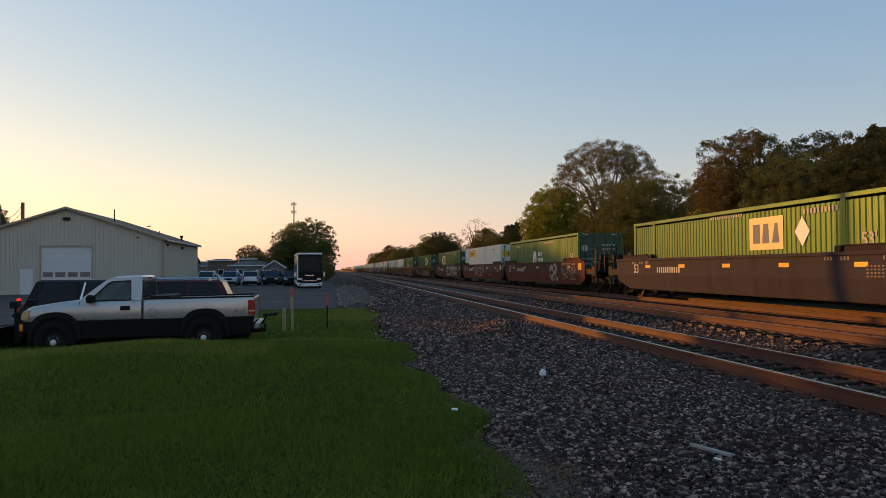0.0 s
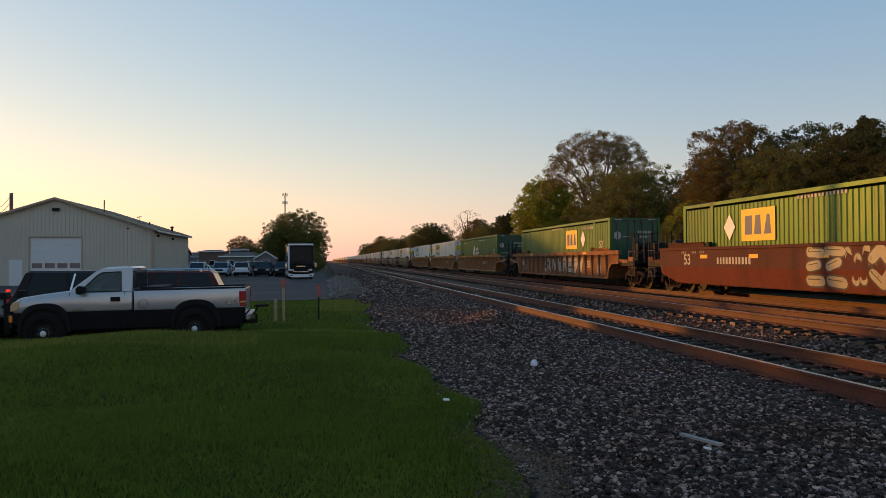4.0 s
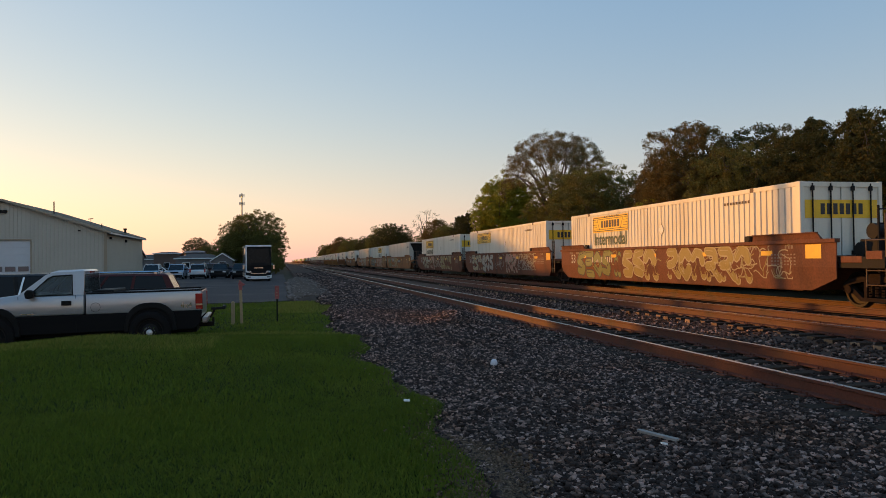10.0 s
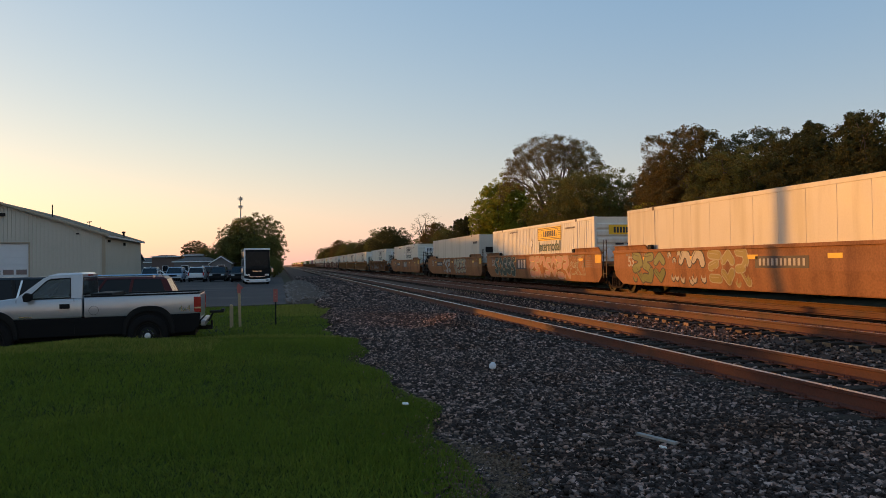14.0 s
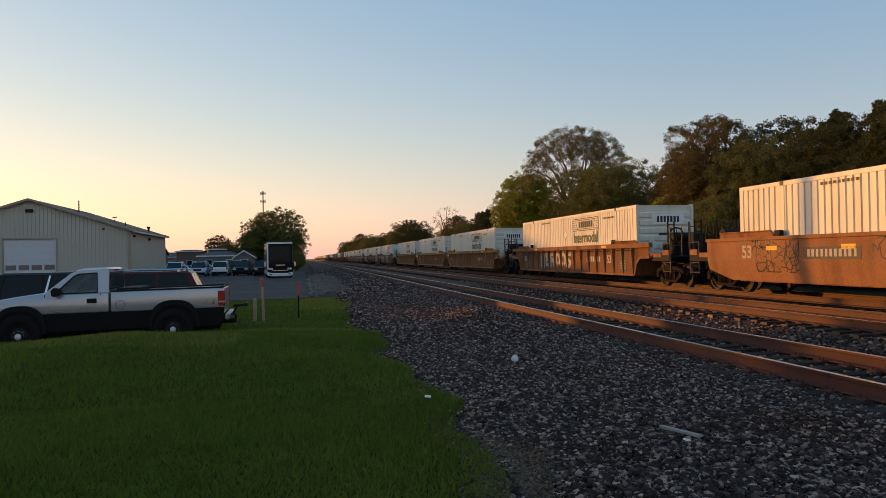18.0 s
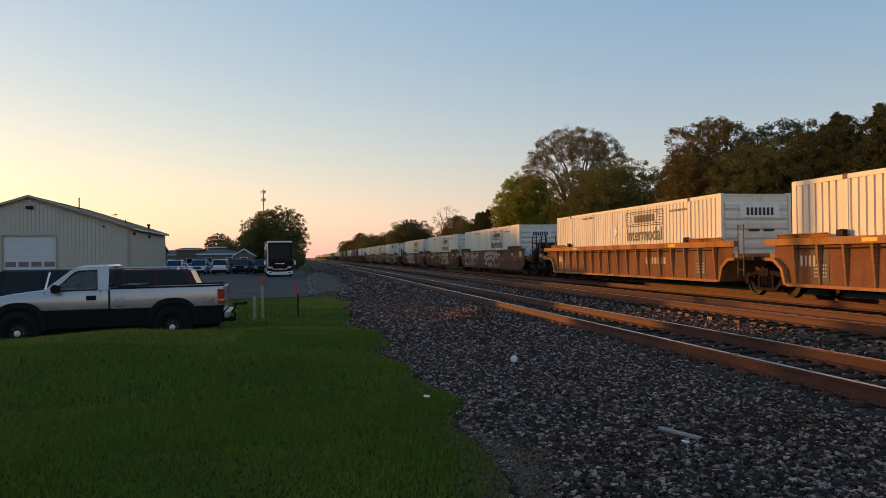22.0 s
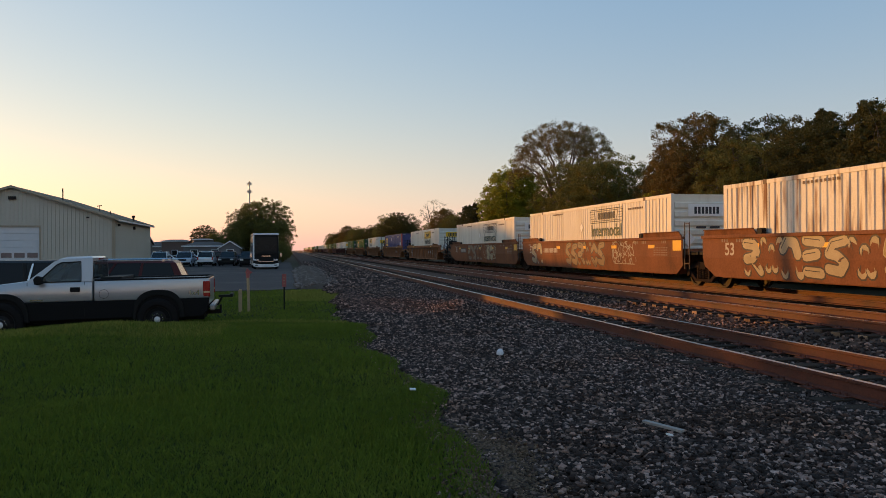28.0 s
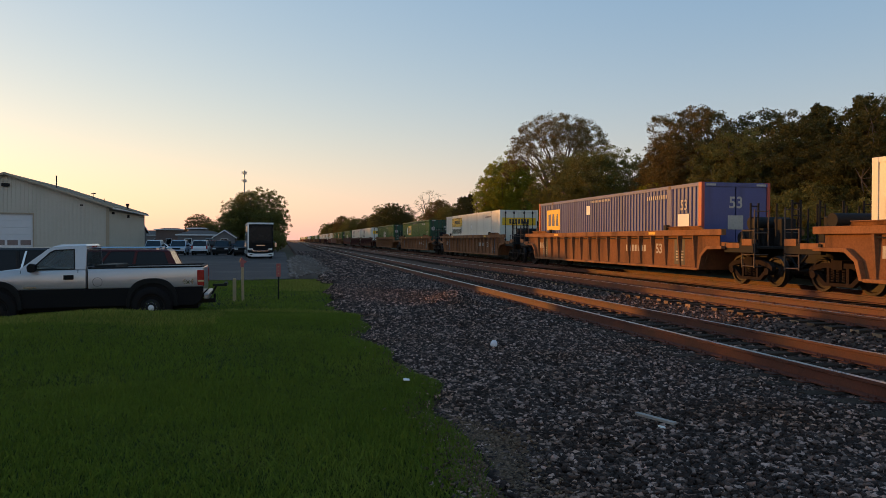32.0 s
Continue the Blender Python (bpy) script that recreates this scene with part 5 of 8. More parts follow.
def greenhouse(car, low, high, wlow, whigh, zl, zh, paint_, panes, roof_t=0.06, tint=None):
    """A cab: roof, pillars left by the panes, and glass. low, high: x at front and rear along the belt line and roof line."""
    (f0, r0), (f1, r1) = low, high
    m = M()
    for s in (-1, 1):
        m.hexa([(f0, s * wlow, zl), (r0, s * wlow, zl), (r0, s * (wlow - 0.05), zl), (f0, s * (wlow - 0.05), zl)],
               [(f0 + 0.02, s * wlow, zl + 0.03), (r0, s * wlow, zl + 0.03), (r0, s * (wlow - 0.05), zl + 0.03), (f0 + 0.02, s * (wlow - 0.05), zl + 0.03)])
    ring = []
    for x, y, z in ((f1 + 0.02, whigh, zh - roof_t), (r1 - 0.02, whigh, zh - roof_t)):
        ring.append((x, y, z))
    m.hexa([(f1, -whigh, zh - roof_t), (r1, -whigh, zh - roof_t), (r1, whigh, zh - roof_t), (f1, whigh, zh - roof_t)],
           [(f1 + 0.12, -whigh + 0.1, zh), (r1 - 0.1, -whigh + 0.1, zh), (r1 - 0.1, whigh - 0.1, zh), (f1 + 0.12, whigh - 0.1, zh)])
    def lerp(a, b, t):
        return a + (b - a) * t
    edges = sorted({0.0, 1.0} | {e for p in panes for e in p})
    def pillar(t0, t1):
        for s in (-1, 1):
            a0, a1 = lerp(f0, r0, t0), lerp(f0, r0, t1)
            b0, b1 = lerp(f1, r1, t0), lerp(f1, r1, t1)
            m.hexa([(a0, s * wlow, zl), (a1, s * wlow, zl), (a1, s * (wlow - 0.05), zl), (a0, s * (wlow - 0.05), zl)],
                   [(b0, s * whigh, zh - roof_t), (b1, s * whigh, zh - roof_t), (b1, s * (whigh - 0.05), zh - roof_t), (b0, s * (whigh - 0.05), zh - roof_t)])
    prev = 0.0
    for a, b in panes:
        pillar(prev, a)
        prev = b
    pillar(prev, 1.0)
    part("cab_shell", m, paint_, car, bevel=0.012)
    for a, b in panes:
        for s in (-1, 1):
            g = M().hexa([(lerp(f0, r0, a), s * (wlow - 0.02), zl + 0.02), (lerp(f0, r0, b), s * (wlow - 0.02), zl + 0.02), (lerp(f0, r0, b), s * (wlow - 0.03), zl + 0.02), (lerp(f0, r0, a), s * (wlow - 0.03), zl + 0.02)],
                         [(lerp(f1, r1, a), s * (whigh - 0.02), zh - roof_t), (lerp(f1, r1, b), s * (whigh - 0.02), zh - roof_t), (lerp(f1, r1, b), s * (whigh - 0.03), zh - roof_t), (lerp(f1, r1, a), s * (whigh - 0.03), zh - roof_t)])
            part("side_window", g, tint or GLASS, car)
    for x0, x1, nm in ((f0, f1, "windscreen"), (r0, r1, "rear_window")):
        e = 0.015 if nm == "windscreen" else -0.015
        g = M().hexa([(x0 + e, -wlow + 0.07, zl), (x0 + e, wlow - 0.07, zl), (x0 + e * 2, wlow - 0.07, zl), (x0 + e * 2, -wlow + 0.07, zl)],
                     [(x1 + e, -whigh + 0.07, zh - roof_t), (x1 + e, whigh - 0.07, zh - roof_t), (x1 + e * 2, whigh - 0.07, zh - roof_t), (x1 + e * 2, -whigh + 0.07, zh - roof_t)])
        part(nm, g, tint or GLASS, car)
    part("seat_row", M().box(lerp(f1, r1, 0.4), -wlow + 0.2, zl - 0.3, lerp(f1, r1, 0.4) + 0.14, -0.15, zl + 0.3).box(lerp(f1, r1, 0.4), 0.15, zl - 0.3, lerp(f1, r1, 0.4) + 0.14, wlow - 0.2, zl + 0.3), PLASTIC, car, bevel=0.04)


def pickup():
    """Regular-cab pickup: its nose points to -x, wheels on z = 0, origin under the middle."""
    t = thing("pickup_truck", "silver regular-cab pickup truck with charcoal lower body, parked behind the lawn", "pickup truck")
    W, R = 0.98, 0.45
    xf, xr = -1.74, 1.50
    CR = 0.885  # crease between silver and charcoal
    nose = [(-2.40, CR), (-2.42, 1.02), (-2.36, 1.15), (-2.22, 1.215), (-1.82, 1.275), (-1.28, 1.335), (-1.05, 1.33), (-0.98, 1.30), (0.12, 1.31), (0.12, CR)]
    part("cab_body", M().slab(nose, 1, -W, W), SILVER, t, bevel=0.045, smooth=True)
    for s in (-1, 1):
        a, b = sorted((s * W, s * (W - 0.1)))
        part("bed_side", M().slab([(0.155, CR), (0.155, 1.315), (2.60, 1.325), (2.635, 1.28), (2.64, CR)], 1, a, b), SILVER, t, bevel=0.025, smooth=True)
    part("bed_floor", M().box(0.2, -W + 0.1, 0.78, 2.6, W - 0.1, 0.84), PLASTIC, t)
    part("bed_front", M().box(0.155, -W + 0.1, 0.74, 0.21, W - 0.1, 1.31), SILVER, t, bevel=0.01)
    part("tailgate", M().box(2.56, -W + 0.1, 0.74, 2.64, W - 0.1, 1.31), SILVER, t, bevel=0.02)
    part("bed_rail_cap", M().box(0.155, -W - 0.008, 1.31, 2.62, -W + 0.11, 1.345).box(0.155, W - 0.11, 1.31, 2.62, W + 0.008, 1.345).box(2.54, -W + 0.11, 1.31, 2.645, W - 0.11, 1.34), PLASTIC, t, "black plastic bed rail caps", bevel=0.012)
    for s in (-1, 1):
        a, b = sorted((s * (W - 0.006), s * (W - 0.12)))
        front_low = [(-2.44, CR), (-2.47, 0.70), (xf - 0.52, 0.62), (xf - 0.50, 0.72), (xf - 0.40, CR)]
        mid_low = [(xf + 0.40, CR), (xf + 0.5, 0.72), (xf + 0.52, 0.50), (xr - 0.5, 0.50), (xr - 0.48, 0.72), (xr - 0.38, CR)]
        rear_low = [(xr + 0.42, CR), (xr + 0.5, 0.72), (xr + 0.5, 0.48), (2.46, 0.48), (2.60, 0.60), (2.64, CR)]
        cl = M()
        for pl in (front_low, mid_low, rear_low):
            cl.slab(pl, 1, a, b)
        part("lower_panel", cl, CLAD, t, "charcoal lower body panel", bevel=0.012)
        for xc in (xf, xr + 0.02):
            outer = [(xc + 0.56 * math.copysign(abs(math.cos(radians(q))) ** 0.8, math.cos(radians(q))), 0.47 + 0.62 * abs(math.sin(radians(q))) ** 0.75) for q in range(180, -1, -10)]
            inner = [(xc + 0.48 * math.copysign(abs(math.cos(radians(q))) ** 0.9, math.cos(radians(q))), 0.47 + 0.50 * abs(math.sin(radians(q))) ** 0.85) for q in range(0, 181, 10)]
            y0, y1 = sorted((s * (W + 0.04), s * (W - 0.06)))
            part("fender_flare", M().slab(outer + inner, 1, y0, y1), PLASTIC, t, "black wheel arch flare", bevel=0.015)
            dk = M()
            y0, y1 = sorted((s * (W + 0.006), s * (W - 0.3)))
            dk.slab([(xc + 0.49 * math.cos(radians(q)), 0.47 + 0.51 * math.sin(radians(q)) ** 0.85) for q in range(0, 181, 15)], 1, y0, y1)
            part("wheel_well", dk, CLAD, t)
        for xc in (xf, xr):
            road_wheel(t, xc, s * (W - 0.06), R, 0.26, STEEL, s)
            hc = M().lathe_x([(0.08, 0.125), (0.13, 0.118), (0.155, 0.085), (0.158, 0.07), (0.185, 0.062), (0.195, 0.04), (0.197, 0.0)], (0, 0, 0), 18)
            hc.v = [(v[1], v[0] * s, v[2]) for v in hc.v]
            part("hub_cap", hc, HUBSTEEL, t, "bright steel hub cap", smooth=True).location = (xc, s * (W - 0.06), R)
        y = s * (W + 0.004)
        def strip(x0, z0, x1, z1, proud, name, ma, label="", bevel=0.0):
            return part(name, M().box(x0, min(y, y + s * proud), z0, x1, max(y, y + s * proud), z1), ma, t, label, bevel=bevel)
        strip(-1.225, 0.55, -1.213, 1.30, -0.012, "shut_line", PLASTIC)
        strip(-0.055, 0.55, -0.043, 1.30, -0.012, "shut_line", PLASTIC)
        strip(-0.34, 1.09, -0.13, 1.19, 0.02, "door_handle", PLASTIC, "black door handle", 0.02)
        part("door_mirror", M().slab([(-1.02, 1.27), (-1.04, 1.38), (-0.98, 1.45), (-0.88, 1.42), (-0.86, 1.30), (-0.94, 1.26)], 1, min(y, y + s * 0.2), max(y, y + s * 0.2)), PLASTIC, t, "black door mirror", bevel=0.02)
        if s < 0:
            cap = M()
            for k in range(24):
                a0, a1 = k * math.pi / 12, (k + 1) * math.pi / 12
                cap.tube((0.36 + 0.1 * math.cos(a0), -W - 0.001, 1.03 + 0.095 * math.sin(a0)), (0.36 + 0.1 * math.cos(a1), -W - 0.001, 1.03 + 0.095 * math.sin(a1)), 0.004, n=4)
            part("fuel_door", cap, PLASTIC, t)
            cu = bpy.data.curves.new("lettering", "FONT")
            cu.body, cu.size, cu.align_x, cu.align_y = "4x4", 0.17, "CENTER", "CENTER"
            tm = bpy.data.objects.new("lettering", cu)
            me = bpy.data.meshes.new_from_object(tm)
            bpy.data.objects.remove(tm)
            me.transform(Matrix.Rotation(math.pi / 2, 4, "X"))
            me.materials.clear()
            me.materials.append(CHROME)
            o = part("lettering", me, None, t, "bedside badge")
            o.location = (2.30, -W - 0.004, 1.0)
            part("door_badge", M().box(-1.16, -W - 0.008, 0.925, -0.90, -W - 0.002, 0.95), CHROME, t)
        part("tail_lamp", M().box(2.50, s * (W - 0.06) - 0.06, 0.90, 2.655, s * (W - 0.06) + 0.064, 1.25), LENSDEEP, t, "red tail lamp", bevel=0.015)
        part("reverse_lamp", M().box(2.51, s * (W - 0.06) - 0.064, 0.99, 2.658, s * (W - 0.06) + 0.067, 1.03), LENSWARM, t, bevel=0.01)
        part("head_lamp", M().slab([(-2.44, 0.93), (-2.44, 1.05), (-2.38, 1.13), (-2.26, 1.15), (-2.28, 0.94)], 1, s * 0.80 - 0.20, s * 0.80 + 0.188), LENSWARM, t, "head lamp with a warm-tinted lens", bevel=0.02)
        part("turn_lamp", M().box(-2.475, s * 0.80 - 0.20, 0.70, -2.40, s * 0.80 + 0.186, 0.85), LENSAMBER, t, "amber turn lamp", bevel=0.02)
    for o in t.children:  # the body sides lean in towards the belt line
        if o.name.split(".")[0] in ("cab_body", "bed_side", "bed_rail_cap", "shut_line"):
            for v in o.data.vertices:
                f = min(1.0, max(0.0, (v.co.z - 0.95) / 0.36))
                v.co.y *= 1 - 0.04 * f
    # cab: side frames round the door glass, roof, screens
    outer = [(-1.27, 1.30), (-1.07, 1.45), (-0.68, 1.74), (-0.55, 1.79), (0.12, 1.81), (0.12, 1.30)]
    inner = [(-1.03, 1.31), (-0.90, 1.42), (-0.63, 1.67), (-0.53, 1.715), (-0.13, 1.73), (-0.115, 1.31)]
    def tumble(z, s, inset=0.0):
        return s * (W - 0.045 - inset - 0.10 * (z - 1.30) / 0.5)
    for s in (-1, 1):
        m = M()
        for ins in (0.0, 0.05):
            m.v += [(x, tumble(z, s, ins), z) for x, z in outer] + [(x, tumble(z, s, ins), z) for x, z in inner]
        for i in range(6):
            j = (i + 1) % 6
            m.f += [(i, j, 6 + j, 6 + i), (12 + i, 18 + i, 18 + j, 12 + j), (6 + i, 6 + j, 18 + j, 18 + i), (i, 12 + i, 12 + j, j)]
        m.m = [0] * len(m.f)
        part("cab_side", m, SILVER, t, bevel=0.006)
        g = M()
        for ins in (0.02, 0.028):
            g.v += [(x, tumble(z, s, ins), z) for x, z in inner]
        g.f = [tuple(range(6)), tuple(reversed(range(6, 12)))] + [(i, (i + 1) % 6, 6 + (i + 1) % 6, 6 + i) for i in range(6)]
        g.m = [0] * len(g.f)
        part("side_window", g, CABGLASS, t)
        tr_ = M()
        for i in range(6):
            p, q = inner[i], inner[(i + 1) % 6]
            tr_.tube((p[0], tumble(p[1], s, 0.004), p[1]), (q[0], tumble(q[1], s, 0.004), q[1]), 0.012, n=5)
        part("window_seal", tr_, PLASTIC, t, "black rubber window seal")
    hw = W - 0.045 - 0.10
    part("cab_roof", M().hexa([(-0.62, -hw, 1.78), (0.12, -hw, 1.79), (0.12, hw, 1.79), (-0.62, hw, 1.78)], [(-0.42, -hw + 0.12, 1.835), (0.06, -hw + 0.12, 1.84), (0.06, hw - 0.12, 1.84), (-0.42, hw - 0.12, 1.835)]), SILVER, t, bevel=0.015, smooth=True)
    part("windscreen", M().hexa([(-1.26, -W + 0.09, 1.31), (-1.26, W - 0.09, 1.31), (-1.25, W - 0.09, 1.31), (-1.25, -W + 0.09, 1.31)], [(-0.61, -hw + 0.05, 1.78), (-0.61, hw - 0.05, 1.78), (-0.60, hw - 0.05, 1.78), (-0.60, -hw + 0.05, 1.78)]), CABGLASS, t)
    part("rear_window", M().hexa([(0.118, -W + 0.14, 1.36), (0.118, W - 0.14, 1.36), (0.126, W - 0.14, 1.36), (0.126, -W + 0.14, 1.36)], [(0.118, -hw + 0.05, 1.74), (0.118, hw - 0.05, 1.74), (0.126, hw - 0.05, 1.74), (0.126, -hw + 0.05, 1.74)]), CABGLASS, t)
    part("cab_back", M().box(0.09, -W + 0.05, 1.30, 0.116, W - 0.05, 1.37).box(0.09, -hw, 1.73, 0.116, hw, 1.80), SILVER, t)
    part("high_brake_lamp", M().box(0.11, -0.22, 1.76, 0.14, 0.22, 1.80), LENSDEEP, t)
    for yy in (-0.42, 0.42):
        part("seat_back", M().hexa([(-0.30, yy - 0.24, 1.2), (-0.30, yy + 0.24, 1.2), (-0.16, yy + 0.24, 1.2), (-0.16, yy - 0.24, 1.2)], [(-0.20, yy - 0.14, 1.56), (-0.20, yy + 0.14, 1.56), (-0.10, yy + 0.14, 1.56), (-0.10, yy - 0.14, 1.56)]), GREYCAR, t, bevel=0.03)
    sw = M()
    for k in range(12):
        a0, a1 = k * math.pi / 6, (k + 1) * math.pi / 6
        sw.tube((-0.78 + 0.07 * math.sin(a0), 0.4 + 0.19 * math.cos(a0), 1.33 + 0.17 * math.sin(a0)), (-0.78 + 0.07 * math.sin(a1), 0.4 + 0.19 * math.cos(a1), 1.33 + 0.17 * math.sin(a1)), 0.015, n=5)
    part("steering_wheel", sw, PLASTIC, t)
    part("grille", M().box(-2.45, -0.55, 0.80, -2.38, 0.55, 1.10), CHROME, t, bevel=0.02)
    part("front_bumper", M().box(-2.52, -0.97, 0.56, -2.40, 0.97, 0.88), PLASTIC, t, bevel=0.04)
    part("rear_bumper", M().box(2.64, -0.95, 0.60, 2.76, 0.95, 0.73), DULLCHROME, t, "chrome rear step bumper", bevel=0.03)
    part("tow_hitch", M().box(2.5, -0.06, 0.46, 2.86, 0.06, 0.56).tube((2.84, 0, 0.54), (2.84, 0, 0.66), 0.03, n=8), STEEL, t, bevel=0.006)
    part("underbody", M().box(-2.3, -0.75, 0.40, 2.5, 0.75, 0.90).tube((-1.74, -0.8, 0.45), (-1.74, 0.8, 0.45), 0.07, n=8).tube((1.5, -0.8, 0.45), (1.5, 0.8, 0.45), 0.08, n=8), CLAD, t)
    part("tool_box", M().box(0.26, -0.80, 1.2, 0.72, 0.86, 1.385), PLASTIC, t, bevel=0.02)
    part("hitch_carrier", M().box(2.82, -0.5, 0.86, 3.10, 0.1, 0.885).box(2.82, -0.52, 0.855, 3.14, -0.5, 0.91).box(3.08, -0.5, 0.86, 3.15, 0.1, 0.93).tube((2.78, -0.2, 0.66), (2.9, -0.2, 0.87), 0.025, n=6), STEEL, t, "flat dull grey hitch carrier", bevel=0.006)
    # plough mount on the nose
    pm = M()
    for s in (-1, 1):
        pm.tube((-2.45, s * 0.35, 0.4), (-2.72, s * 0.35, 1.05), 0.035, n=8).tube((-2.45, s * 0.45, 0.5), (-2.95, s * 0.2, 0.32), 0.045, n=8)
        pm.tube((-2.70, s * 0.55, 1.0), (-2.70, s * 0.55, 1.22), 0.03, n=8)
        pm.box(-2.78, s * 0.55 - 0.14, 1.18, -2.62, s * 0.55 + 0.14, 1.33)
    pm.tube((-2.72, -0.6, 1.02), (-2.72, 0.6, 1.02), 0.04, n=8).tube((-2.66, 0, 0.42), (-2.66, 0, 1.02), 0.06, n=8).box(-2.78, -0.25, 0.5, -2.55, 0.25, 0.85)
    pm.box(-2.66, -0.75, 0.45, -2.52, -0.60, 1.1)
    part("plough_mount", pm, PLASTIC, t, "black snow plough mount with lamps", bevel=0.008)
    part("plough_lamp", M().tube((-2.795, -0.55, 1.25), (-2.78, -0.55, 1.25), 0.07, n=12), LENSAMBER, t)
    ring = []
    for i in range(9):
        a = radians(-50 + 100 * i / 8)
        ring.append((-3.10 + 0.42 * (1 - math.cos(a)), 0.46 + 0.42 * math.sin(a)))
    back = [(p[0] + 0.05, p[1]) for p in reversed(ring)]
    part("plough_blade", M().slab(ring + back, 1, -1.15, 1.15), PLASTIC, t, "black curved plough blade", smooth=True)
    return t


def wagon(kind, paint_, label, category, tint=None, rack=True, group="", tall=1.75, length=5.0):
    """A closed car or SUV: nose to -x, wheels on z = 0."""
    t = thing("parked_suv" if kind == "suv" else "parked_car", label, category, group)
    L, W, R = length / 2, 0.95, 0.37 if kind == "suv" else 0.33
    belt = tall * 0.60
    lowz = 0.30
    xf, xr = -L + 0.95, L - 1.0
    outl = [(-L, lowz + 0.08), (-L + 0.02, belt - 0.28), (-L + 0.12, belt - 0.1), (-L + 1.35, belt), (L - 0.1, belt + 0.02), (L, belt - 0.12), (L, lowz + 0.1), (L - 0.2, lowz)]
    for xc in (xr, xf):
        outl += [(xc + (R + 0.08) * math.cos(radians(q)), R + (R + 0.08) * math.sin(radians(q))) for q in range(0, 181, 20) if R + (R + 0.08) * math.sin(radians(q)) > lowz]
    outl += [(-L + 0.2, lowz)]
    part("body", M().slab(outl, 1, -W, W), paint_, t, bevel=0.03, smooth=True)
    if kind == "suv":
        greenhouse(t, (-L + 1.25, L - 0.12), (-L + 2.0, L - 0.42), W - 0.03, W - 0.16, belt, tall, paint_, [(0.07, 0.30), (0.33, 0.60), (0.63, 0.93)], 0.06, tint)
        if rack:
            for s in (-1, 1):
                yy = s * (W - 0.25)
                part("roof_rail", M().tube((-0.5, yy, tall + 0.04), (L - 0.7, yy, tall + 0.04), 0.02, n=6).box(-0.5, yy - 0.03, tall - 0.02, -0.42, yy + 0.03, tall + 0.045).box(L - 0.8, yy - 0.03, tall - 0.02, L - 0.72, yy + 0.03, tall + 0.045), CHROME, t)
    else:
        greenhouse(t, (-L + 1.3, L - 0.5), (-L + 2.05, L - 1.15), W - 0.04, W - 0.2, belt, tall, paint_, [(0.08, 0.45), (0.49, 0.9)], 0.06, tint)
    for s in (-1, 1):
        for xc in (xf, xr):
            road_wheel(t, xc, s * (W - 0.1), R, 0.22, HUBSTEEL, s)
        part("tail_lamp", M().box(L - 0.12, s * (W - 0.1) - 0.08, belt - 0.3, L + 0.012, s * (W - 0.1) + 0.09, belt + (0.1 if kind == "suv" else -0.12)), LENSRED, t, bevel=0.01)
        part("head_lamp", M().box(-L - 0.005, s * (W - 0.25) - 0.18, belt - 0.34, -L + 0.2, s * (W - 0.25) + 0.2, belt - 0.18), LENSCLEAR, t, bevel=0.01)
        part("door_mirror", M().box(-L + 1.55, s * (W + 0.1) - 0.1, belt + 0.02, -L + 1.68, s * (W + 0.1) + 0.1, belt + 0.17), PLASTIC, t, bevel=0.02)
    part("front_bumper", M().box(-L - 0.07, -W + 0.05, lowz + 0.02, -L + 0.1, W - 0.05, lowz + 0.24), PLASTIC, t, bevel=0.03)
    part("rear_bumper", M().box(L - 0.1, -W + 0.05, lowz + 0.02, L + 0.07, W - 0.05, lowz + 0.24), PLASTIC, t, bevel=0.03)
    part("grille", M().box(-L - 0.015, -0.45, belt - 0.36, -L + 0.05, 0.45, belt - 0.16), PLASTIC, t)
    part("underbody", M().box(-L + 0.3, -W + 0.25, 0.2, L - 0.3, W - 0.25, lowz + 0.02), PLASTIC, t)
    return t


TZ = -0.475
tr = pickup()
tr.matrix_basis = pose(-4.50, 19.15, -0.62, 0, -0.7, 2.0) @ Matrix.Diagonal((1, 1, 1.06, 1))
sv = wagon("suv", BLACKCAR, "black SUV with tinted windows parked beyond the pickup", "suv", TINT, False, tall=1.88, length=5.2)
sv.matrix_basis = pose(-5.86, 22.8, -0.68, 0, 0, 178)
s2 = wagon("suv", REDCAR, "maroon SUV with chrome roof rails parked beyond the pickup", "suv", TINT, tall=1.72, length=4.75)
s2.matrix_basis = pose(-5.15, 23.2, -0.56, 0, 0, 2)
# lit tail lamp of the black SUV
for s_ in (-1, 1):
    part("window_pillar_trim", M().hexa([(0.98, s_ * 0.935, 1.13), (1.04, s_ * 0.935, 1.13), (1.04, s_ * 0.92, 1.13), (0.98, s_ * 0.92, 1.13)], [(0.85, s_ * 0.81, 1.8), (0.90, s_ * 0.81, 1.8), (0.90, s_ * 0.80, 1.8), (0.85, s_ * 0.80, 1.8)]), CHROME, sv, "bright window pillar trim")
# strip added on the near side to stand in for the windscreen's sky reflection
part("windscreen_edge", M().hexa([(-1.42, 0.93, 1.13), (-1.26, 0.93, 1.13), (-1.26, 0.90, 1.13), (-1.42, 0.90, 1.13)], [(-0.68, 0.80, 1.81), (-0.54, 0.80, 1.81), (-0.54, 0.77, 1.81), (-0.68, 0.77, 1.81)]), CHROME, sv, "chrome strip in place of sky reflected in the windscreen")
for s_ in (-1, 1):
    part("lit_lamp", M().box(2.54, s_ * 0.88 - 0.04, 1.21, 2.62, s_ * 0.88 + 0.06, 1.38), TAILGLOW, sv, "glowing red tail lamp")


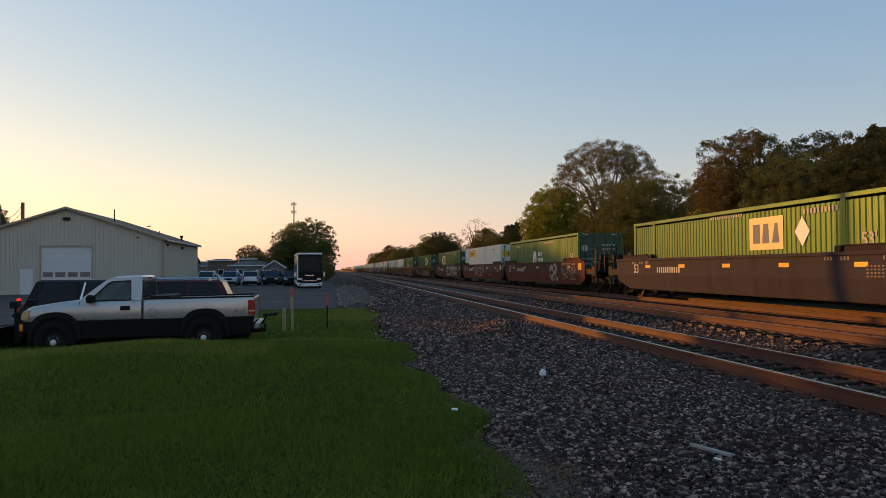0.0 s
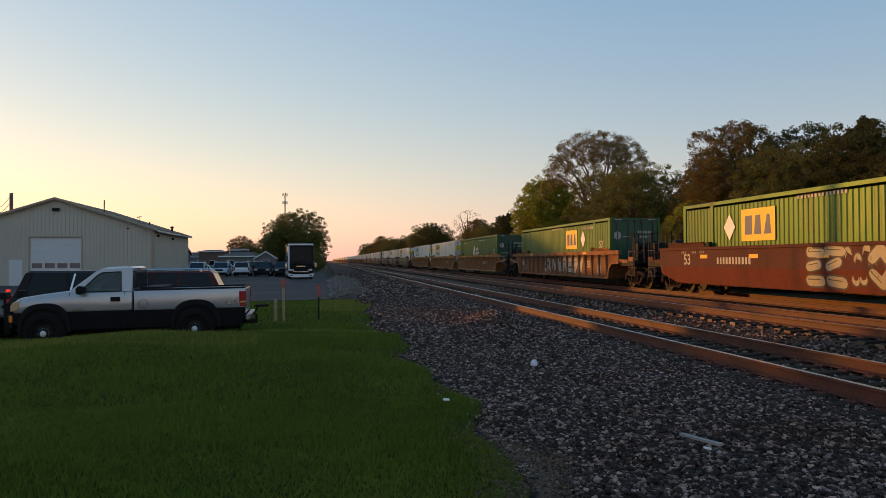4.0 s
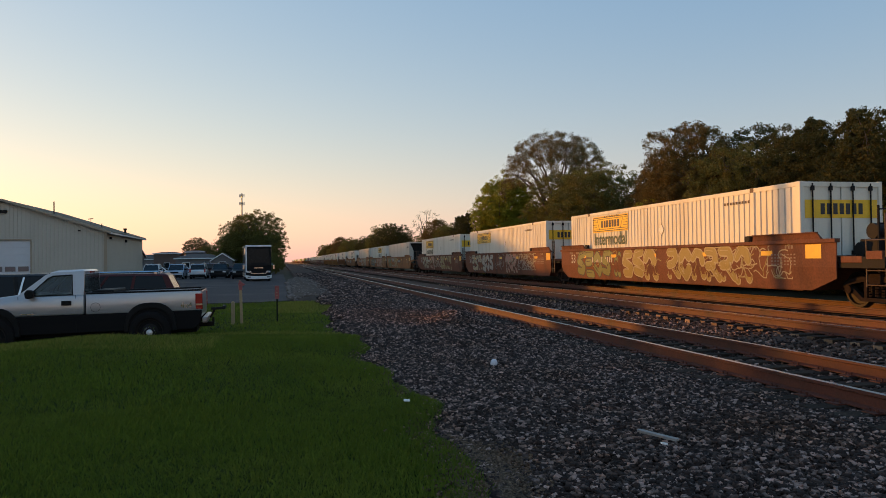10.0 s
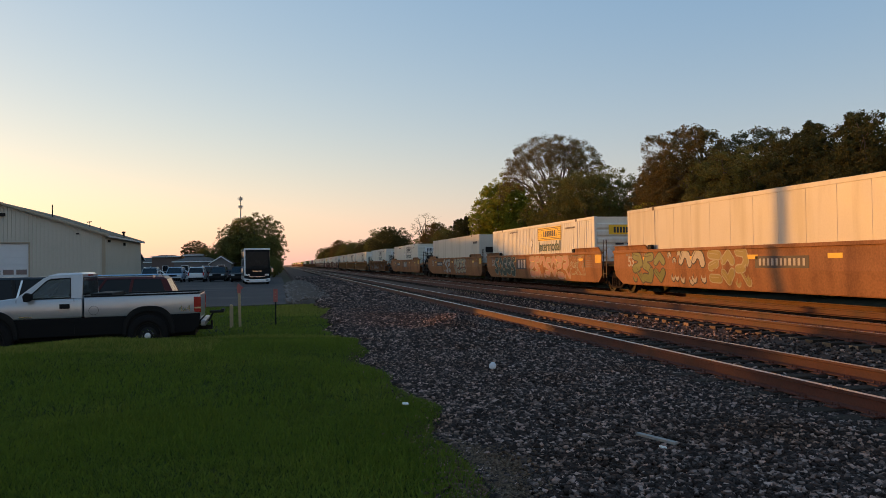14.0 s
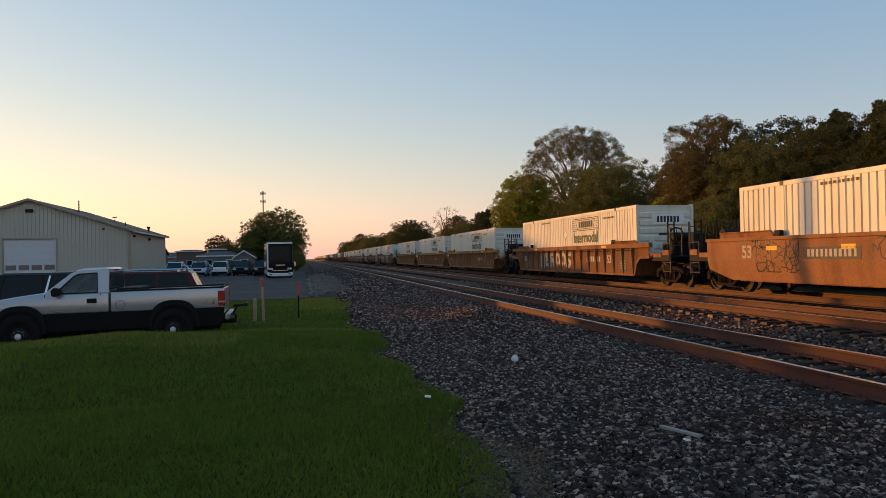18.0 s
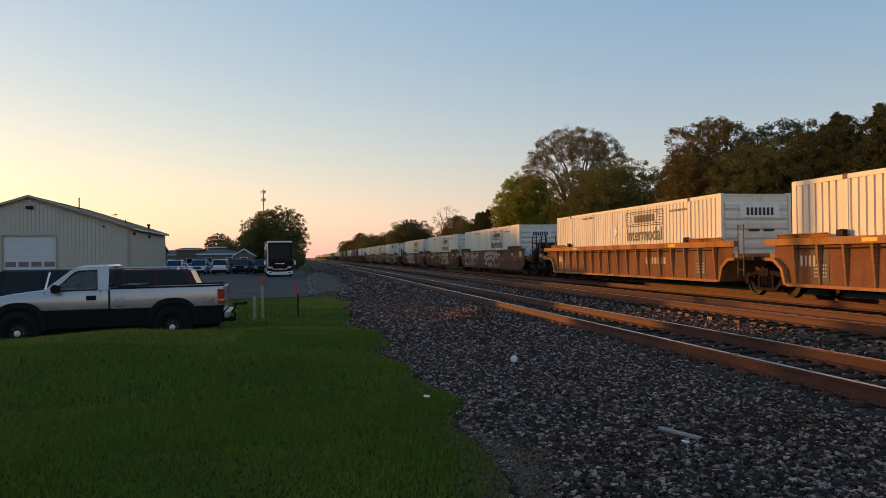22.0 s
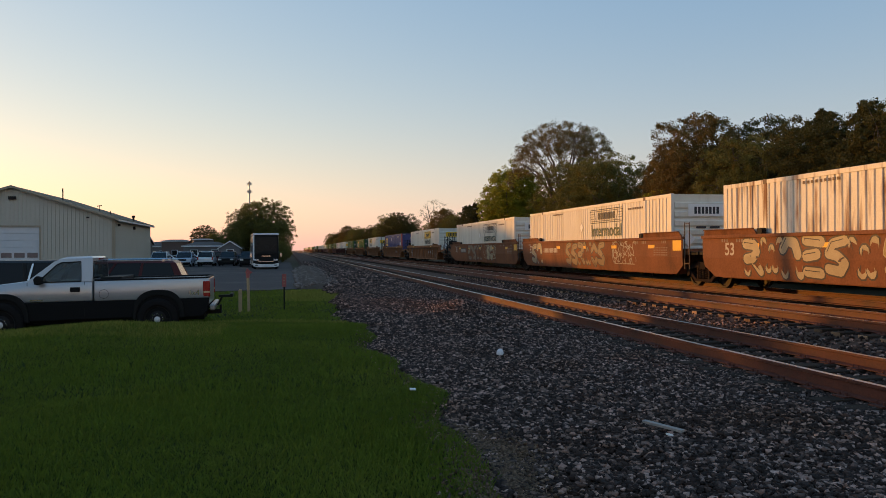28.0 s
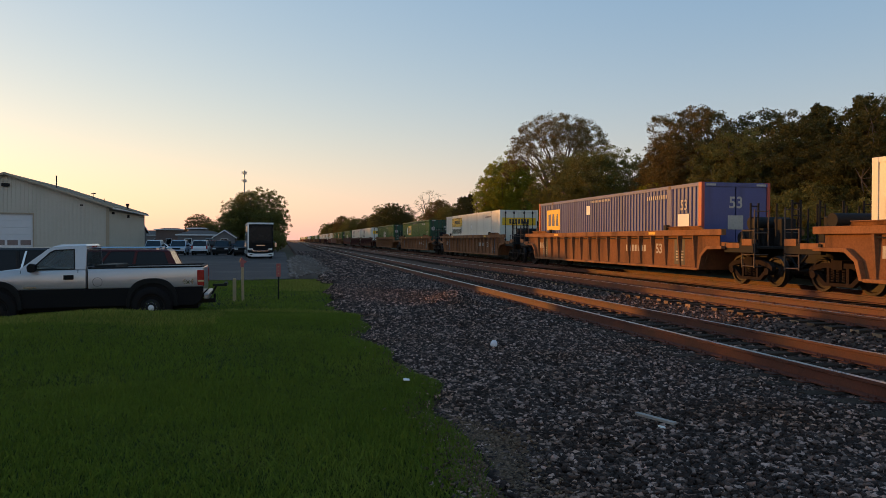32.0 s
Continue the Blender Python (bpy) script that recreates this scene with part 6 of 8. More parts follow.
def motorhome():
    t = thing("motorhome", "black and white motorhome with large windscreen, facing the lawn", "motorhome")
    W, L, H = 1.27, 9.5, 3.62
    part("coach_body", M().slab([(-W, 0.75), (-W, H - 0.25), (-W + 0.25, H), (W - 0.25, H), (W, H - 0.25), (W, 0.75)], 1, 0.35, L), mat("motorhome_paint", (0.05, 0.045, 0.045), 0.3, vary=0.1, bump=0, coat=0.6), t, bevel=0.05, smooth=True)
    part("front_cap", M().hexa([(-W, 0.0, 0.55), (W, 0.0, 0.55), (W, 0.4, 0.55), (-W, 0.4, 0.55)], [(-W + 0.04, 0.12, H - 0.12), (W - 0.04, 0.12, H - 0.12), (W - 0.04, 0.4, H - 0.03), (-W + 0.04, 0.4, H - 0.03)]), PLASTIC, t, bevel=0.06)
    part("roof_trim", M().box(-W - 0.01, 0.1, H - 0.14, W + 0.01, L, H + 0.03), WHITECAR, t, "white roof trim", bevel=0.03)
    part("windscreen", M().hexa([(-W + 0.18, -0.02, 1.55), (W - 0.18, -0.02, 1.55), (W - 0.18, 0.06, 1.55), (-W + 0.18, 0.06, 1.55)], [(-W + 0.2, 0.07, H - 0.35), (W - 0.2, 0.07, H - 0.35), (W - 0.2, 0.15, H - 0.35), (-W + 0.2, 0.15, H - 0.35)]), mat("coach_glass", (0.010, 0.011, 0.013), 0.25, vary=0.15, scale=1.5, bump=0.0, spec=0.14), t, bevel=0.01)
    part("front_badge", M().box(-0.45, -0.03, 1.28, 0.45, 0.03, 1.38), CHROME, t)
    low = [(-1.02, 1.0), (-0.7, 0.72), (0.7, 0.72), (1.02, 1.0), (0.96, 1.05), (0.66, 0.82), (-0.66, 0.82), (-0.96, 1.05)]
    part("grille_trim", M().slab(low, 1, -0.05, 0.04), CHROME, t, "bright curved grille trim", bevel=0.01)
    part("front_bumper", M().slab([(-W, 0.3), (-W, 0.62), (-0.6, 0.5), (0.6, 0.5), (W, 0.62), (W, 0.3), (0.9, 0.2), (-0.9, 0.2)], 1, -0.12, 0.35), WHITECAR, t, "white front bumper", bevel=0.03)
    for s in (-1, 1):
        part("head_lamp", M().box(s * 0.95 - 0.2, -0.04, 0.86, s * 0.95 + 0.2, 0.1, 1.04), LENSCLEAR, t, bevel=0.03)
        part("fog_lamp", M().box(s * 0.95 - 0.14, -0.135, 0.36, s * 0.95 + 0.14, -0.1, 0.46), PLASTIC, t, bevel=0.02)
        part("mirror_arm", M().tube((s * W, 0.1, 1.75), (s * (W + 0.22), -0.08, 1.6), 0.025, n=6).box(s * (W + 0.22) - 0.09, -0.15, 1.2, s * (W + 0.22) + 0.09, -0.02, 1.62), CHROME, t, "chrome side mirror", bevel=0.02)
        part("side_skirt", M().box(s * W - 0.06, 0.6, 0.4, s * W + 0.01 * s + 0.04, L - 0.2, 0.78), WHITECAR, t, bevel=0.02)
        for k in range(3):
            part("side_window", M().box(s * W - 0.02, 1.4 + k * 2.4, 1.8, s * W + 0.02, 3.0 + k * 2.4, 2.7), GLASS, t, bevel=0.01)
        for yy in (1.2, 6.8):
            m = M().lathe_x([(-0.14, 0.1), (-0.14, 0.46), (-0.1, 0.5), (0.1, 0.5), (0.14, 0.46), (0.14, 0.3), (0.1, 0.28), (0.1, 0.0)], (0, 0, 0), 20)
            part("tyre", m, TYRE, t, smooth=True).location = (s * (W - 0.2), yy, 0.5)
    part("front_stripe", M().box(-W - 0.02, -0.02, 0.9, -W + 0.12, 0.3, H - 0.16), WHITECAR, t, "white stripe down the front corner", bevel=0.02)
    part("dash_shelf", M().hexa([(-0.9, -0.026, 1.56), (0.9, -0.026, 1.56), (0.9, 0.0, 1.56), (-0.9, 0.0, 1.56)], [(-0.8, -0.004, 1.85), (0.8, -0.004, 1.85), (0.8, 0.02, 1.85), (-0.8, 0.02, 1.85)]), STEEL, t, "dark sunshade behind the windscreen")
    part("wiper", M().tube((-0.5, -0.05, 1.52), (-0.2, 0.02, 2.3), 0.015, n=5).tube((0.35, -0.05, 1.52), (0.65, 0.02, 2.3), 0.015, n=5), STEEL, t)
    return t


mh = motorhome()
mh.matrix_basis = pose(-2.35, 78.5, -0.475, 0, 0, 4.5)

# parked cars at the far side of the lot
LOTCARS = [
    (-24.7, 96, "suv", WHITECAR, 180, "white pickup-sized SUV parked in the far lot"),
    (-21.6, 98, "car", BLUECAR, 170, "grey-blue car parked in the far lot"),
    (-18.0, 94, "suv", BLUECAR, 88, "grey SUV parked nose out in the far lot"),
    (-15.2, 95, "suv", WHITECAR, 92, "white SUV parked nose out in the far lot"),
    (-12.5, 96, "suv", BLUECAR, 90, "tall grey-blue SUV parked nose out in the far lot"),
    (-10.0, 97, "suv", WHITECAR, -90, "white SUV parked nose in, in the far lot"),
    (-7.5, 97, "suv", BLACKCAR, 88, "black SUV parked in the far lot"),
    (-6.0, 100, "car", REDCAR, 91, "maroon car parked in the far lot"),
    (-4.9, 93, "suv", BLACKCAR, 93, "black SUV parked beside the motorhome"),
    (-23.5, 106, "suv", BLUECAR, 20, "grey-blue SUV in the back row of the lot"),
    (-20.4, 109, "car", WHITECAR, 8, "white car in the back row of the lot"),
    (-17.1, 108, "car", WHITECAR, 10, "white car in the back row of the lot"),
    (-14.0, 109, "car", BLUECAR, 5, "grey-blue car in the back row of the lot"),
    (-9.0, 108, "suv", REDCAR, 175, "maroon SUV in the back row of the lot"),
]
for x, y, k, c, a, lb in LOTCARS:
    w = wagon(k, c, lb, "suv" if k == "suv" else "car", group="cars in the far lot", tall=1.8 if k == "suv" else 1.45, length=4.9 if k == "suv" else 4.6)
    w.matrix_basis = pose(x, y, TZ, 0, 0, a)

# ---- metal building with gable end ----
SIDING = mat("cream_metal_siding", (0.46, 0.43, 0.36), 0.5, vary=0.06, scale=0.4, fine=6, bump=0.05, second=(0.42, 0.39, 0.32), patch=0.3)
ROOFM = mat("tan_metal_roof", (0.19, 0.145, 0.10), 0.85, spec=0.1, vary=0.12, scale=0.5, fine=8, bump=0.05)
TRIMTAN = mat("tan_trim", (0.34, 0.28, 0.20), 0.5, vary=0.1, bump=0.05)
DOORGLASS = mat("door_window_glass", (0.10, 0.10, 0.11), 0.15, vary=0.2, bump=0.0, spec=0.9)
DOORW = mat("white_door_panel", (0.58, 0.60, 0.62), 0.45, vary=0.05, bump=0.05)


def rolled(m, length, z0, zfun, pitch, depth):
    """Vertical-ribbed siding in the x-z plane; its top follows zfun."""
    k = round(length / pitch)
    p = length / k
    xs = []
    for i in range(k):
        x = -length / 2 + i * p
        xs += [(x, 0), (x + p * 0.82, 0), (x + p * 0.87, -depth), (x + p * 0.95, -depth)]
    xs.append((length / 2, 0))
    b = len(m.v)
    for x, y in xs:
        m.v += [(x, y, z0), (x, y, zfun(x))]
    for i in range(len(xs) - 1):
        m.f.append((b + 2 * i, b + 2 * i + 2, b + 2 * i + 3, b + 2 * i + 1))
        m.m.append(0)


def metal_building():
    t = thing("metal_building", "cream metal-sided workshop building with a low gable roof", "building")
    HW, EAVE, RIDGE, D = 7.65, 4.6, 7.1, 18.0
    def zf(x):
        return RIDGE - (RIDGE - EAVE) * abs(x) / HW
    # gable wall in three pieces round the door opening
    dx0, dx1, dz = -2.0, 1.95, 3.92
    def piece(x0, x1, z0, top):
        m = M()
        rolled(m, x1 - x0, z0, lambda x: top if top else zf(x + (x0 + x1) / 2), 0.3, 0.03)
        m.box(-(x1 - x0) / 2, 0.03, z0, (x1 - x0) / 2, 0.12, min(zf(x0), zf(x1)) if not top else top)
        o = part("gable_wall", m, SIDING, t)
        o.location = ((x0 + x1) / 2, 0, 0)
    piece(-HW, dx0, 0, None)
    piece(dx1, HW, 0, None)
    piece(dx0, dx1, dz, None)
    for s in (-1, 1):
        m = M()
        rolled(m, D, 0, lambda x: EAVE, 0.3, 0.03)
        o = part("side_wall", m, SIDING, t)
        o.location, o.rotation_euler = (s * HW, D / 2, 0), (0, 0, s * math.pi / 2)
    part("back_wall", M().slab([(-HW, 0), (HW, 0), (HW, EAVE), (0, RIDGE), (-HW, EAVE)], 1, D - 0.1, D), SIDING, t)
    for s in (-1, 1):
        rf = M().hexa([(0, -0.35, RIDGE), (s * (HW + 0.35), -0.35, EAVE - 0.1), (s * (HW + 0.35), D + 0.3, EAVE - 0.1), (0, D + 0.3, RIDGE)],
                      [(0, -0.35, RIDGE + 0.1), (s * (HW + 0.35), -0.35, EAVE), (s * (HW + 0.35), D + 0.3, EAVE), (0, D + 0.3, RIDGE + 0.1)])
        part("roof", rf, ROOFM, t)
        part("rake_trim", M().hexa([(0, -0.4, RIDGE - 0.06), (s * (HW + 0.4), -0.4, EAVE - 0.18), (s * (HW + 0.4), -0.34, EAVE - 0.18), (0, -0.34, RIDGE - 0.06)],
                                   [(0, -0.4, RIDGE + 0.13), (s * (HW + 0.4), -0.4, EAVE + 0.02), (s * (HW + 0.4), -0.34, EAVE + 0.02), (0, -0.34, RIDGE + 0.13)]), TRIMTAN, t, "tan rake trim")
        part("eave_gutter", M().box(s * (HW + 0.36) - 0.06, -0.34, EAVE - 0.22, s * (HW + 0.36) + 0.08, D, EAVE - 0.08), WHITECAR, t)
    part("downspout", M().box(HW - 0.2, -0.1, 0, HW - 0.1, -0.03, EAVE - 0.1), TRIMTAN, t)
    part("corner_trim", M().box(HW - 0.1, -0.06, 0, HW + 0.04, 0.0, EAVE), TRIMTAN, t)
    dr = part("overhead_door", M().box(dx0, 0.1, 0, dx1, 0.16, dz), DOORW, t, "white sectional overhead door")
    for k in range(1, 7):
        part("door_section", M().box(dx0 + 0.01, 0.075, dz - k * 0.56 + 0.015, dx1 - 0.01, 0.1, dz - (k - 1) * 0.56 - 0.015), DOORW, dr, bevel=0.01)
    for k in range(4):
        part("door_window", M().box(dx0 + 0.15 + k * 0.96, 0.06, 1.42, dx0 + 0.92 + k * 0.96, 0.074, 1.82), DOORGLASS, dr)
    part("door_trim", M().box(dx0 - 0.1, -0.05, 0, dx0, 0.1, dz + 0.1).box(dx1, -0.05, 0, dx1 + 0.1, 0.1, dz + 0.1).box(dx0, -0.05, dz, dx1, 0.1, dz + 0.1), TRIMTAN, t)
    part("side_door", M().box(-3.55, -0.06, 0, -2.55, -0.02, 2.05).box(-3.62, -0.05, 2.05, -2.48, -0.03, 2.12), DOORW, t, "white walk-in door", bevel=0.01)
    part("wall_panel", M().box(-6.2, -0.07, 2.3, -5.3, -0.02, 3.9), DOORW, t)
    part("wall_light", M().box(-0.28, -0.2, 6.1, 0.28, -0.03, 6.35), STEEL, t, bevel=0.02)
    part("wall_light", M().box(5.5, -0.15, 4.62, 5.7, -0.03, 4.74), STEEL, t)
    part("wall_light", M().box(HW + 0.03, 1.0, 4.0, HW + 0.2, 1.3, 4.2), STEEL, t)
    part("wall_light", M().box(HW + 0.03, 8.0, 3.9, HW + 0.2, 8.3, 4.15), STEEL, t)
    part("vent_pipe", M().tube((2.7, 4, 5.9), (2.7, 4, 7.35), 0.05, n=8), STEEL, t)
    part("vent_pipe", M().tube((7.2, 11, 4.5), (7.2, 11, 5.25), 0.10, n=8).tube((7.2, 11, 5.15), (7.2, 11, 5.33), 0.16, n=8), STEEL, t)
    part("roof_antenna", M().tube((5.2, 6, 5.0), (5.2, 6, 6.05), 0.025, n=6).tube((5.0, 6, 5.95), (5.4, 6, 6.0), 0.04, n=5).tube((6.1, 6, 4.9), (6.1, 6, 5.55), 0.04, n=6), STEEL, t)
    part("gas_meter", M().box(HW + 0.05, 6.6, 0.2, HW + 0.3, 7.2, 0.9).tube((HW + 0.5, 12, 0), (HW + 0.5, 12, 1.0), 0.1, n=6).tube((HW + 0.5, 13.5, 0), (HW + 0.5, 13.5, 1.0), 0.1, n=6), GREYCAR, t)
    return t


mb = metal_building()
mb.matrix_basis = pose(-21.75, 66.0, -0.475, 0, 0, 1.1)

# ---- far buildings ----
WALLGREY = mat("grey_house_wall", (0.16, 0.15, 0.15), 0.8, vary=0.15, scale=1, bump=0.1)
WALLBROWN = mat("brick_house_wall", (0.17, 0.11, 0.09), 0.8, vary=0.2, scale=2, bump=0.2)
ROOFDARK = mat("shingle_roof", (0.13, 0.11, 0.10), 0.9, spec=0.1, vary=0.25, scale=3, bump=0.3)


def house(x, y, w, d, eave, ridge, wall, roof, label, gable=True, rot=0):
    t = thing("house", label, "house", "low buildings behind the lot")
    t.matrix_basis = pose(x, y, TZ, 0, 0, rot)
    if gable:
        part("wall", M().slab([(-w / 2, 0), (w / 2, 0), (w / 2, eave), (0, ridge), (-w / 2, eave)], 1, 0, d), wall, t)
        for s in (-1, 1):
            part("roof", M().hexa([(0, -0.3, ridge + 0.02), (s * (w / 2 + 0.3), -0.3, eave - 0.08), (s * (w / 2 + 0.3), d + 0.3, eave - 0.08), (0, d + 0.3, ridge + 0.02)],
                                  [(0, -0.3, ridge + 0.16), (s * (w / 2 + 0.3), -0.3, eave + 0.06), (s * (w / 2 + 0.3), d + 0.3, eave + 0.06), (0, d + 0.3, ridge + 0.16)]), roof, t)
        part("rake_trim", M().hexa([(0, -0.34, ridge), (w / 2 + 0.3, -0.34, eave - 0.1), (w / 2 + 0.3, -0.3, eave - 0.1), (0, -0.3, ridge)], [(0, -0.34, ridge + 0.17), (w / 2 + 0.3, -0.34, eave + 0.07), (w / 2 + 0.3, -0.3, eave + 0.07), (0, -0.3, ridge + 0.17)]), WHITECAR, t)
        part("rake_trim", M().hexa([(0, -0.34, ridge), (-w / 2 - 0.3, -0.34, eave - 0.1), (-w / 2 - 0.3, -0.3, eave - 0.1), (0, -0.3, ridge)], [(0, -0.34, ridge + 0.17), (-w / 2 - 0.3, -0.34, eave + 0.07), (-w / 2 - 0.3, -0.3, eave + 0.07), (0, -0.3, ridge + 0.17)]), WHITECAR, t)
    else:
        part("wall", M().box(-w / 2, 0, 0, w / 2, d, eave), wall, t)
        part("roof", M().hexa([(-w / 2 - 0.3, -0.3, eave), (w / 2 + 0.3, -0.3, eave), (w / 2 + 0.3, d + 0.3, eave), (-w / 2 - 0.3, d + 0.3, eave)],
                              [(-w / 4, d * 0.4, ridge), (w / 4, d * 0.4, ridge), (w / 4, d * 0.6, ridge), (-w / 4, d * 0.6, ridge)]), roof, t)
        part("fascia", M().box(-w / 2 - 0.32, -0.34, eave - 0.14, w / 2 + 0.32, -0.3, eave + 0.04), WHITECAR, t)
    for k in range(max(1, int(w // 3))):
        xx = -w / 2 + (k + 0.5) * w / max(1, int(w // 3))
        wd = part("window", M().box(xx - 0.5, -0.04, 1.0, xx + 0.5, 0.02, 2.0), GLASS, t)
        part("window_frame", M().box(xx - 0.58, -0.06, 0.92, xx + 0.58, -0.03, 1.0).box(xx - 0.58, -0.06, 2.0, xx + 0.58, -0.03, 2.08).box(xx - 0.58, -0.06, 1.0, xx - 0.5, -0.03, 2.0).box(xx + 0.5, -0.06, 1.0, xx + 0.58, -0.03, 2.0), WHITECAR, wd)
    return t


house(-13.6, 128, 6.6, 8, 2.7, 3.4, WALLGREY, ROOFDARK, "low grey building with a hipped roof", False)
house(-9.3, 124, 3.2, 6, 2.2, 3.3, WALLGREY, ROOFDARK, "small grey gabled garage with white trim")
house(-5.5, 134, 6.0, 6, 2.5, 3.2, WALLBROWN, ROOFDARK, "low brown outbuilding behind the motorhome", False)
house(-23.0, 128, 8.0, 8, 3.0, 5.2, GREYCAR, ROOFDARK, "grey metal shed with a dark roof", True, 80)
house(-22.5, 158, 5.0, 6, 3.9, 4.2, WALLBROWN, ROOFDARK, "two-storey flat-topped brown building", False)
house(-17.4, 160, 3.4, 6, 4.2, 4.5, WALLGREY, ROOFDARK, "narrow flat-topped grey building", False)
house(-33, 200, 6.0, 8, 3.0, 4.2, WALLGREY, ROOFDARK, "low grey building with a dark roof", False)
house(-27.5, 205, 5.0, 8, 3.0, 4.4, DOORW, ROOFDARK, "narrow pale building with a dark roof", False)

# unseen long blocks added towards the sun; heights and gaps shape light on the tracks
for nm_y0, nm_y1, top, skew in ((30.0, 57.0, 10.95, 0.0), (57.1, 59.5, 10.15, 10.2), (59.6, 64.2, 10.95, 10.2), (64.3, 70.8, 9.2, 0.0), (70.9, 104.0, 10.95, 10.6), (117.2, 134.8, 17.1, 0.0)):
    wh = thing("shade_block", "unseen pale flat-roofed block added to shade the tracks", "building", "warehouses")
    wh.matrix_basis = pose(-71 if top > 15 else -56, nm_y0, -0.6)
    back = max(nm_y1 - nm_y0, skew + 1.0)
    part("wall", M().slab([(6, 0), (6, nm_y1 - nm_y0), (-6, back), (-6, skew)], 2, 0, top), SIDING, wh)
    part("parapet", M().slab([(6.1, 0), (6.1, nm_y1 - nm_y0), (-6.1, back), (-6.1, skew)], 2, top - 0.3, top + 0.05), ROOFM, wh)

# ---- poles, tower, posts ----
WOODPOLE = mat("weathered_pole_wood", (0.16, 0.12, 0.09), 0.85, vary=0.3, scale=3, bump=0.4)
POSTTAN = mat("tan_wood_post", (0.38, 0.27, 0.15), 0.8, vary=0.2, scale=5, bump=0.3)
SIGNRED = mat("red_marker", (0.30, 0.075, 0.07), 0.5, vary=0.15, scale=4, bump=0.05)


def utility_pole(x, y, h, arms=True):
    t = thing("utility_pole", "wooden utility pole with crossarm and wires", "utility pole", "utility poles")
    t.matrix_basis = pose(x, y, -0.6)
    part("pole", M().tube((0, 0, 0), (0, 0, h), 0.23, 0.19, n=10), WOODPOLE, t, smooth=True)
    if arms:
        part("crossarm", M().box(-1.1, -0.06, h - 0.9, 1.1, 0.06, h - 0.76), WOODPOLE, t)
        for xx in (-1.0, -0.4, 0.4, 1.0):
            part("insulator", M().tube((xx, 0, h - 0.76), (xx, 0, h - 0.58), 0.05, n=8), GREYCAR, t)
    return t


# first pole is out of view, placed to cast a shadow band on the train
utility_pole(-22.0, 49.2, 10.5, False)
utility_pole(-35.1, 92.0, 9.9, False)
utility_pole(-44.1, 108.0, 10.7, False)
for z in (8.6, 7.9):
    w = M()
    a, b = Vector((-35.1, 92, z + 0.5)), Vector((-44.1, 108, z + 0.4))
    for k in range(8):
        p, q = a.lerp(b, k / 8), a.lerp(b, (k + 1) / 8)
        p.z -= 0.9 * (1 - (2 * k / 8 - 1) ** 2)
        q.z -= 0.9 * (1 - (2 * (k + 1) / 8 - 1) ** 2)
        w.tube(p, q, 0.03, n=5)
    solid("overhead_wire", w, STEEL, "thin black overhead wire between poles", "wire", "overhead wires")

tw = thing("cell_tower", "slim grey cell tower with antenna clusters", "cell tower")
tw.matrix_basis = pose(-20.6, 410, -0.6)
part("mast", M().tube((0, 0, 0), (0, 0, 38.5), 0.55, 0.35, n=10), GREYCAR, tw, smooth=True)
for z in (37.2, 33.0):
    for k in range(6):
        a = k * math.pi / 3
        c, s = math.cos(a), math.sin(a)
        am = M().box(1.2 * c - 0.15, 1.2 * s - 0.15, z - 0.75, 1.2 * c + 0.15, 1.2 * s + 0.15, z + 0.75)
        part("antenna_panel", am.tube((0, 0, z), (1.2 * c, 1.2 * s, z), 0.1, n=5), GREYCAR, tw)

p1 = thing("marker_post", "short square tan wooden marker post in the grass", "post", "marker posts")
p1.matrix_basis = pose(-1.47, 23.5, ground_z(-1.47, 23.5))
part("post", M().box(-0.05, -0.05, -0.05, 0.05, 0.05, 0.66).hexa([(-0.05, -0.05, 0.66), (0.05, -0.05, 0.66), (0.05, 0.05, 0.66), (-0.05, 0.05, 0.66)], [(-0.03, -0.03, 0.70), (0.03, -0.03, 0.70), (0.03, 0.03, 0.70), (-0.03, 0.03, 0.70)]), POSTTAN, p1)
p2 = thing("marker_post", "tall leaning tan post with a red tip", "post", "marker posts")
p2.matrix_basis = pose(-1.22, 23.5, ground_z(-1.22, 23.5), 0, -1.2, 0)
part("post", M().box(-0.04, -0.035, -0.05, 0.04, 0.035, 1.05), POSTTAN, p2, bevel=0.008)
part("red_tip", M().box(-0.05, -0.045, 1.04, 0.05, 0.045, 1.2).slab([(-0.08, 1.19), (-0.02, 1.34), (0.06, 1.26), (0.15, 1.2), (0.04, 1.14)], 1, -0.012, 0.012), SIGNRED, p2, "red painted post tip", bevel=0.008)
p3 = thing("marker_post", "slim black post with a red vertical sign plate", "post", "marker posts")
p3.matrix_basis = pose(-0.17, 23.5, ground_z(-0.17, 23.5))
part("post", M().box(-0.022, -0.018, -0.05, 0.022, 0.018, 1.12), PLASTIC, p3)
sp = part("sign_plate", M().box(-0.065, -0.03, 0.74, 0.065, -0.02, 1.14), SIGNRED, p3, "red sign plate", bevel=0.004)
part("sign_mark", M().box(-0.02, -0.034, 1.03, 0.025, -0.031, 1.05).box(-0.025, -0.034, 0.93, 0.02, -0.031, 0.945).box(-0.02, -0.034, 0.83, 0.022, -0.031, 0.845), POSTTAN, sp)

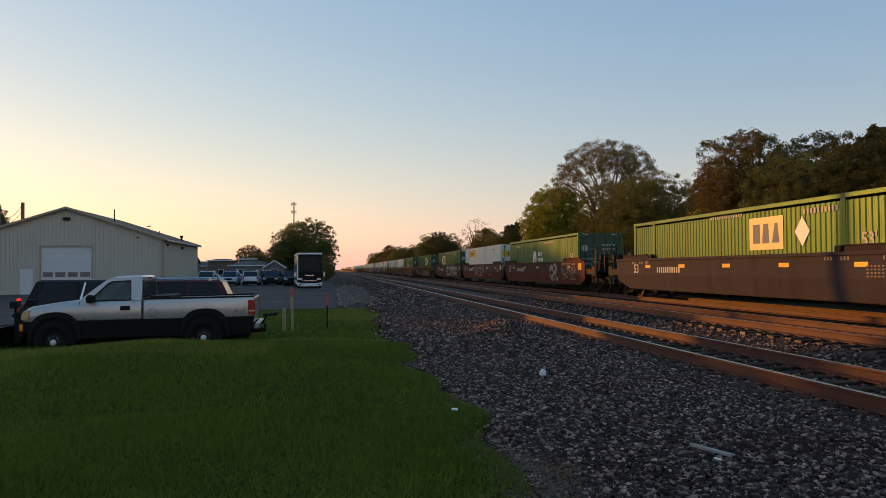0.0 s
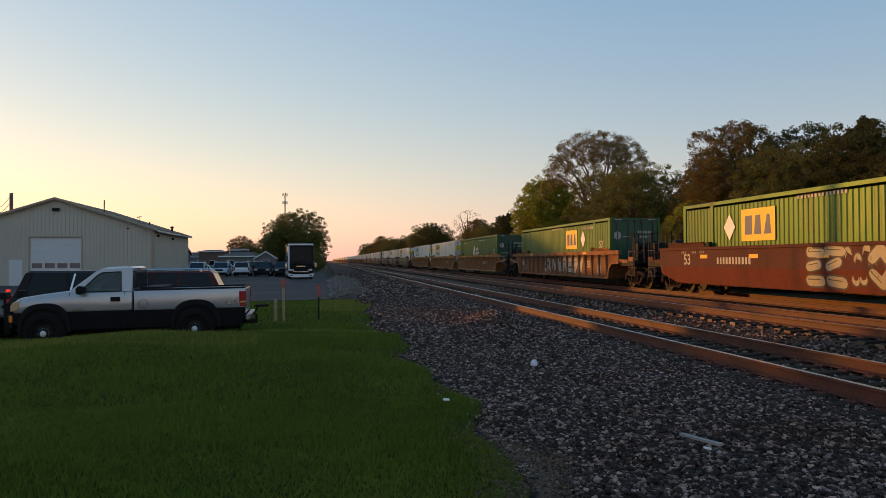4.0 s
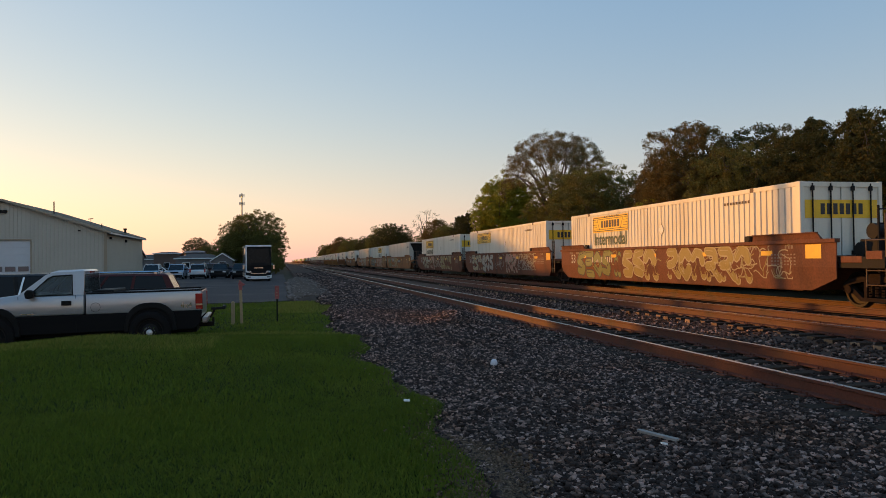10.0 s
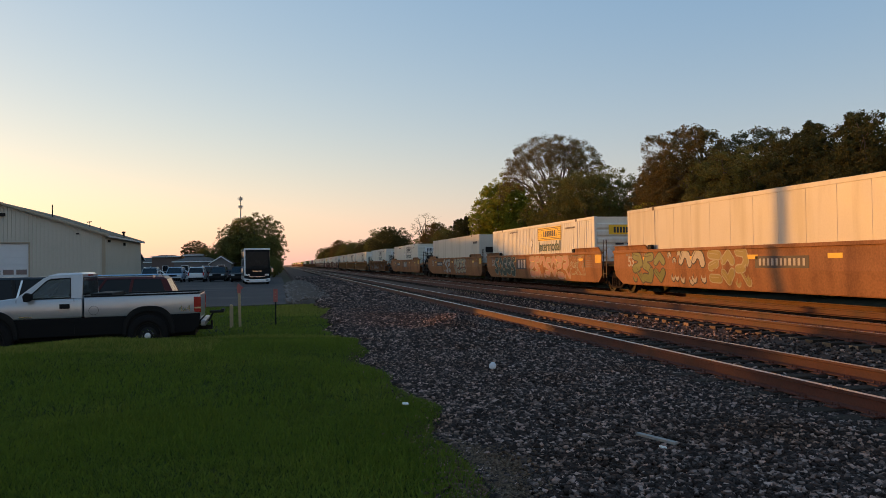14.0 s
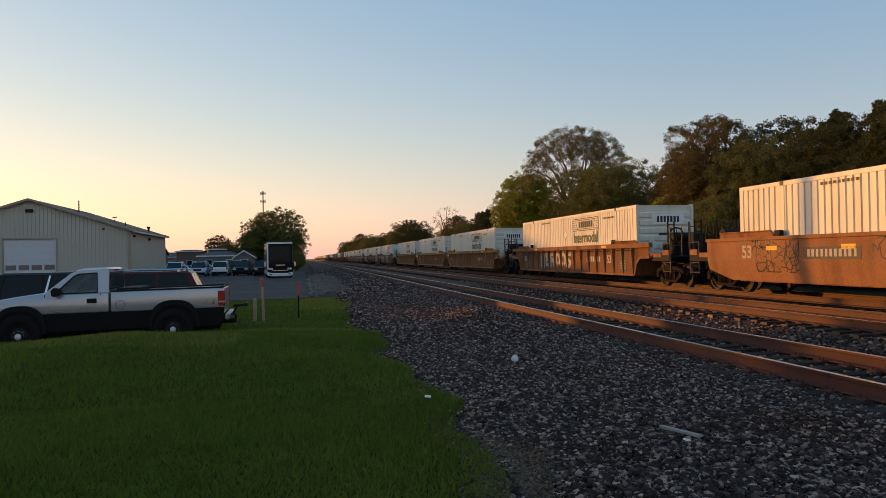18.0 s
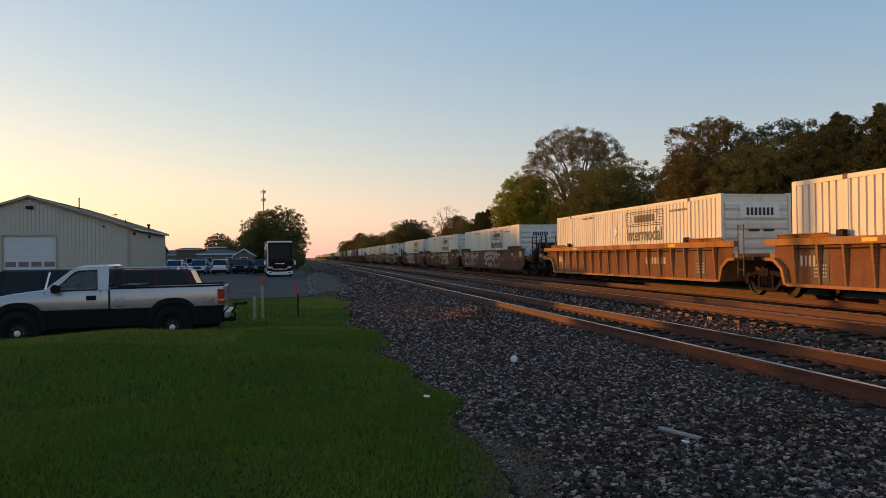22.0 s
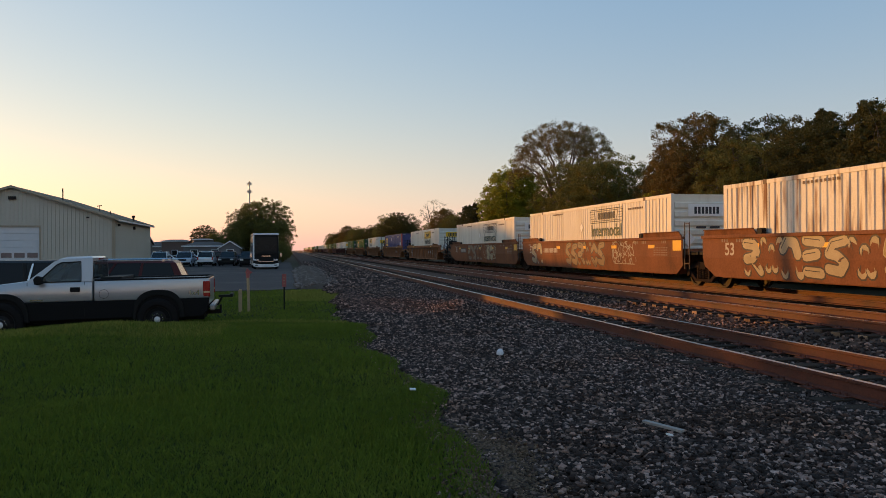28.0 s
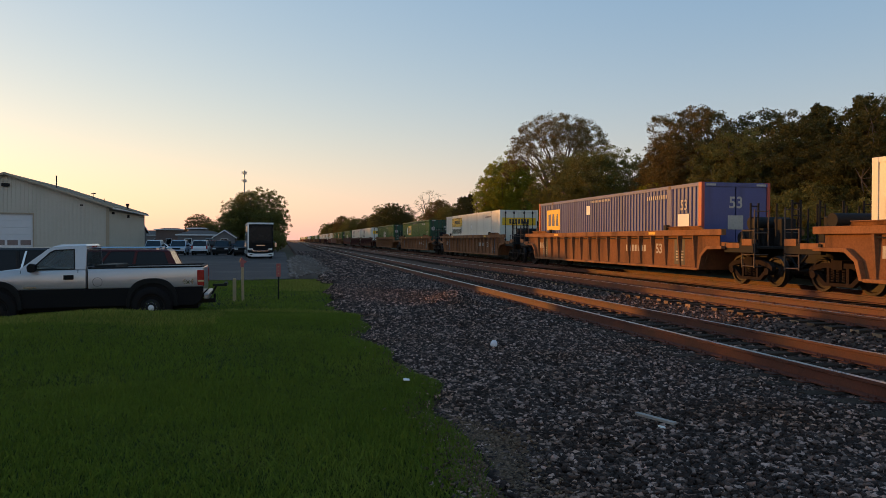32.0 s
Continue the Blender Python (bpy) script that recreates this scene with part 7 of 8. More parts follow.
# ---- trees ----
BARK = mat("grey_brown_bark", (0.13, 0.10, 0.075), 0.9, vary=0.3, scale=4, fine=30, bump=0.6)
LEAF = {
    "olive": mat("olive_leaf", (0.155, 0.148, 0.042), 0.7, spec=0.15, vary=0.25, scale=0.4, fine=3, bump=0, island=0.45, second=(0.165, 0.125, 0.038), patch=0.4),
    "brown": mat("russet_leaf", (0.150, 0.112, 0.040), 0.7, spec=0.15, vary=0.25, scale=0.4, fine=3, bump=0, island=0.5, second=(0.13, 0.112, 0.036), patch=0.5),
    "green": mat("yellow_green_leaf", (0.33, 0.32, 0.036), 0.7, spec=0.15, vary=0.25, scale=0.4, fine=3, bump=0, island=0.5, second=(0.23, 0.20, 0.032), patch=0.5),
    "dark": mat("dark_green_leaf", (0.070, 0.070, 0.023), 0.7, spec=0.15, vary=0.25, scale=0.4, fine=3, bump=0, island=0.5, second=(0.085, 0.070, 0.023), patch=0.5),
}


def leaf_cloud(centres, radii, per, size, seed, flat=1.0):
    """Loose leaf clumps: small tilted quads about each clump centre."""
    rs = np.random.RandomState(seed)
    c = np.repeat(np.array(centres), per, 0)
    r = np.repeat(np.array(radii), per)[:, None]
    d = rs.normal(size=c.shape)
    d /= np.linalg.norm(d, axis=1)[:, None]
    p = c + d * r * (rs.rand(len(c), 1) ** 0.45) * np.array([1, 1, flat])
    u = rs.normal(size=c.shape)
    u /= np.linalg.norm(u, axis=1)[:, None]
    w = np.cross(u, rs.normal(size=c.shape))
    w /= np.linalg.norm(w, axis=1)[:, None]
    s = size * rs.uniform(0.6, 1.4, (len(c), 1))
    u, w = u * s, w * s * 0.6
    v = np.stack([p - u, p - w * 0.8, p + u, p + w], 1).reshape(-1, 3)
    return v


def quads_mesh(name, v, ma):
    me = bpy.data.meshes.new(name)
    n = len(v) // 4
    me.vertices.add(len(v))
    me.vertices.foreach_set("co", v.astype(np.float32).ravel())
    me.loops.add(len(v))
    me.loops.foreach_set("vertex_index", np.arange(len(v), dtype=np.int32))
    me.polygons.add(n)
    me.polygons.foreach_set("loop_start", np.arange(0, len(v), 4, dtype=np.int32))
    me.update(calc_edges=True)
    me.materials.append(ma)
    return me


def tree(kind, h, r, leaf, seed, per=90, clumps=120, size=0.16, base=0.25, open_=False, conifer=False, bare=False):
    """Trunk, limbs and a crown of leaf clumps; returned at the origin."""
    rnd = random.Random(seed)
    tk = M()
    cs, rr = [], []
    if conifer:
        tk.tube((0, 0, -0.3), (0, 0, h * 0.97), 0.018 * h, 0.012, n=8)
        z = h * base
        while z < h * 0.985:  # whorls of drooping branches, thinning to a pointed top
            f = (z - h * base) / (h * (1 - base))
            reach = r * (1 - f) ** 0.8 * rnd.uniform(0.75, 1.1) + 0.16
            for k in range(6):
                a = k * 0.9 + rnd.uniform(0, 6.283)
                q = reach * rnd.uniform(0.55, 1.12)
                e = Vector((q * math.cos(a), q * math.sin(a), z + rnd.uniform(-0.2, 0.2) + q * rnd.uniform(-0.05, 0.25 + 0.6 * f)))
                tk.tube((0, 0, z - 0.1), e, 0.035, 0.01, n=4, caps=False)
                n_ = max(2, int(q / 0.42))
                for i in range(n_):
                    t_ = (i + 1) / n_
                    cs.append(tuple(Vector((0, 0, z - 0.1)).lerp(e, t_)))
                    rr.append((0.34 + 0.2 * rnd.random()) * (1.15 - 0.5 * t_) * (1.0 - 0.45 * f))
            z += rnd.uniform(0.18, 0.30)
        per = max(8, int(clumps * per / len(cs)))
    else:
        th = h * base
        lean = (rnd.uniform(-0.03, 0.03) * h, rnd.uniform(-0.03, 0.03) * h)
        tk.tube((0, 0, -0.3), (lean[0] * 0.5, lean[1] * 0.5, th), 0.026 * h, 0.02 * h, n=10, caps=False)
        hubs = []
        for i in range(9 if not open_ else 15):
            a = i * 2.4 + rnd.uniform(-0.4, 0.4)
            f = rnd.uniform(0.45, 0.95)
            rad = r * math.sqrt(max(0.05, 1 - (2 * f - 1) ** 2)) * rnd.uniform(0.5, 0.85)
            e = Vector((rad * math.cos(a), rad * math.sin(a), th + (h - th) * f * 0.9))
            if open_:  # limbs fan out to the underside of a flat cap
                rad = r * rnd.uniform(0.25, 0.95)
                e = Vector((rad * math.cos(a), rad * math.sin(a), h * (0.9 - 0.24 * (rad / r) ** 2)))
            m0 = Vector((lean[0] * 0.5, lean[1] * 0.5, th * rnd.uniform(0.7, 1.0)))
            mid = m0.lerp(e, 0.5) + Vector((rnd.uniform(-0.3, 0.3), rnd.uniform(-0.3, 0.3), 0.12 * h * rnd.random()))
            tk.tube(m0, mid, (0.008 if open_ else 0.012) * h, 0.007 * h, n=7, caps=False)
            tk.tube(mid, e, (0.006 if open_ else 0.008) * h, 0.003 * h, n=6, caps=False)
            hubs += [mid, e]
        for i in range(clumps):
            if open_:
                for _ in range(6):  # sprays in tufts, with gaps between them
                    a, f = rnd.uniform(0, 6.283), 0.80 + 0.20 * rnd.random()
                    rad = r * math.sqrt(rnd.random()) * (1.08 - 0.30 * (f - 0.80) / 0.20)
                    p = Vector((rad * math.cos(a), rad * math.sin(a), h * (f - 0.25 * (rad / r) ** 2.4)))
                    if noise.noise(p * 0.62) > -0.10:
                        break
            else:
                d = Vector((rnd.gauss(0, 1), rnd.gauss(0, 1), rnd.gauss(0, 1))).normalized() * rnd.random() ** 0.36
                wob = 1 + 0.22 * noise.noise((d.x * 2 + seed, d.y * 2, d.z * 2))
                p = Vector((d.x * r * wob, d.y * r * wob, th * 0.8 + (h - th * 0.8) * (0.5 + 0.5 * d.z * wob)))
            cs.append(tuple(p))
            rr.append(rnd.uniform(0.3, 0.75) * (0.14 * h ** 0.5 + 0.2) * (1.15 if open_ else 0.95))
            if i % (2 if clumps < 200 else 6) == 0:
                q = min(hubs, key=lambda u: (u - p).length)
                if (q - p).length < 0.16 * h:
                    tk.tube(q, p, 0.022, 0.008, n=4, caps=False)
                if bare:
                    for _ in range(3):
                        tk.tube(p, p + Vector((rnd.gauss(0, 0.5), rnd.gauss(0, 0.5), rnd.uniform(0.1, 0.8))), 0.012, 0.004, n=4, caps=False)
    v = leaf_cloud(cs, rr, per, size, seed, 0.75)
    return tk.mesh("trunk", BARK, smooth=True), quads_mesh("crown", v, LEAF[leaf])


def plant(meshes, x, y, z, s, a, name, label, category="tree", group="trees by the railway"):
    t = thing(name, label, category, group)
    t.matrix_basis = pose(x, y, z, 0, 0, a) @ Matrix.Diagonal((s, s, s, 1))
    part("trunk", meshes[0], None, t)
    part("crown", meshes[1], None, t)
    return t


for k_, c_ in (("olive", (0.16, 0.15, 0.03)), ("brown", (0.19, 0.125, 0.03)), ("green", (0.32, 0.33, 0.034)), ("dark", (0.085, 0.08, 0.02))):
    leafy(LEAF[k_], 0.35, c_)
T_OPEN = tree("open", 15.6, 6.2, "brown", 11, per=66, clumps=760, size=0.058, base=0.4, open_=True)
T_MAPLE = tree("maple", 11.8, 4.0, "green", 12, per=80, clumps=1700, size=0.075, base=0.12)
T_BROAD = tree("broad", 11.2, 3.9, "brown", 13, per=80, clumps=1900, size=0.055, base=0.1)
T_OLIVE = tree("olive", 9.8, 4.6, "olive", 14, per=80, clumps=1500, size=0.055, base=0.08)
T_DARK = tree("dark", 9.8, 4.7, "dark", 15, per=80, clumps=1500, size=0.06, base=0.06)
T_PINE = tree("pine", 9.3, 3.7, "dark", 16, per=80, clumps=900, size=0.06, base=0.05, conifer=True)
T_BUSH = tree("bush", 4.4, 3.2, "olive", 17, per=80, clumps=700, size=0.05, base=0.05)
T_SAPL = tree("sapling", 6.0, 1.6, "green", 18, per=70, clumps=300, size=0.055, base=0.15)
T_BARE = tree("bare", 12.0, 3.2, "brown", 19, per=12, clumps=110, size=0.08, base=0.3, bare=True)
GZ = -0.6
WOODS = [
    (T_OPEN, 28.9, 76.8, 1.0, 20, "tree", "tall open-crowned tree with visible pale limbs"),
    (T_MAPLE, 25.8, 85.5, 1.0, 0, "tree", "yellow-green rounded maple tree beside the railway"),
    (T_BROAD, 28.9, 49.2, 1.04, 40, "tree", "broad russet-leaved tree beside the railway"),
    (T_BROAD, 31.5, 57.0, 0.92, 200, "tree", "broad russet-leaved tree beside the railway"),
    (T_OLIVE, 28.0, 63.0, 1.06, 10, "tree", "olive-leaved tree beside the railway"),
    (T_OLIVE, 28.5, 71.0, 1.12, 100, "tree", "olive-leaved tree beside the railway"),
    (T_OLIVE, 29.5, 43.5, 0.95, 160, "tree", "olive-leaved tree beside the railway"),
    (T_DARK, 31.0, 38.0, 1.0, 60, "tree", "dark green tree in the wood's edge"),
    (T_DARK, 33.0, 47.0, 1.12, 150, "tree", "dark green tree in the wood's edge"),
    (T_DARK, 30.5, 31.5, 1.0, 240, "tree", "dark green tree in the wood's edge"),
    (T_DARK, 30.0, 25.0, 1.02, 300, "tree", "dark green tree in the wood's edge"),
    (T_DARK, 31.0, 18.0, 1.05, 20, "tree", "dark green tree in the wood's edge"),
    (T_PINE, 30.5, 35.0, 1.06, 0, "pine_tree", "dark pine tree in the wood's edge"),
    (T_PINE, 32.0, 40.5, 1.12, 80, "pine_tree", "dark pine tree in the wood's edge"),
    (T_PINE, 31.0, 29.0, 1.06, 170, "pine_tree", "dark pine tree in the wood's edge"),
    (T_PINE, 32.5, 52.5, 1.06, 220, "pine_tree", "dark pine tree in the wood's edge"),
    (T_OLIVE, 31.5, 88.5, 0.95, 250, "tree", "olive-leaved tree beside the railway"),
    (T_OLIVE, 31.0, 97.0, 0.95, 30, "tree", "olive-leaved tree beside the railway"),
    (T_PINE, 28.0, 112.0, 0.98, 30, "pine_tree", "dark pine tree beyond the maple"),
    (T_PINE, 29.0, 106.0, 0.95, 70, "pine_tree", "dark pine tree beyond the maple"),
    (T_PINE, 28.5, 118.0, 0.98, 110, "pine_tree", "dark pine tree beyond the maple"),
    (T_PINE, 29.0, 123.0, 1.0, 150, "pine_tree", "dark pine tree beyond the maple"),
    (T_BARE, 28.0, 146.0, 1.05, 0, "bare_tree", "nearly bare tree with thin twigs"),
    (T_BROAD, 28.0, 135.0, 0.85, 15, "tree", "broad russet-leaved tree far along the railway"),
    (T_OLIVE, 29.0, 128.0, 0.85, 15, "tree", "olive-leaved tree far along the railway"),
    (T_BUSH, 27.0, 152.0, 1.2, 15, "bush", "olive bush far along the railway"),
    (T_SAPL, 25.6, 50.0, 1.05, 0, "sapling", "yellow-green sapling before the wood"),
    # beyond the lot
    (T_OLIVE, -4.0, 131.0, 1.10, 0, "tree", "dark tree mass behind the motorhome"),
    (T_OLIVE, -6.8, 134.0, 0.97, 90, "tree", "dark tree mass behind the motorhome"),
    (T_OLIVE, -2.6, 127.0, 0.72, 200, "tree", "dark tree mass behind the motorhome"),
    (T_OLIVE, -9.4, 138.0, 0.66, 200, "tree", "olive-leaved tree behind the motorhome"),
    (T_BUSH, -2.9, 108.0, 0.85, 200, "bush", "dark olive bush at the lot's edge"),
    (T_BUSH, -2.0, 118.0, 0.8, 20, "bush", "dark olive bush at the lot's edge"),
    (T_BARE, -10.8, 140.0, 0.6, 20, "bare_tree", "thin bare tree behind the low buildings"),
    (T_DARK, -20.5, 195.0, 0.85, 50, "tree", "small dark tree beyond the low buildings"),
    (T_OLIVE, -17.5, 190.0, 0.66, 50, "tree", "small olive tree beyond the low buildings"),
    (T_OLIVE, -41.0, 118.0, 0.8, 50, "tree", "olive-leaved tree behind the workshop"),
    # out of view between the place and the low sun, added to shade the train
    (T_DARK, -92.0, 147.0, 2.2, 0, "tree", "tall unseen dark tree added to shade the far train"),
    (T_DARK, -95.0, 152.0, 2.3, 47, "tree", "tall unseen dark tree added to shade the far train"),
    (T_DARK, -92.0, 157.0, 2.4, 94, "tree", "tall unseen dark tree added to shade the far train"),
    (T_DARK, -95.0, 162.0, 2.2, 141, "tree", "tall unseen dark tree added to shade the far train"),
    (T_DARK, -92.0, 167.0, 2.3, 188, "tree", "tall unseen dark tree added to shade the far train"),
    (T_DARK, -95.0, 172.0, 2.4, 235, "tree", "tall unseen dark tree added to shade the far train"),
    (T_DARK, -92.0, 177.0, 2.2, 282, "tree", "tall unseen dark tree added to shade the far train"),
    (T_DARK, -95.0, 182.0, 2.3, 329, "tree", "tall unseen dark tree added to shade the far train"),
    (T_DARK, -92.0, 187.0, 2.4, 16, "tree", "tall unseen dark tree added to shade the far train"),
    (T_DARK, -95.0, 192.0, 2.2, 63, "tree", "tall unseen dark tree added to shade the far train"),
    (T_DARK, -92.0, 197.0, 2.3, 110, "tree", "tall unseen dark tree added to shade the far train"),
    (T_DARK, -95.0, 202.0, 2.4, 157, "tree", "tall unseen dark tree added to shade the far train"),
    (T_DARK, -92.0, 207.0, 2.2, 204, "tree", "tall unseen dark tree added to shade the far train"),
    (T_DARK, -95.0, 212.0, 2.3, 251, "tree", "tall unseen dark tree added to shade the far train"),
    # hidden by the workshop: trees added to shade the train farther along
    (T_DARK, -33.0, 100.0, 0.86, 0, "tree", "unseen dark tree behind the workshop, added for shade"),
    (T_DARK, -35.0, 106.0, 0.86, 50, "tree", "unseen dark tree behind the workshop, added for shade"),
    (T_DARK, -33.0, 112.0, 0.86, 100, "tree", "unseen dark tree behind the workshop, added for shade"),
    (T_DARK, -35.0, 118.0, 0.86, 150, "tree", "unseen dark tree behind the workshop, added for shade"),
    (T_DARK, -33.0, 124.0, 0.78, 200, "tree", "unseen dark tree behind the workshop, added for shade"),
    (T_DARK, -35.0, 130.0, 0.78, 250, "tree", "unseen dark tree behind the workshop, added for shade"),
    (T_DARK, -33.0, 136.0, 0.78, 300, "tree", "unseen dark tree behind the workshop, added for shade"),
    (T_DARK, -35.0, 142.0, 0.78, 350, "tree", "unseen dark tree behind the workshop, added for shade"),
    (T_DARK, -33.0, 148.0, 0.78, 40, "tree", "unseen dark tree behind the workshop, added for shade"),
    (T_DARK, -35.0, 154.0, 0.7, 90, "tree", "unseen dark tree behind the workshop, added for shade"),
    (T_DARK, -33.0, 160.0, 0.7, 140, "tree", "unseen dark tree behind the workshop, added for shade"),
    (T_DARK, -35.0, 166.0, 0.7, 190, "tree", "unseen dark tree behind the workshop, added for shade"),
    (T_DARK, -33.0, 172.0, 0.7, 240, "tree", "unseen dark tree behind the workshop, added for shade"),
]
rw = random.Random(5)
for i in range(26):  # undergrowth along the wood's edge
    WOODS.append((T_BUSH, 25.0 + rw.uniform(0, 3.0), 17 + i * 3.6 + rw.uniform(-1, 1), rw.uniform(0.75, 1.25), rw.uniform(0, 360), "bush", "olive bush along the wood's edge"))
for i in range(9):  # second rank that closes the wood
    WOODS.append((rw.choice([T_DARK, T_OLIVE, T_DARK]), 36 + rw.uniform(0, 3), 24 + i * 8.5, rw.uniform(0.92, 1.05), rw.uniform(0, 360), "tree", "dark tree deeper in the wood"))
for i in range(30):  # far lines of trees along the track
    y = 165 + i * 16 + rw.uniform(-5, 5)
    WOODS.append((rw.choice([T_OLIVE, T_BROAD, T_DARK, T_OLIVE]), 27 + rw.uniform(-1, 5) + i * 0.25, y, rw.uniform(0.75, 1.2) * (1 + i * 0.012), rw.uniform(0, 360), "tree", "far tree along the railway"))
# row hidden behind the motorhome's trees, added to shade the far train
for i in range(56):
    WOODS.append((rw.choice([T_OLIVE, T_DARK]), -6.5 - rw.uniform(0, 2), 146 + i * 6.5, rw.uniform(0.78, 0.9), rw.uniform(0, 360), "tree", "far tree along the railway"))
for ms, x, y, s, a, nm, lb in WOODS:
    plant(ms, x, y, GZ, s, a, nm, lb, "bush" if nm == "bush" else "tree", "bushes along the wood" if nm == "bush" else "trees by the railway")

# ---- lawn blades, gravel, small things ----
rs = np.random.RandomState(3)


# paler yellow blade colour that stands in for low light on the grass
LITBLADE = leafy(mat("sunlit_grass_blade", (0.19, 0.19, 0.04), 0.65, vary=0.3, scale=0.5, fine=4, bump=0, island=0.45, second=(0.14, 0.17, 0.03), patch=0.8, spec=0.2), 0.5, (0.26, 0.26, 0.05))


def scatter_blades(n, x0, x1, y0, y1, hgt, wid, name, ma=BLADE):
    xs = rs.uniform(x0, x1, n)
    ys = y0 + (y1 - y0) * rs.rand(n)
    keep = np.array([x < verge_x(y) - 0.02 + 0.12 * r for x, y, r in zip(xs, ys, rs.rand(n))])
    xs, ys = xs[keep], ys[keep]
    zs = np.array([ground_z(x, y) for x, y in zip(xs, ys)])
    k = len(xs)
    a = rs.uniform(0, 2 * np.pi, k)
    lean = rs.normal(0, 0.35, (k, 2)) * hgt
    h = hgt * rs.uniform(0.5, 1.25, k) * (1 + 0.25 * np.sin(xs * 1.7 + 0.8 * np.sin(ys)) * np.sin(ys * 1.3))
    dx, dy = np.cos(a) * wid / 2, np.sin(a) * wid / 2
    p = np.stack([xs, ys, zs - 0.01], 1)
    side = np.stack([dx, dy, np.zeros(k)], 1)
    mid = p + np.stack([lean[:, 0] * 0.4, lean[:, 1] * 0.4, h * 0.6], 1)
    tip = p + np.stack([lean[:, 0], lean[:, 1], h], 1)
    v = np.stack([p - side, p + side, mid + side * 0.7, tip], 1).reshape(-1, 3)
    me = quads_mesh(name, v, ma)
    return tagged(new(name, me), "short green grass blades of the mown lawn", "grass", kind="stuff")


scatter_blades(170000, -6.0, 1.95, 3.6, 9.0, 0.06, 0.0075, "grass_near")
scatter_blades(140000, -9.5, 1.8, 9.0, 17.5, 0.07, 0.0105, "grass_mound")
scatter_blades(40000, -9.0, 1.8, 17.5, 38.0, 0.08, 0.03, "grass_back")
# lit crest, tongue and strip of the lawn, painted with the paler blades
scatter_blades(9500, -9.0, -1.2, 13.6, 16.2, 0.10, 0.014, "grass_crest", LITBLADE)
scatter_blades(4600, -0.2, 2.15, 27.5, 36.5, 0.12, 0.03, "grass_tongue", LITBLADE)
scatter_blades(2600, -2.6, 1.3, 17.0, 17.7, 0.10, 0.014, "grass_strip", LITBLADE)


def stones(n, spots, size, name, ma, label):
    """Angular crushed stones as one mesh."""
    base = np.array([(-1, -1, -0.6), (1, -0.9, -0.7), (0.9, 1, -0.6), (-0.9, 0.9, -0.7), (-0.6, -0.7, 0.7), (0.75, -0.5, 0.6), (0.55, 0.7, 0.75), (-0.7, 0.6, 0.55)])
    fcs = np.array([(3, 2, 1, 0), (4, 5, 6, 7), (0, 1, 5, 4), (1, 2, 6, 5), (2, 3, 7, 6), (3, 0, 4, 7)])
    k = len(spots)
    v = base[None] + rs.normal(0, 0.22, (k, 8, 3))
    ax = rs.normal(size=(k, 4))
    ax /= np.linalg.norm(ax, axis=1)[:, None]
    w, x, y, z = ax.T
    R = np.stack([1 - 2 * (y * y + z * z), 2 * (x * y - z * w), 2 * (x * z + y * w), 2 * (x * y + z * w), 1 - 2 * (x * x + z * z), 2 * (y * z - x * w), 2 * (x * z - y * w), 2 * (y * z + x * w), 1 - 2 * (x * x + y * y)], 1).reshape(-1, 3, 3)
    v = np.einsum("kij,knj->kni", R, v) * (size * rs.uniform(0.5, 1.5, (k, 1, 1)) * np.array([1, 1, 0.75]))
    v = (v + np.array(spots)[:, None, :]).reshape(-1, 3)
    f = (fcs[None] + 8 * np.arange(k)[:, None, None]).reshape(-1)
    me = bpy.data.meshes.new(name)
    me.vertices.add(len(v))
    me.vertices.foreach_set("co", v.astype(np.float32).ravel())
    me.loops.add(len(f))
    me.loops.foreach_set("vertex_index", f.astype(np.int32))
    me.polygons.add(len(f) // 4)
    me.polygons.foreach_set("loop_start", np.arange(0, len(f), 4, dtype=np.int32))
    me.update(calc_edges=True)
    me.materials.append(ma)
    return tagged(new(name, me), label, "gravel", kind="stuff")


def bed_spots(n, x0, x1, y0, y1):
    xs, ys = rs.uniform(x0, x1, n), y0 + (y1 - y0) * rs.rand(n) ** (1.4 if y1 > 60 else 1.0)
    out = []
    for x, y in zip(xs, ys):
        e = x - verge_x(y)
        if e > 0:
            out.append((x, y, ballast_z(max(x, 1.5)) + lumps(x, y) + hump(x, y) + 0.012))
        elif e > -0.27:  # spilling down the edge
            out.append((x, y, -0.235 + 0.5 * e + 0.012))
    return out


stones(0, bed_spots(54000, 1.0, 6.0, 3.6, 14.0), 0.0205, "ballast_stones_near", STONE, "loose dark grey crushed ballast stones")
stones(0, bed_spots(46000, 1.0, 6.0, 14.0, 34.0), 0.026, "ballast_stones_mid", STONE, "loose dark grey crushed ballast stones")
stones(0, bed_spots(20000, 0.3, 6.0, 34.0, 110.0), 0.055, "ballast_stones_far", STONE, "loose dark grey crushed ballast stones")
grit = [(verge_x(y) + rs.normal(-0.02, 0.13), y, -0.2) for y in np.concatenate([rs.uniform(3.6, 7.0, 3800), rs.uniform(7.0, 20.0, 3000)])]
grit = [(x, y, max(ground_z(x, y), ballast_z(x) if x > 1.25 else -1) + 0.008) for x, y, z in grit]
stones(0, grit, 0.014, "verge_grit", STONE, "small loose stones along the lawn's edge")
stones(0, bed_spots(16000, 6.0, 9.6, 6.0, 40.0), 0.024, "ballast_stones_track", STONE, "loose dark grey crushed ballast stones")
stones(0, bed_spots(12000, 9.6, 16.5, 10.0, 50.0), 0.026, "ballast_stones_between", STONE, "loose dark grey crushed ballast stones")
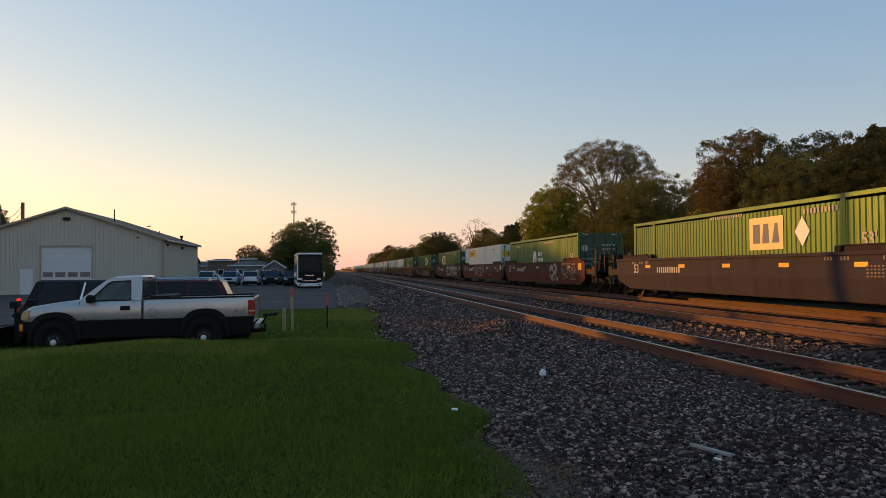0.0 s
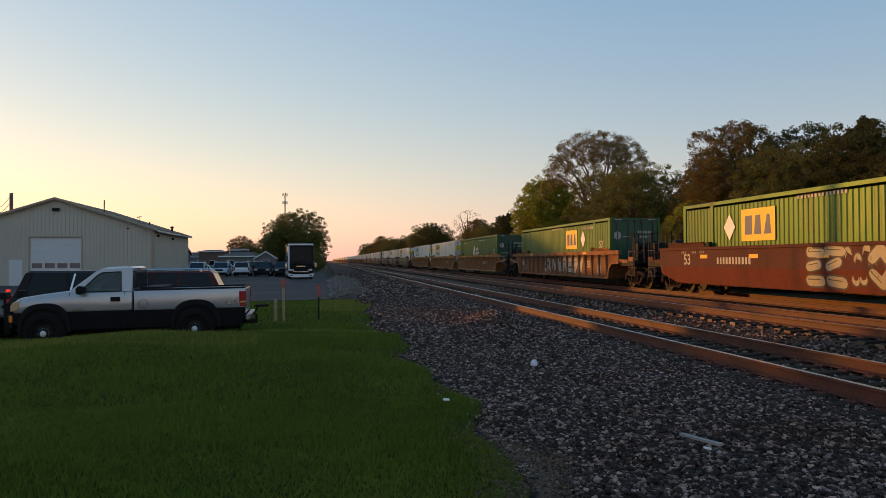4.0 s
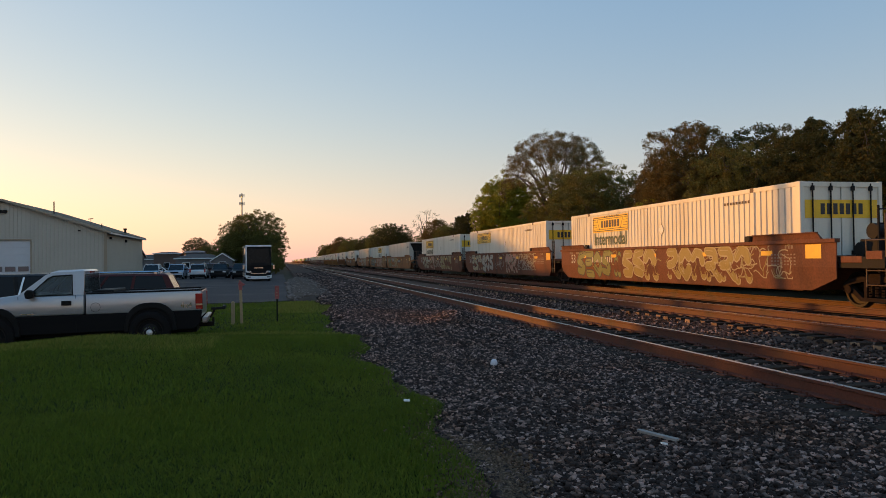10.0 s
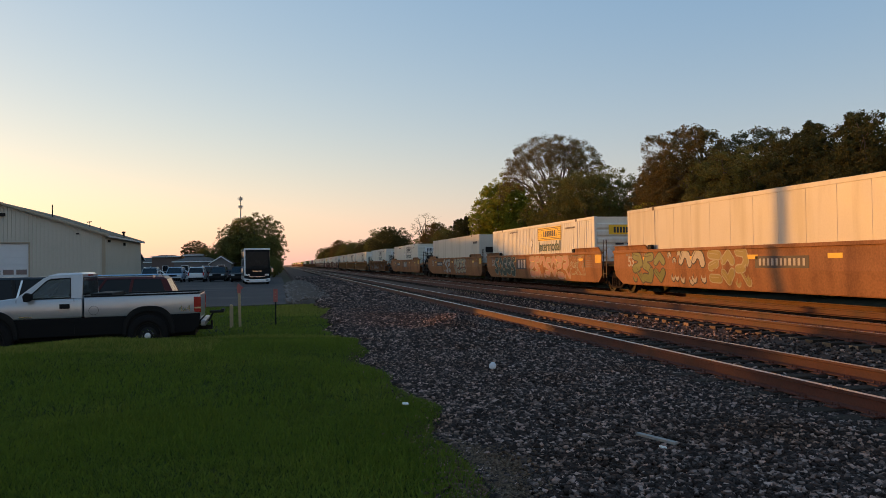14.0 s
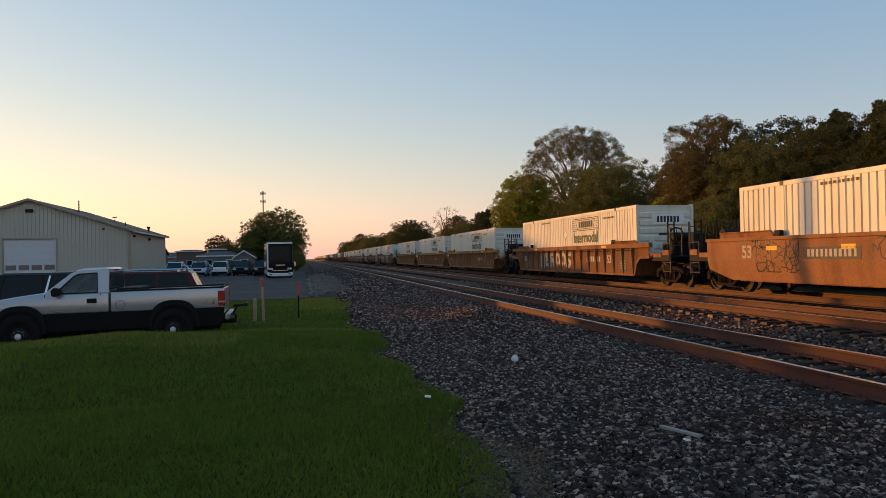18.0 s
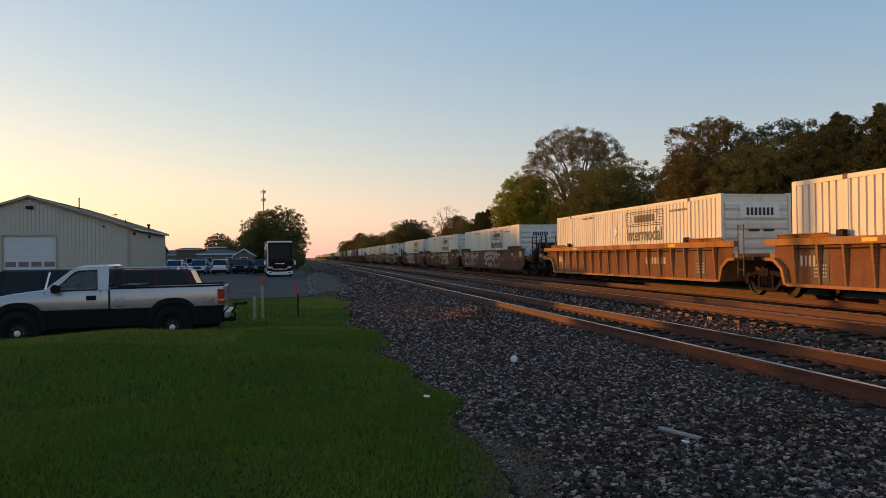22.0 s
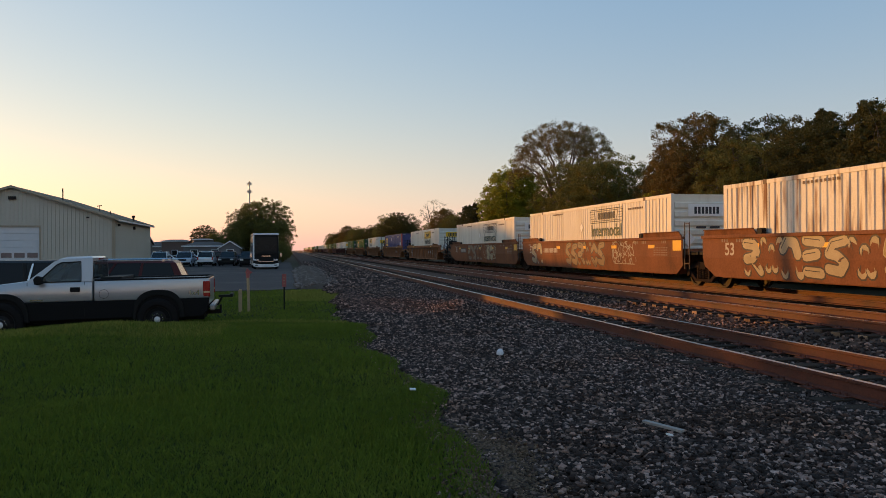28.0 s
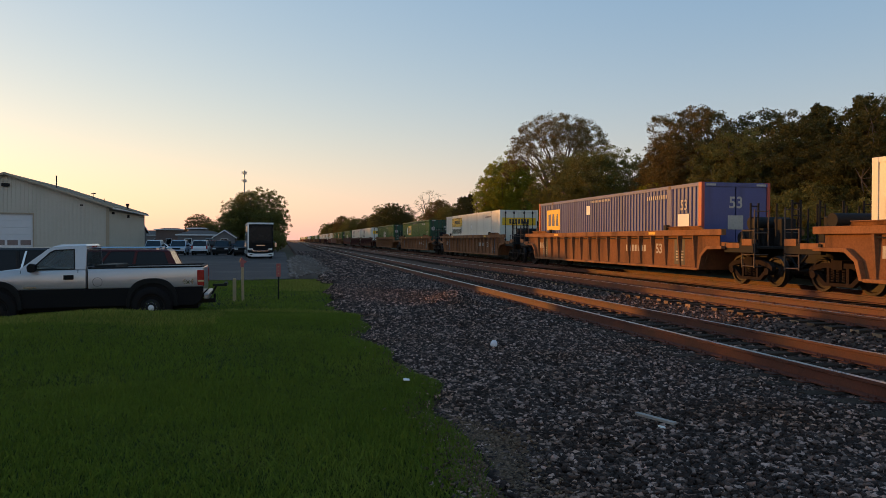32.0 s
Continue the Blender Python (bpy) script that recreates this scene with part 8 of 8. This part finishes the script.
BOULDER = mat("pale_boulder", (0.21, 0.165, 0.14), 0.85, spec=0.15, vary=0.25, scale=3, bump=0.4, island=0.25)
kerb = [(0.45 + rs.normal(0, 0.12), y, -0.42 + rs.uniform(0, 0.06)) for y in np.arange(39.0, 72.0, 0.6)]
stones(0, kerb, 0.09, "edging_stones", BOULDER, "pale rough stones edging the parking lot")
rub = [(rs.uniform(0.5, 2.6), rs.uniform(37.0, 80.0)) for _ in range(900)]
stones(0, [(x, y, -0.44 + 0.24 * smooth01(0.5, 1.3, x)) for x, y in rub], 0.045, "rubble", BOULDER, "scattered pale rubble on the dirt bank")
TANSTONE = mat("tan_grit", (0.14, 0.088, 0.056), 0.9, spec=0.1, vary=0.4, scale=6, bump=0.3, island=0.5)
tan = [(verge_x(y) + 0.12 + rs.normal(0, 0.16), y) for y in rs.normal(5.5, 0.75, 5200) if 3.7 < y < 7.4]
stones(0, [(x, y, max(ground_z(x, y), ballast_z(x) if x > 1.25 else -1) + 0.022) for x, y in tan], 0.010, "tan_gravel", TANSTONE, "patch of fine tan gravel between lawn and ballast")
rkm = M().loft([[(0.062 * k[1] * math.cos(a) * (1 + 0.12 * math.sin(3 * a)), 0.05 * k[1] * math.sin(a), k[0]) for a in [i * math.pi / 5 for i in range(10)]] for k in ((-0.03, 0.7), (0.01, 1.0), (0.05, 0.9), (0.08, 0.5))])
solid("white_rock", rkm, mat("white_stone", (0.7, 0.7, 0.72), 0.7, vary=0.1, scale=8, bump=0.3), "pale white rock lying on the ballast", "rock", at=pose(3.22, 11.35, -0.2, 0, 0, 30), smooth=True)
solid("wood_slat", M().box(-0.21, -0.024, -0.012, 0.21, 0.024, 0.012), mat("weathered_grey_wood", (0.30, 0.27, 0.24), 0.85, vary=0.25, scale=8, bump=0.4), "weathered grey wooden slat lying on the ballast", "wood slat", at=pose(3.30, 6.27, -0.165, 3, 2, -64), bevel=0.003)
solid("litter", M().slab([(-0.04, -0.02), (0.03, -0.03), (0.05, 0.02), (-0.02, 0.03)], 2, 0, 0.012), LOGOWHITE, "small white scrap of litter on the grass", "litter", at=pose(1.35, 8.4, -0.14, 10, 5, 20))
solid("litter", M().slab([(-0.04, -0.02), (0.03, -0.03), (0.05, 0.02), (-0.02, 0.03)], 2, 0, 0.012), LOGOWHITE, "small white scrap of litter on the ballast", "litter", at=pose(3.22, 6.0, -0.18, 10, 5, 80))

# ---- tracks: rails, ties and plates ----
for i, (x, z) in enumerate(TRACKS):
    tk = thing("railway_track", "rusty steel railway track on dark wooden ties", "railway track", "railway tracks", "structure")
    tk.location = (x, 0, z)
    for s in (-0.75, 0.75):
        part("rail", rail_mesh, None, tk).location = (s, 0, 0)
    y0, n = 4.0, (110 if i == 0 else 70)
    y0 = 4.0 if i == 0 else 9.0 if i == 1 else 13.0
    rj = random.Random(40 + i)
    for k in range(n):
        o = part("tie", pale_mesh if i == 1 else tie_mesh, None, tk)
        o.location, o.rotation_euler = (rj.uniform(-0.06, 0.06), y0 + k * 0.53 + rj.uniform(-0.03, 0.03), -0.190), (0, 0, rj.uniform(-0.02, 0.02))
    if i < 2:
        pm = M()
        for k in range(80):
            for s in (-0.75, 0.75):
                b = len(pm.v)
                pm.add([(v.co.x + s, v.co.y + y0 + k * 0.53, v.co.z - 0.190) for v in plate_mesh.vertices], [tuple(p.vertices) for p in plate_mesh.polygons])
        tagged(part("tie_plates", pm, RUST, tk), kind="stuff")
    rest = M()
    for k in range(n, n + 260):
        y = y0 + k * 0.53
        rest.box(-1.3, y - 0.115, -0.35, 1.3, y + 0.115, -0.190)
    tagged(part("far_ties", rest, TIE, tk), kind="stuff")


def motions():
    """The train rolls towards the camera at a steady pace; wheelsets turn while they are near."""
    place = {}
    for car, box, yc in ROLLING:
        rows = [(0.0, pose(TRAIN_X, yc, TRAIN_Z)), (32.0, pose(TRAIN_X, yc - 32.0 * SPEED, TRAIN_Z))]
        walk(car, rows)
        walk(box, [(t, Matrix.Translation((0, 0, WLOW + 0.05)) @ m) for t, m in rows])
        place[car] = yc
    step = 1.0 / FPS
    for w, car, yl in WHEELSETS:
        x, z = w.location.x, w.location.z
        y0 = place[car] + yl
        t0, t1 = (y0 - 42.0) / SPEED, (y0 - 12.0) / SPEED
        if t1 <= 0 or t0 >= 32:
            continue
        k0, k1 = max(0, math.ceil(t0 * FPS)), min(32 * FPS, math.floor(t1 * FPS))
        turn = math.degrees(SPEED * step / 0.452)
        rows = [] if k0 == 0 else [(0.0, pose(x, yl, z))]
        rows += [(k * step, pose(x, yl, z, (k - k0) * turn)) for k in range(k0, k1 + 1)]
        if k1 < 32 * FPS:
            rows.append((32.0, pose(x, yl, z, (k1 - k0) * turn)))
        walk(w, rows)


motions()
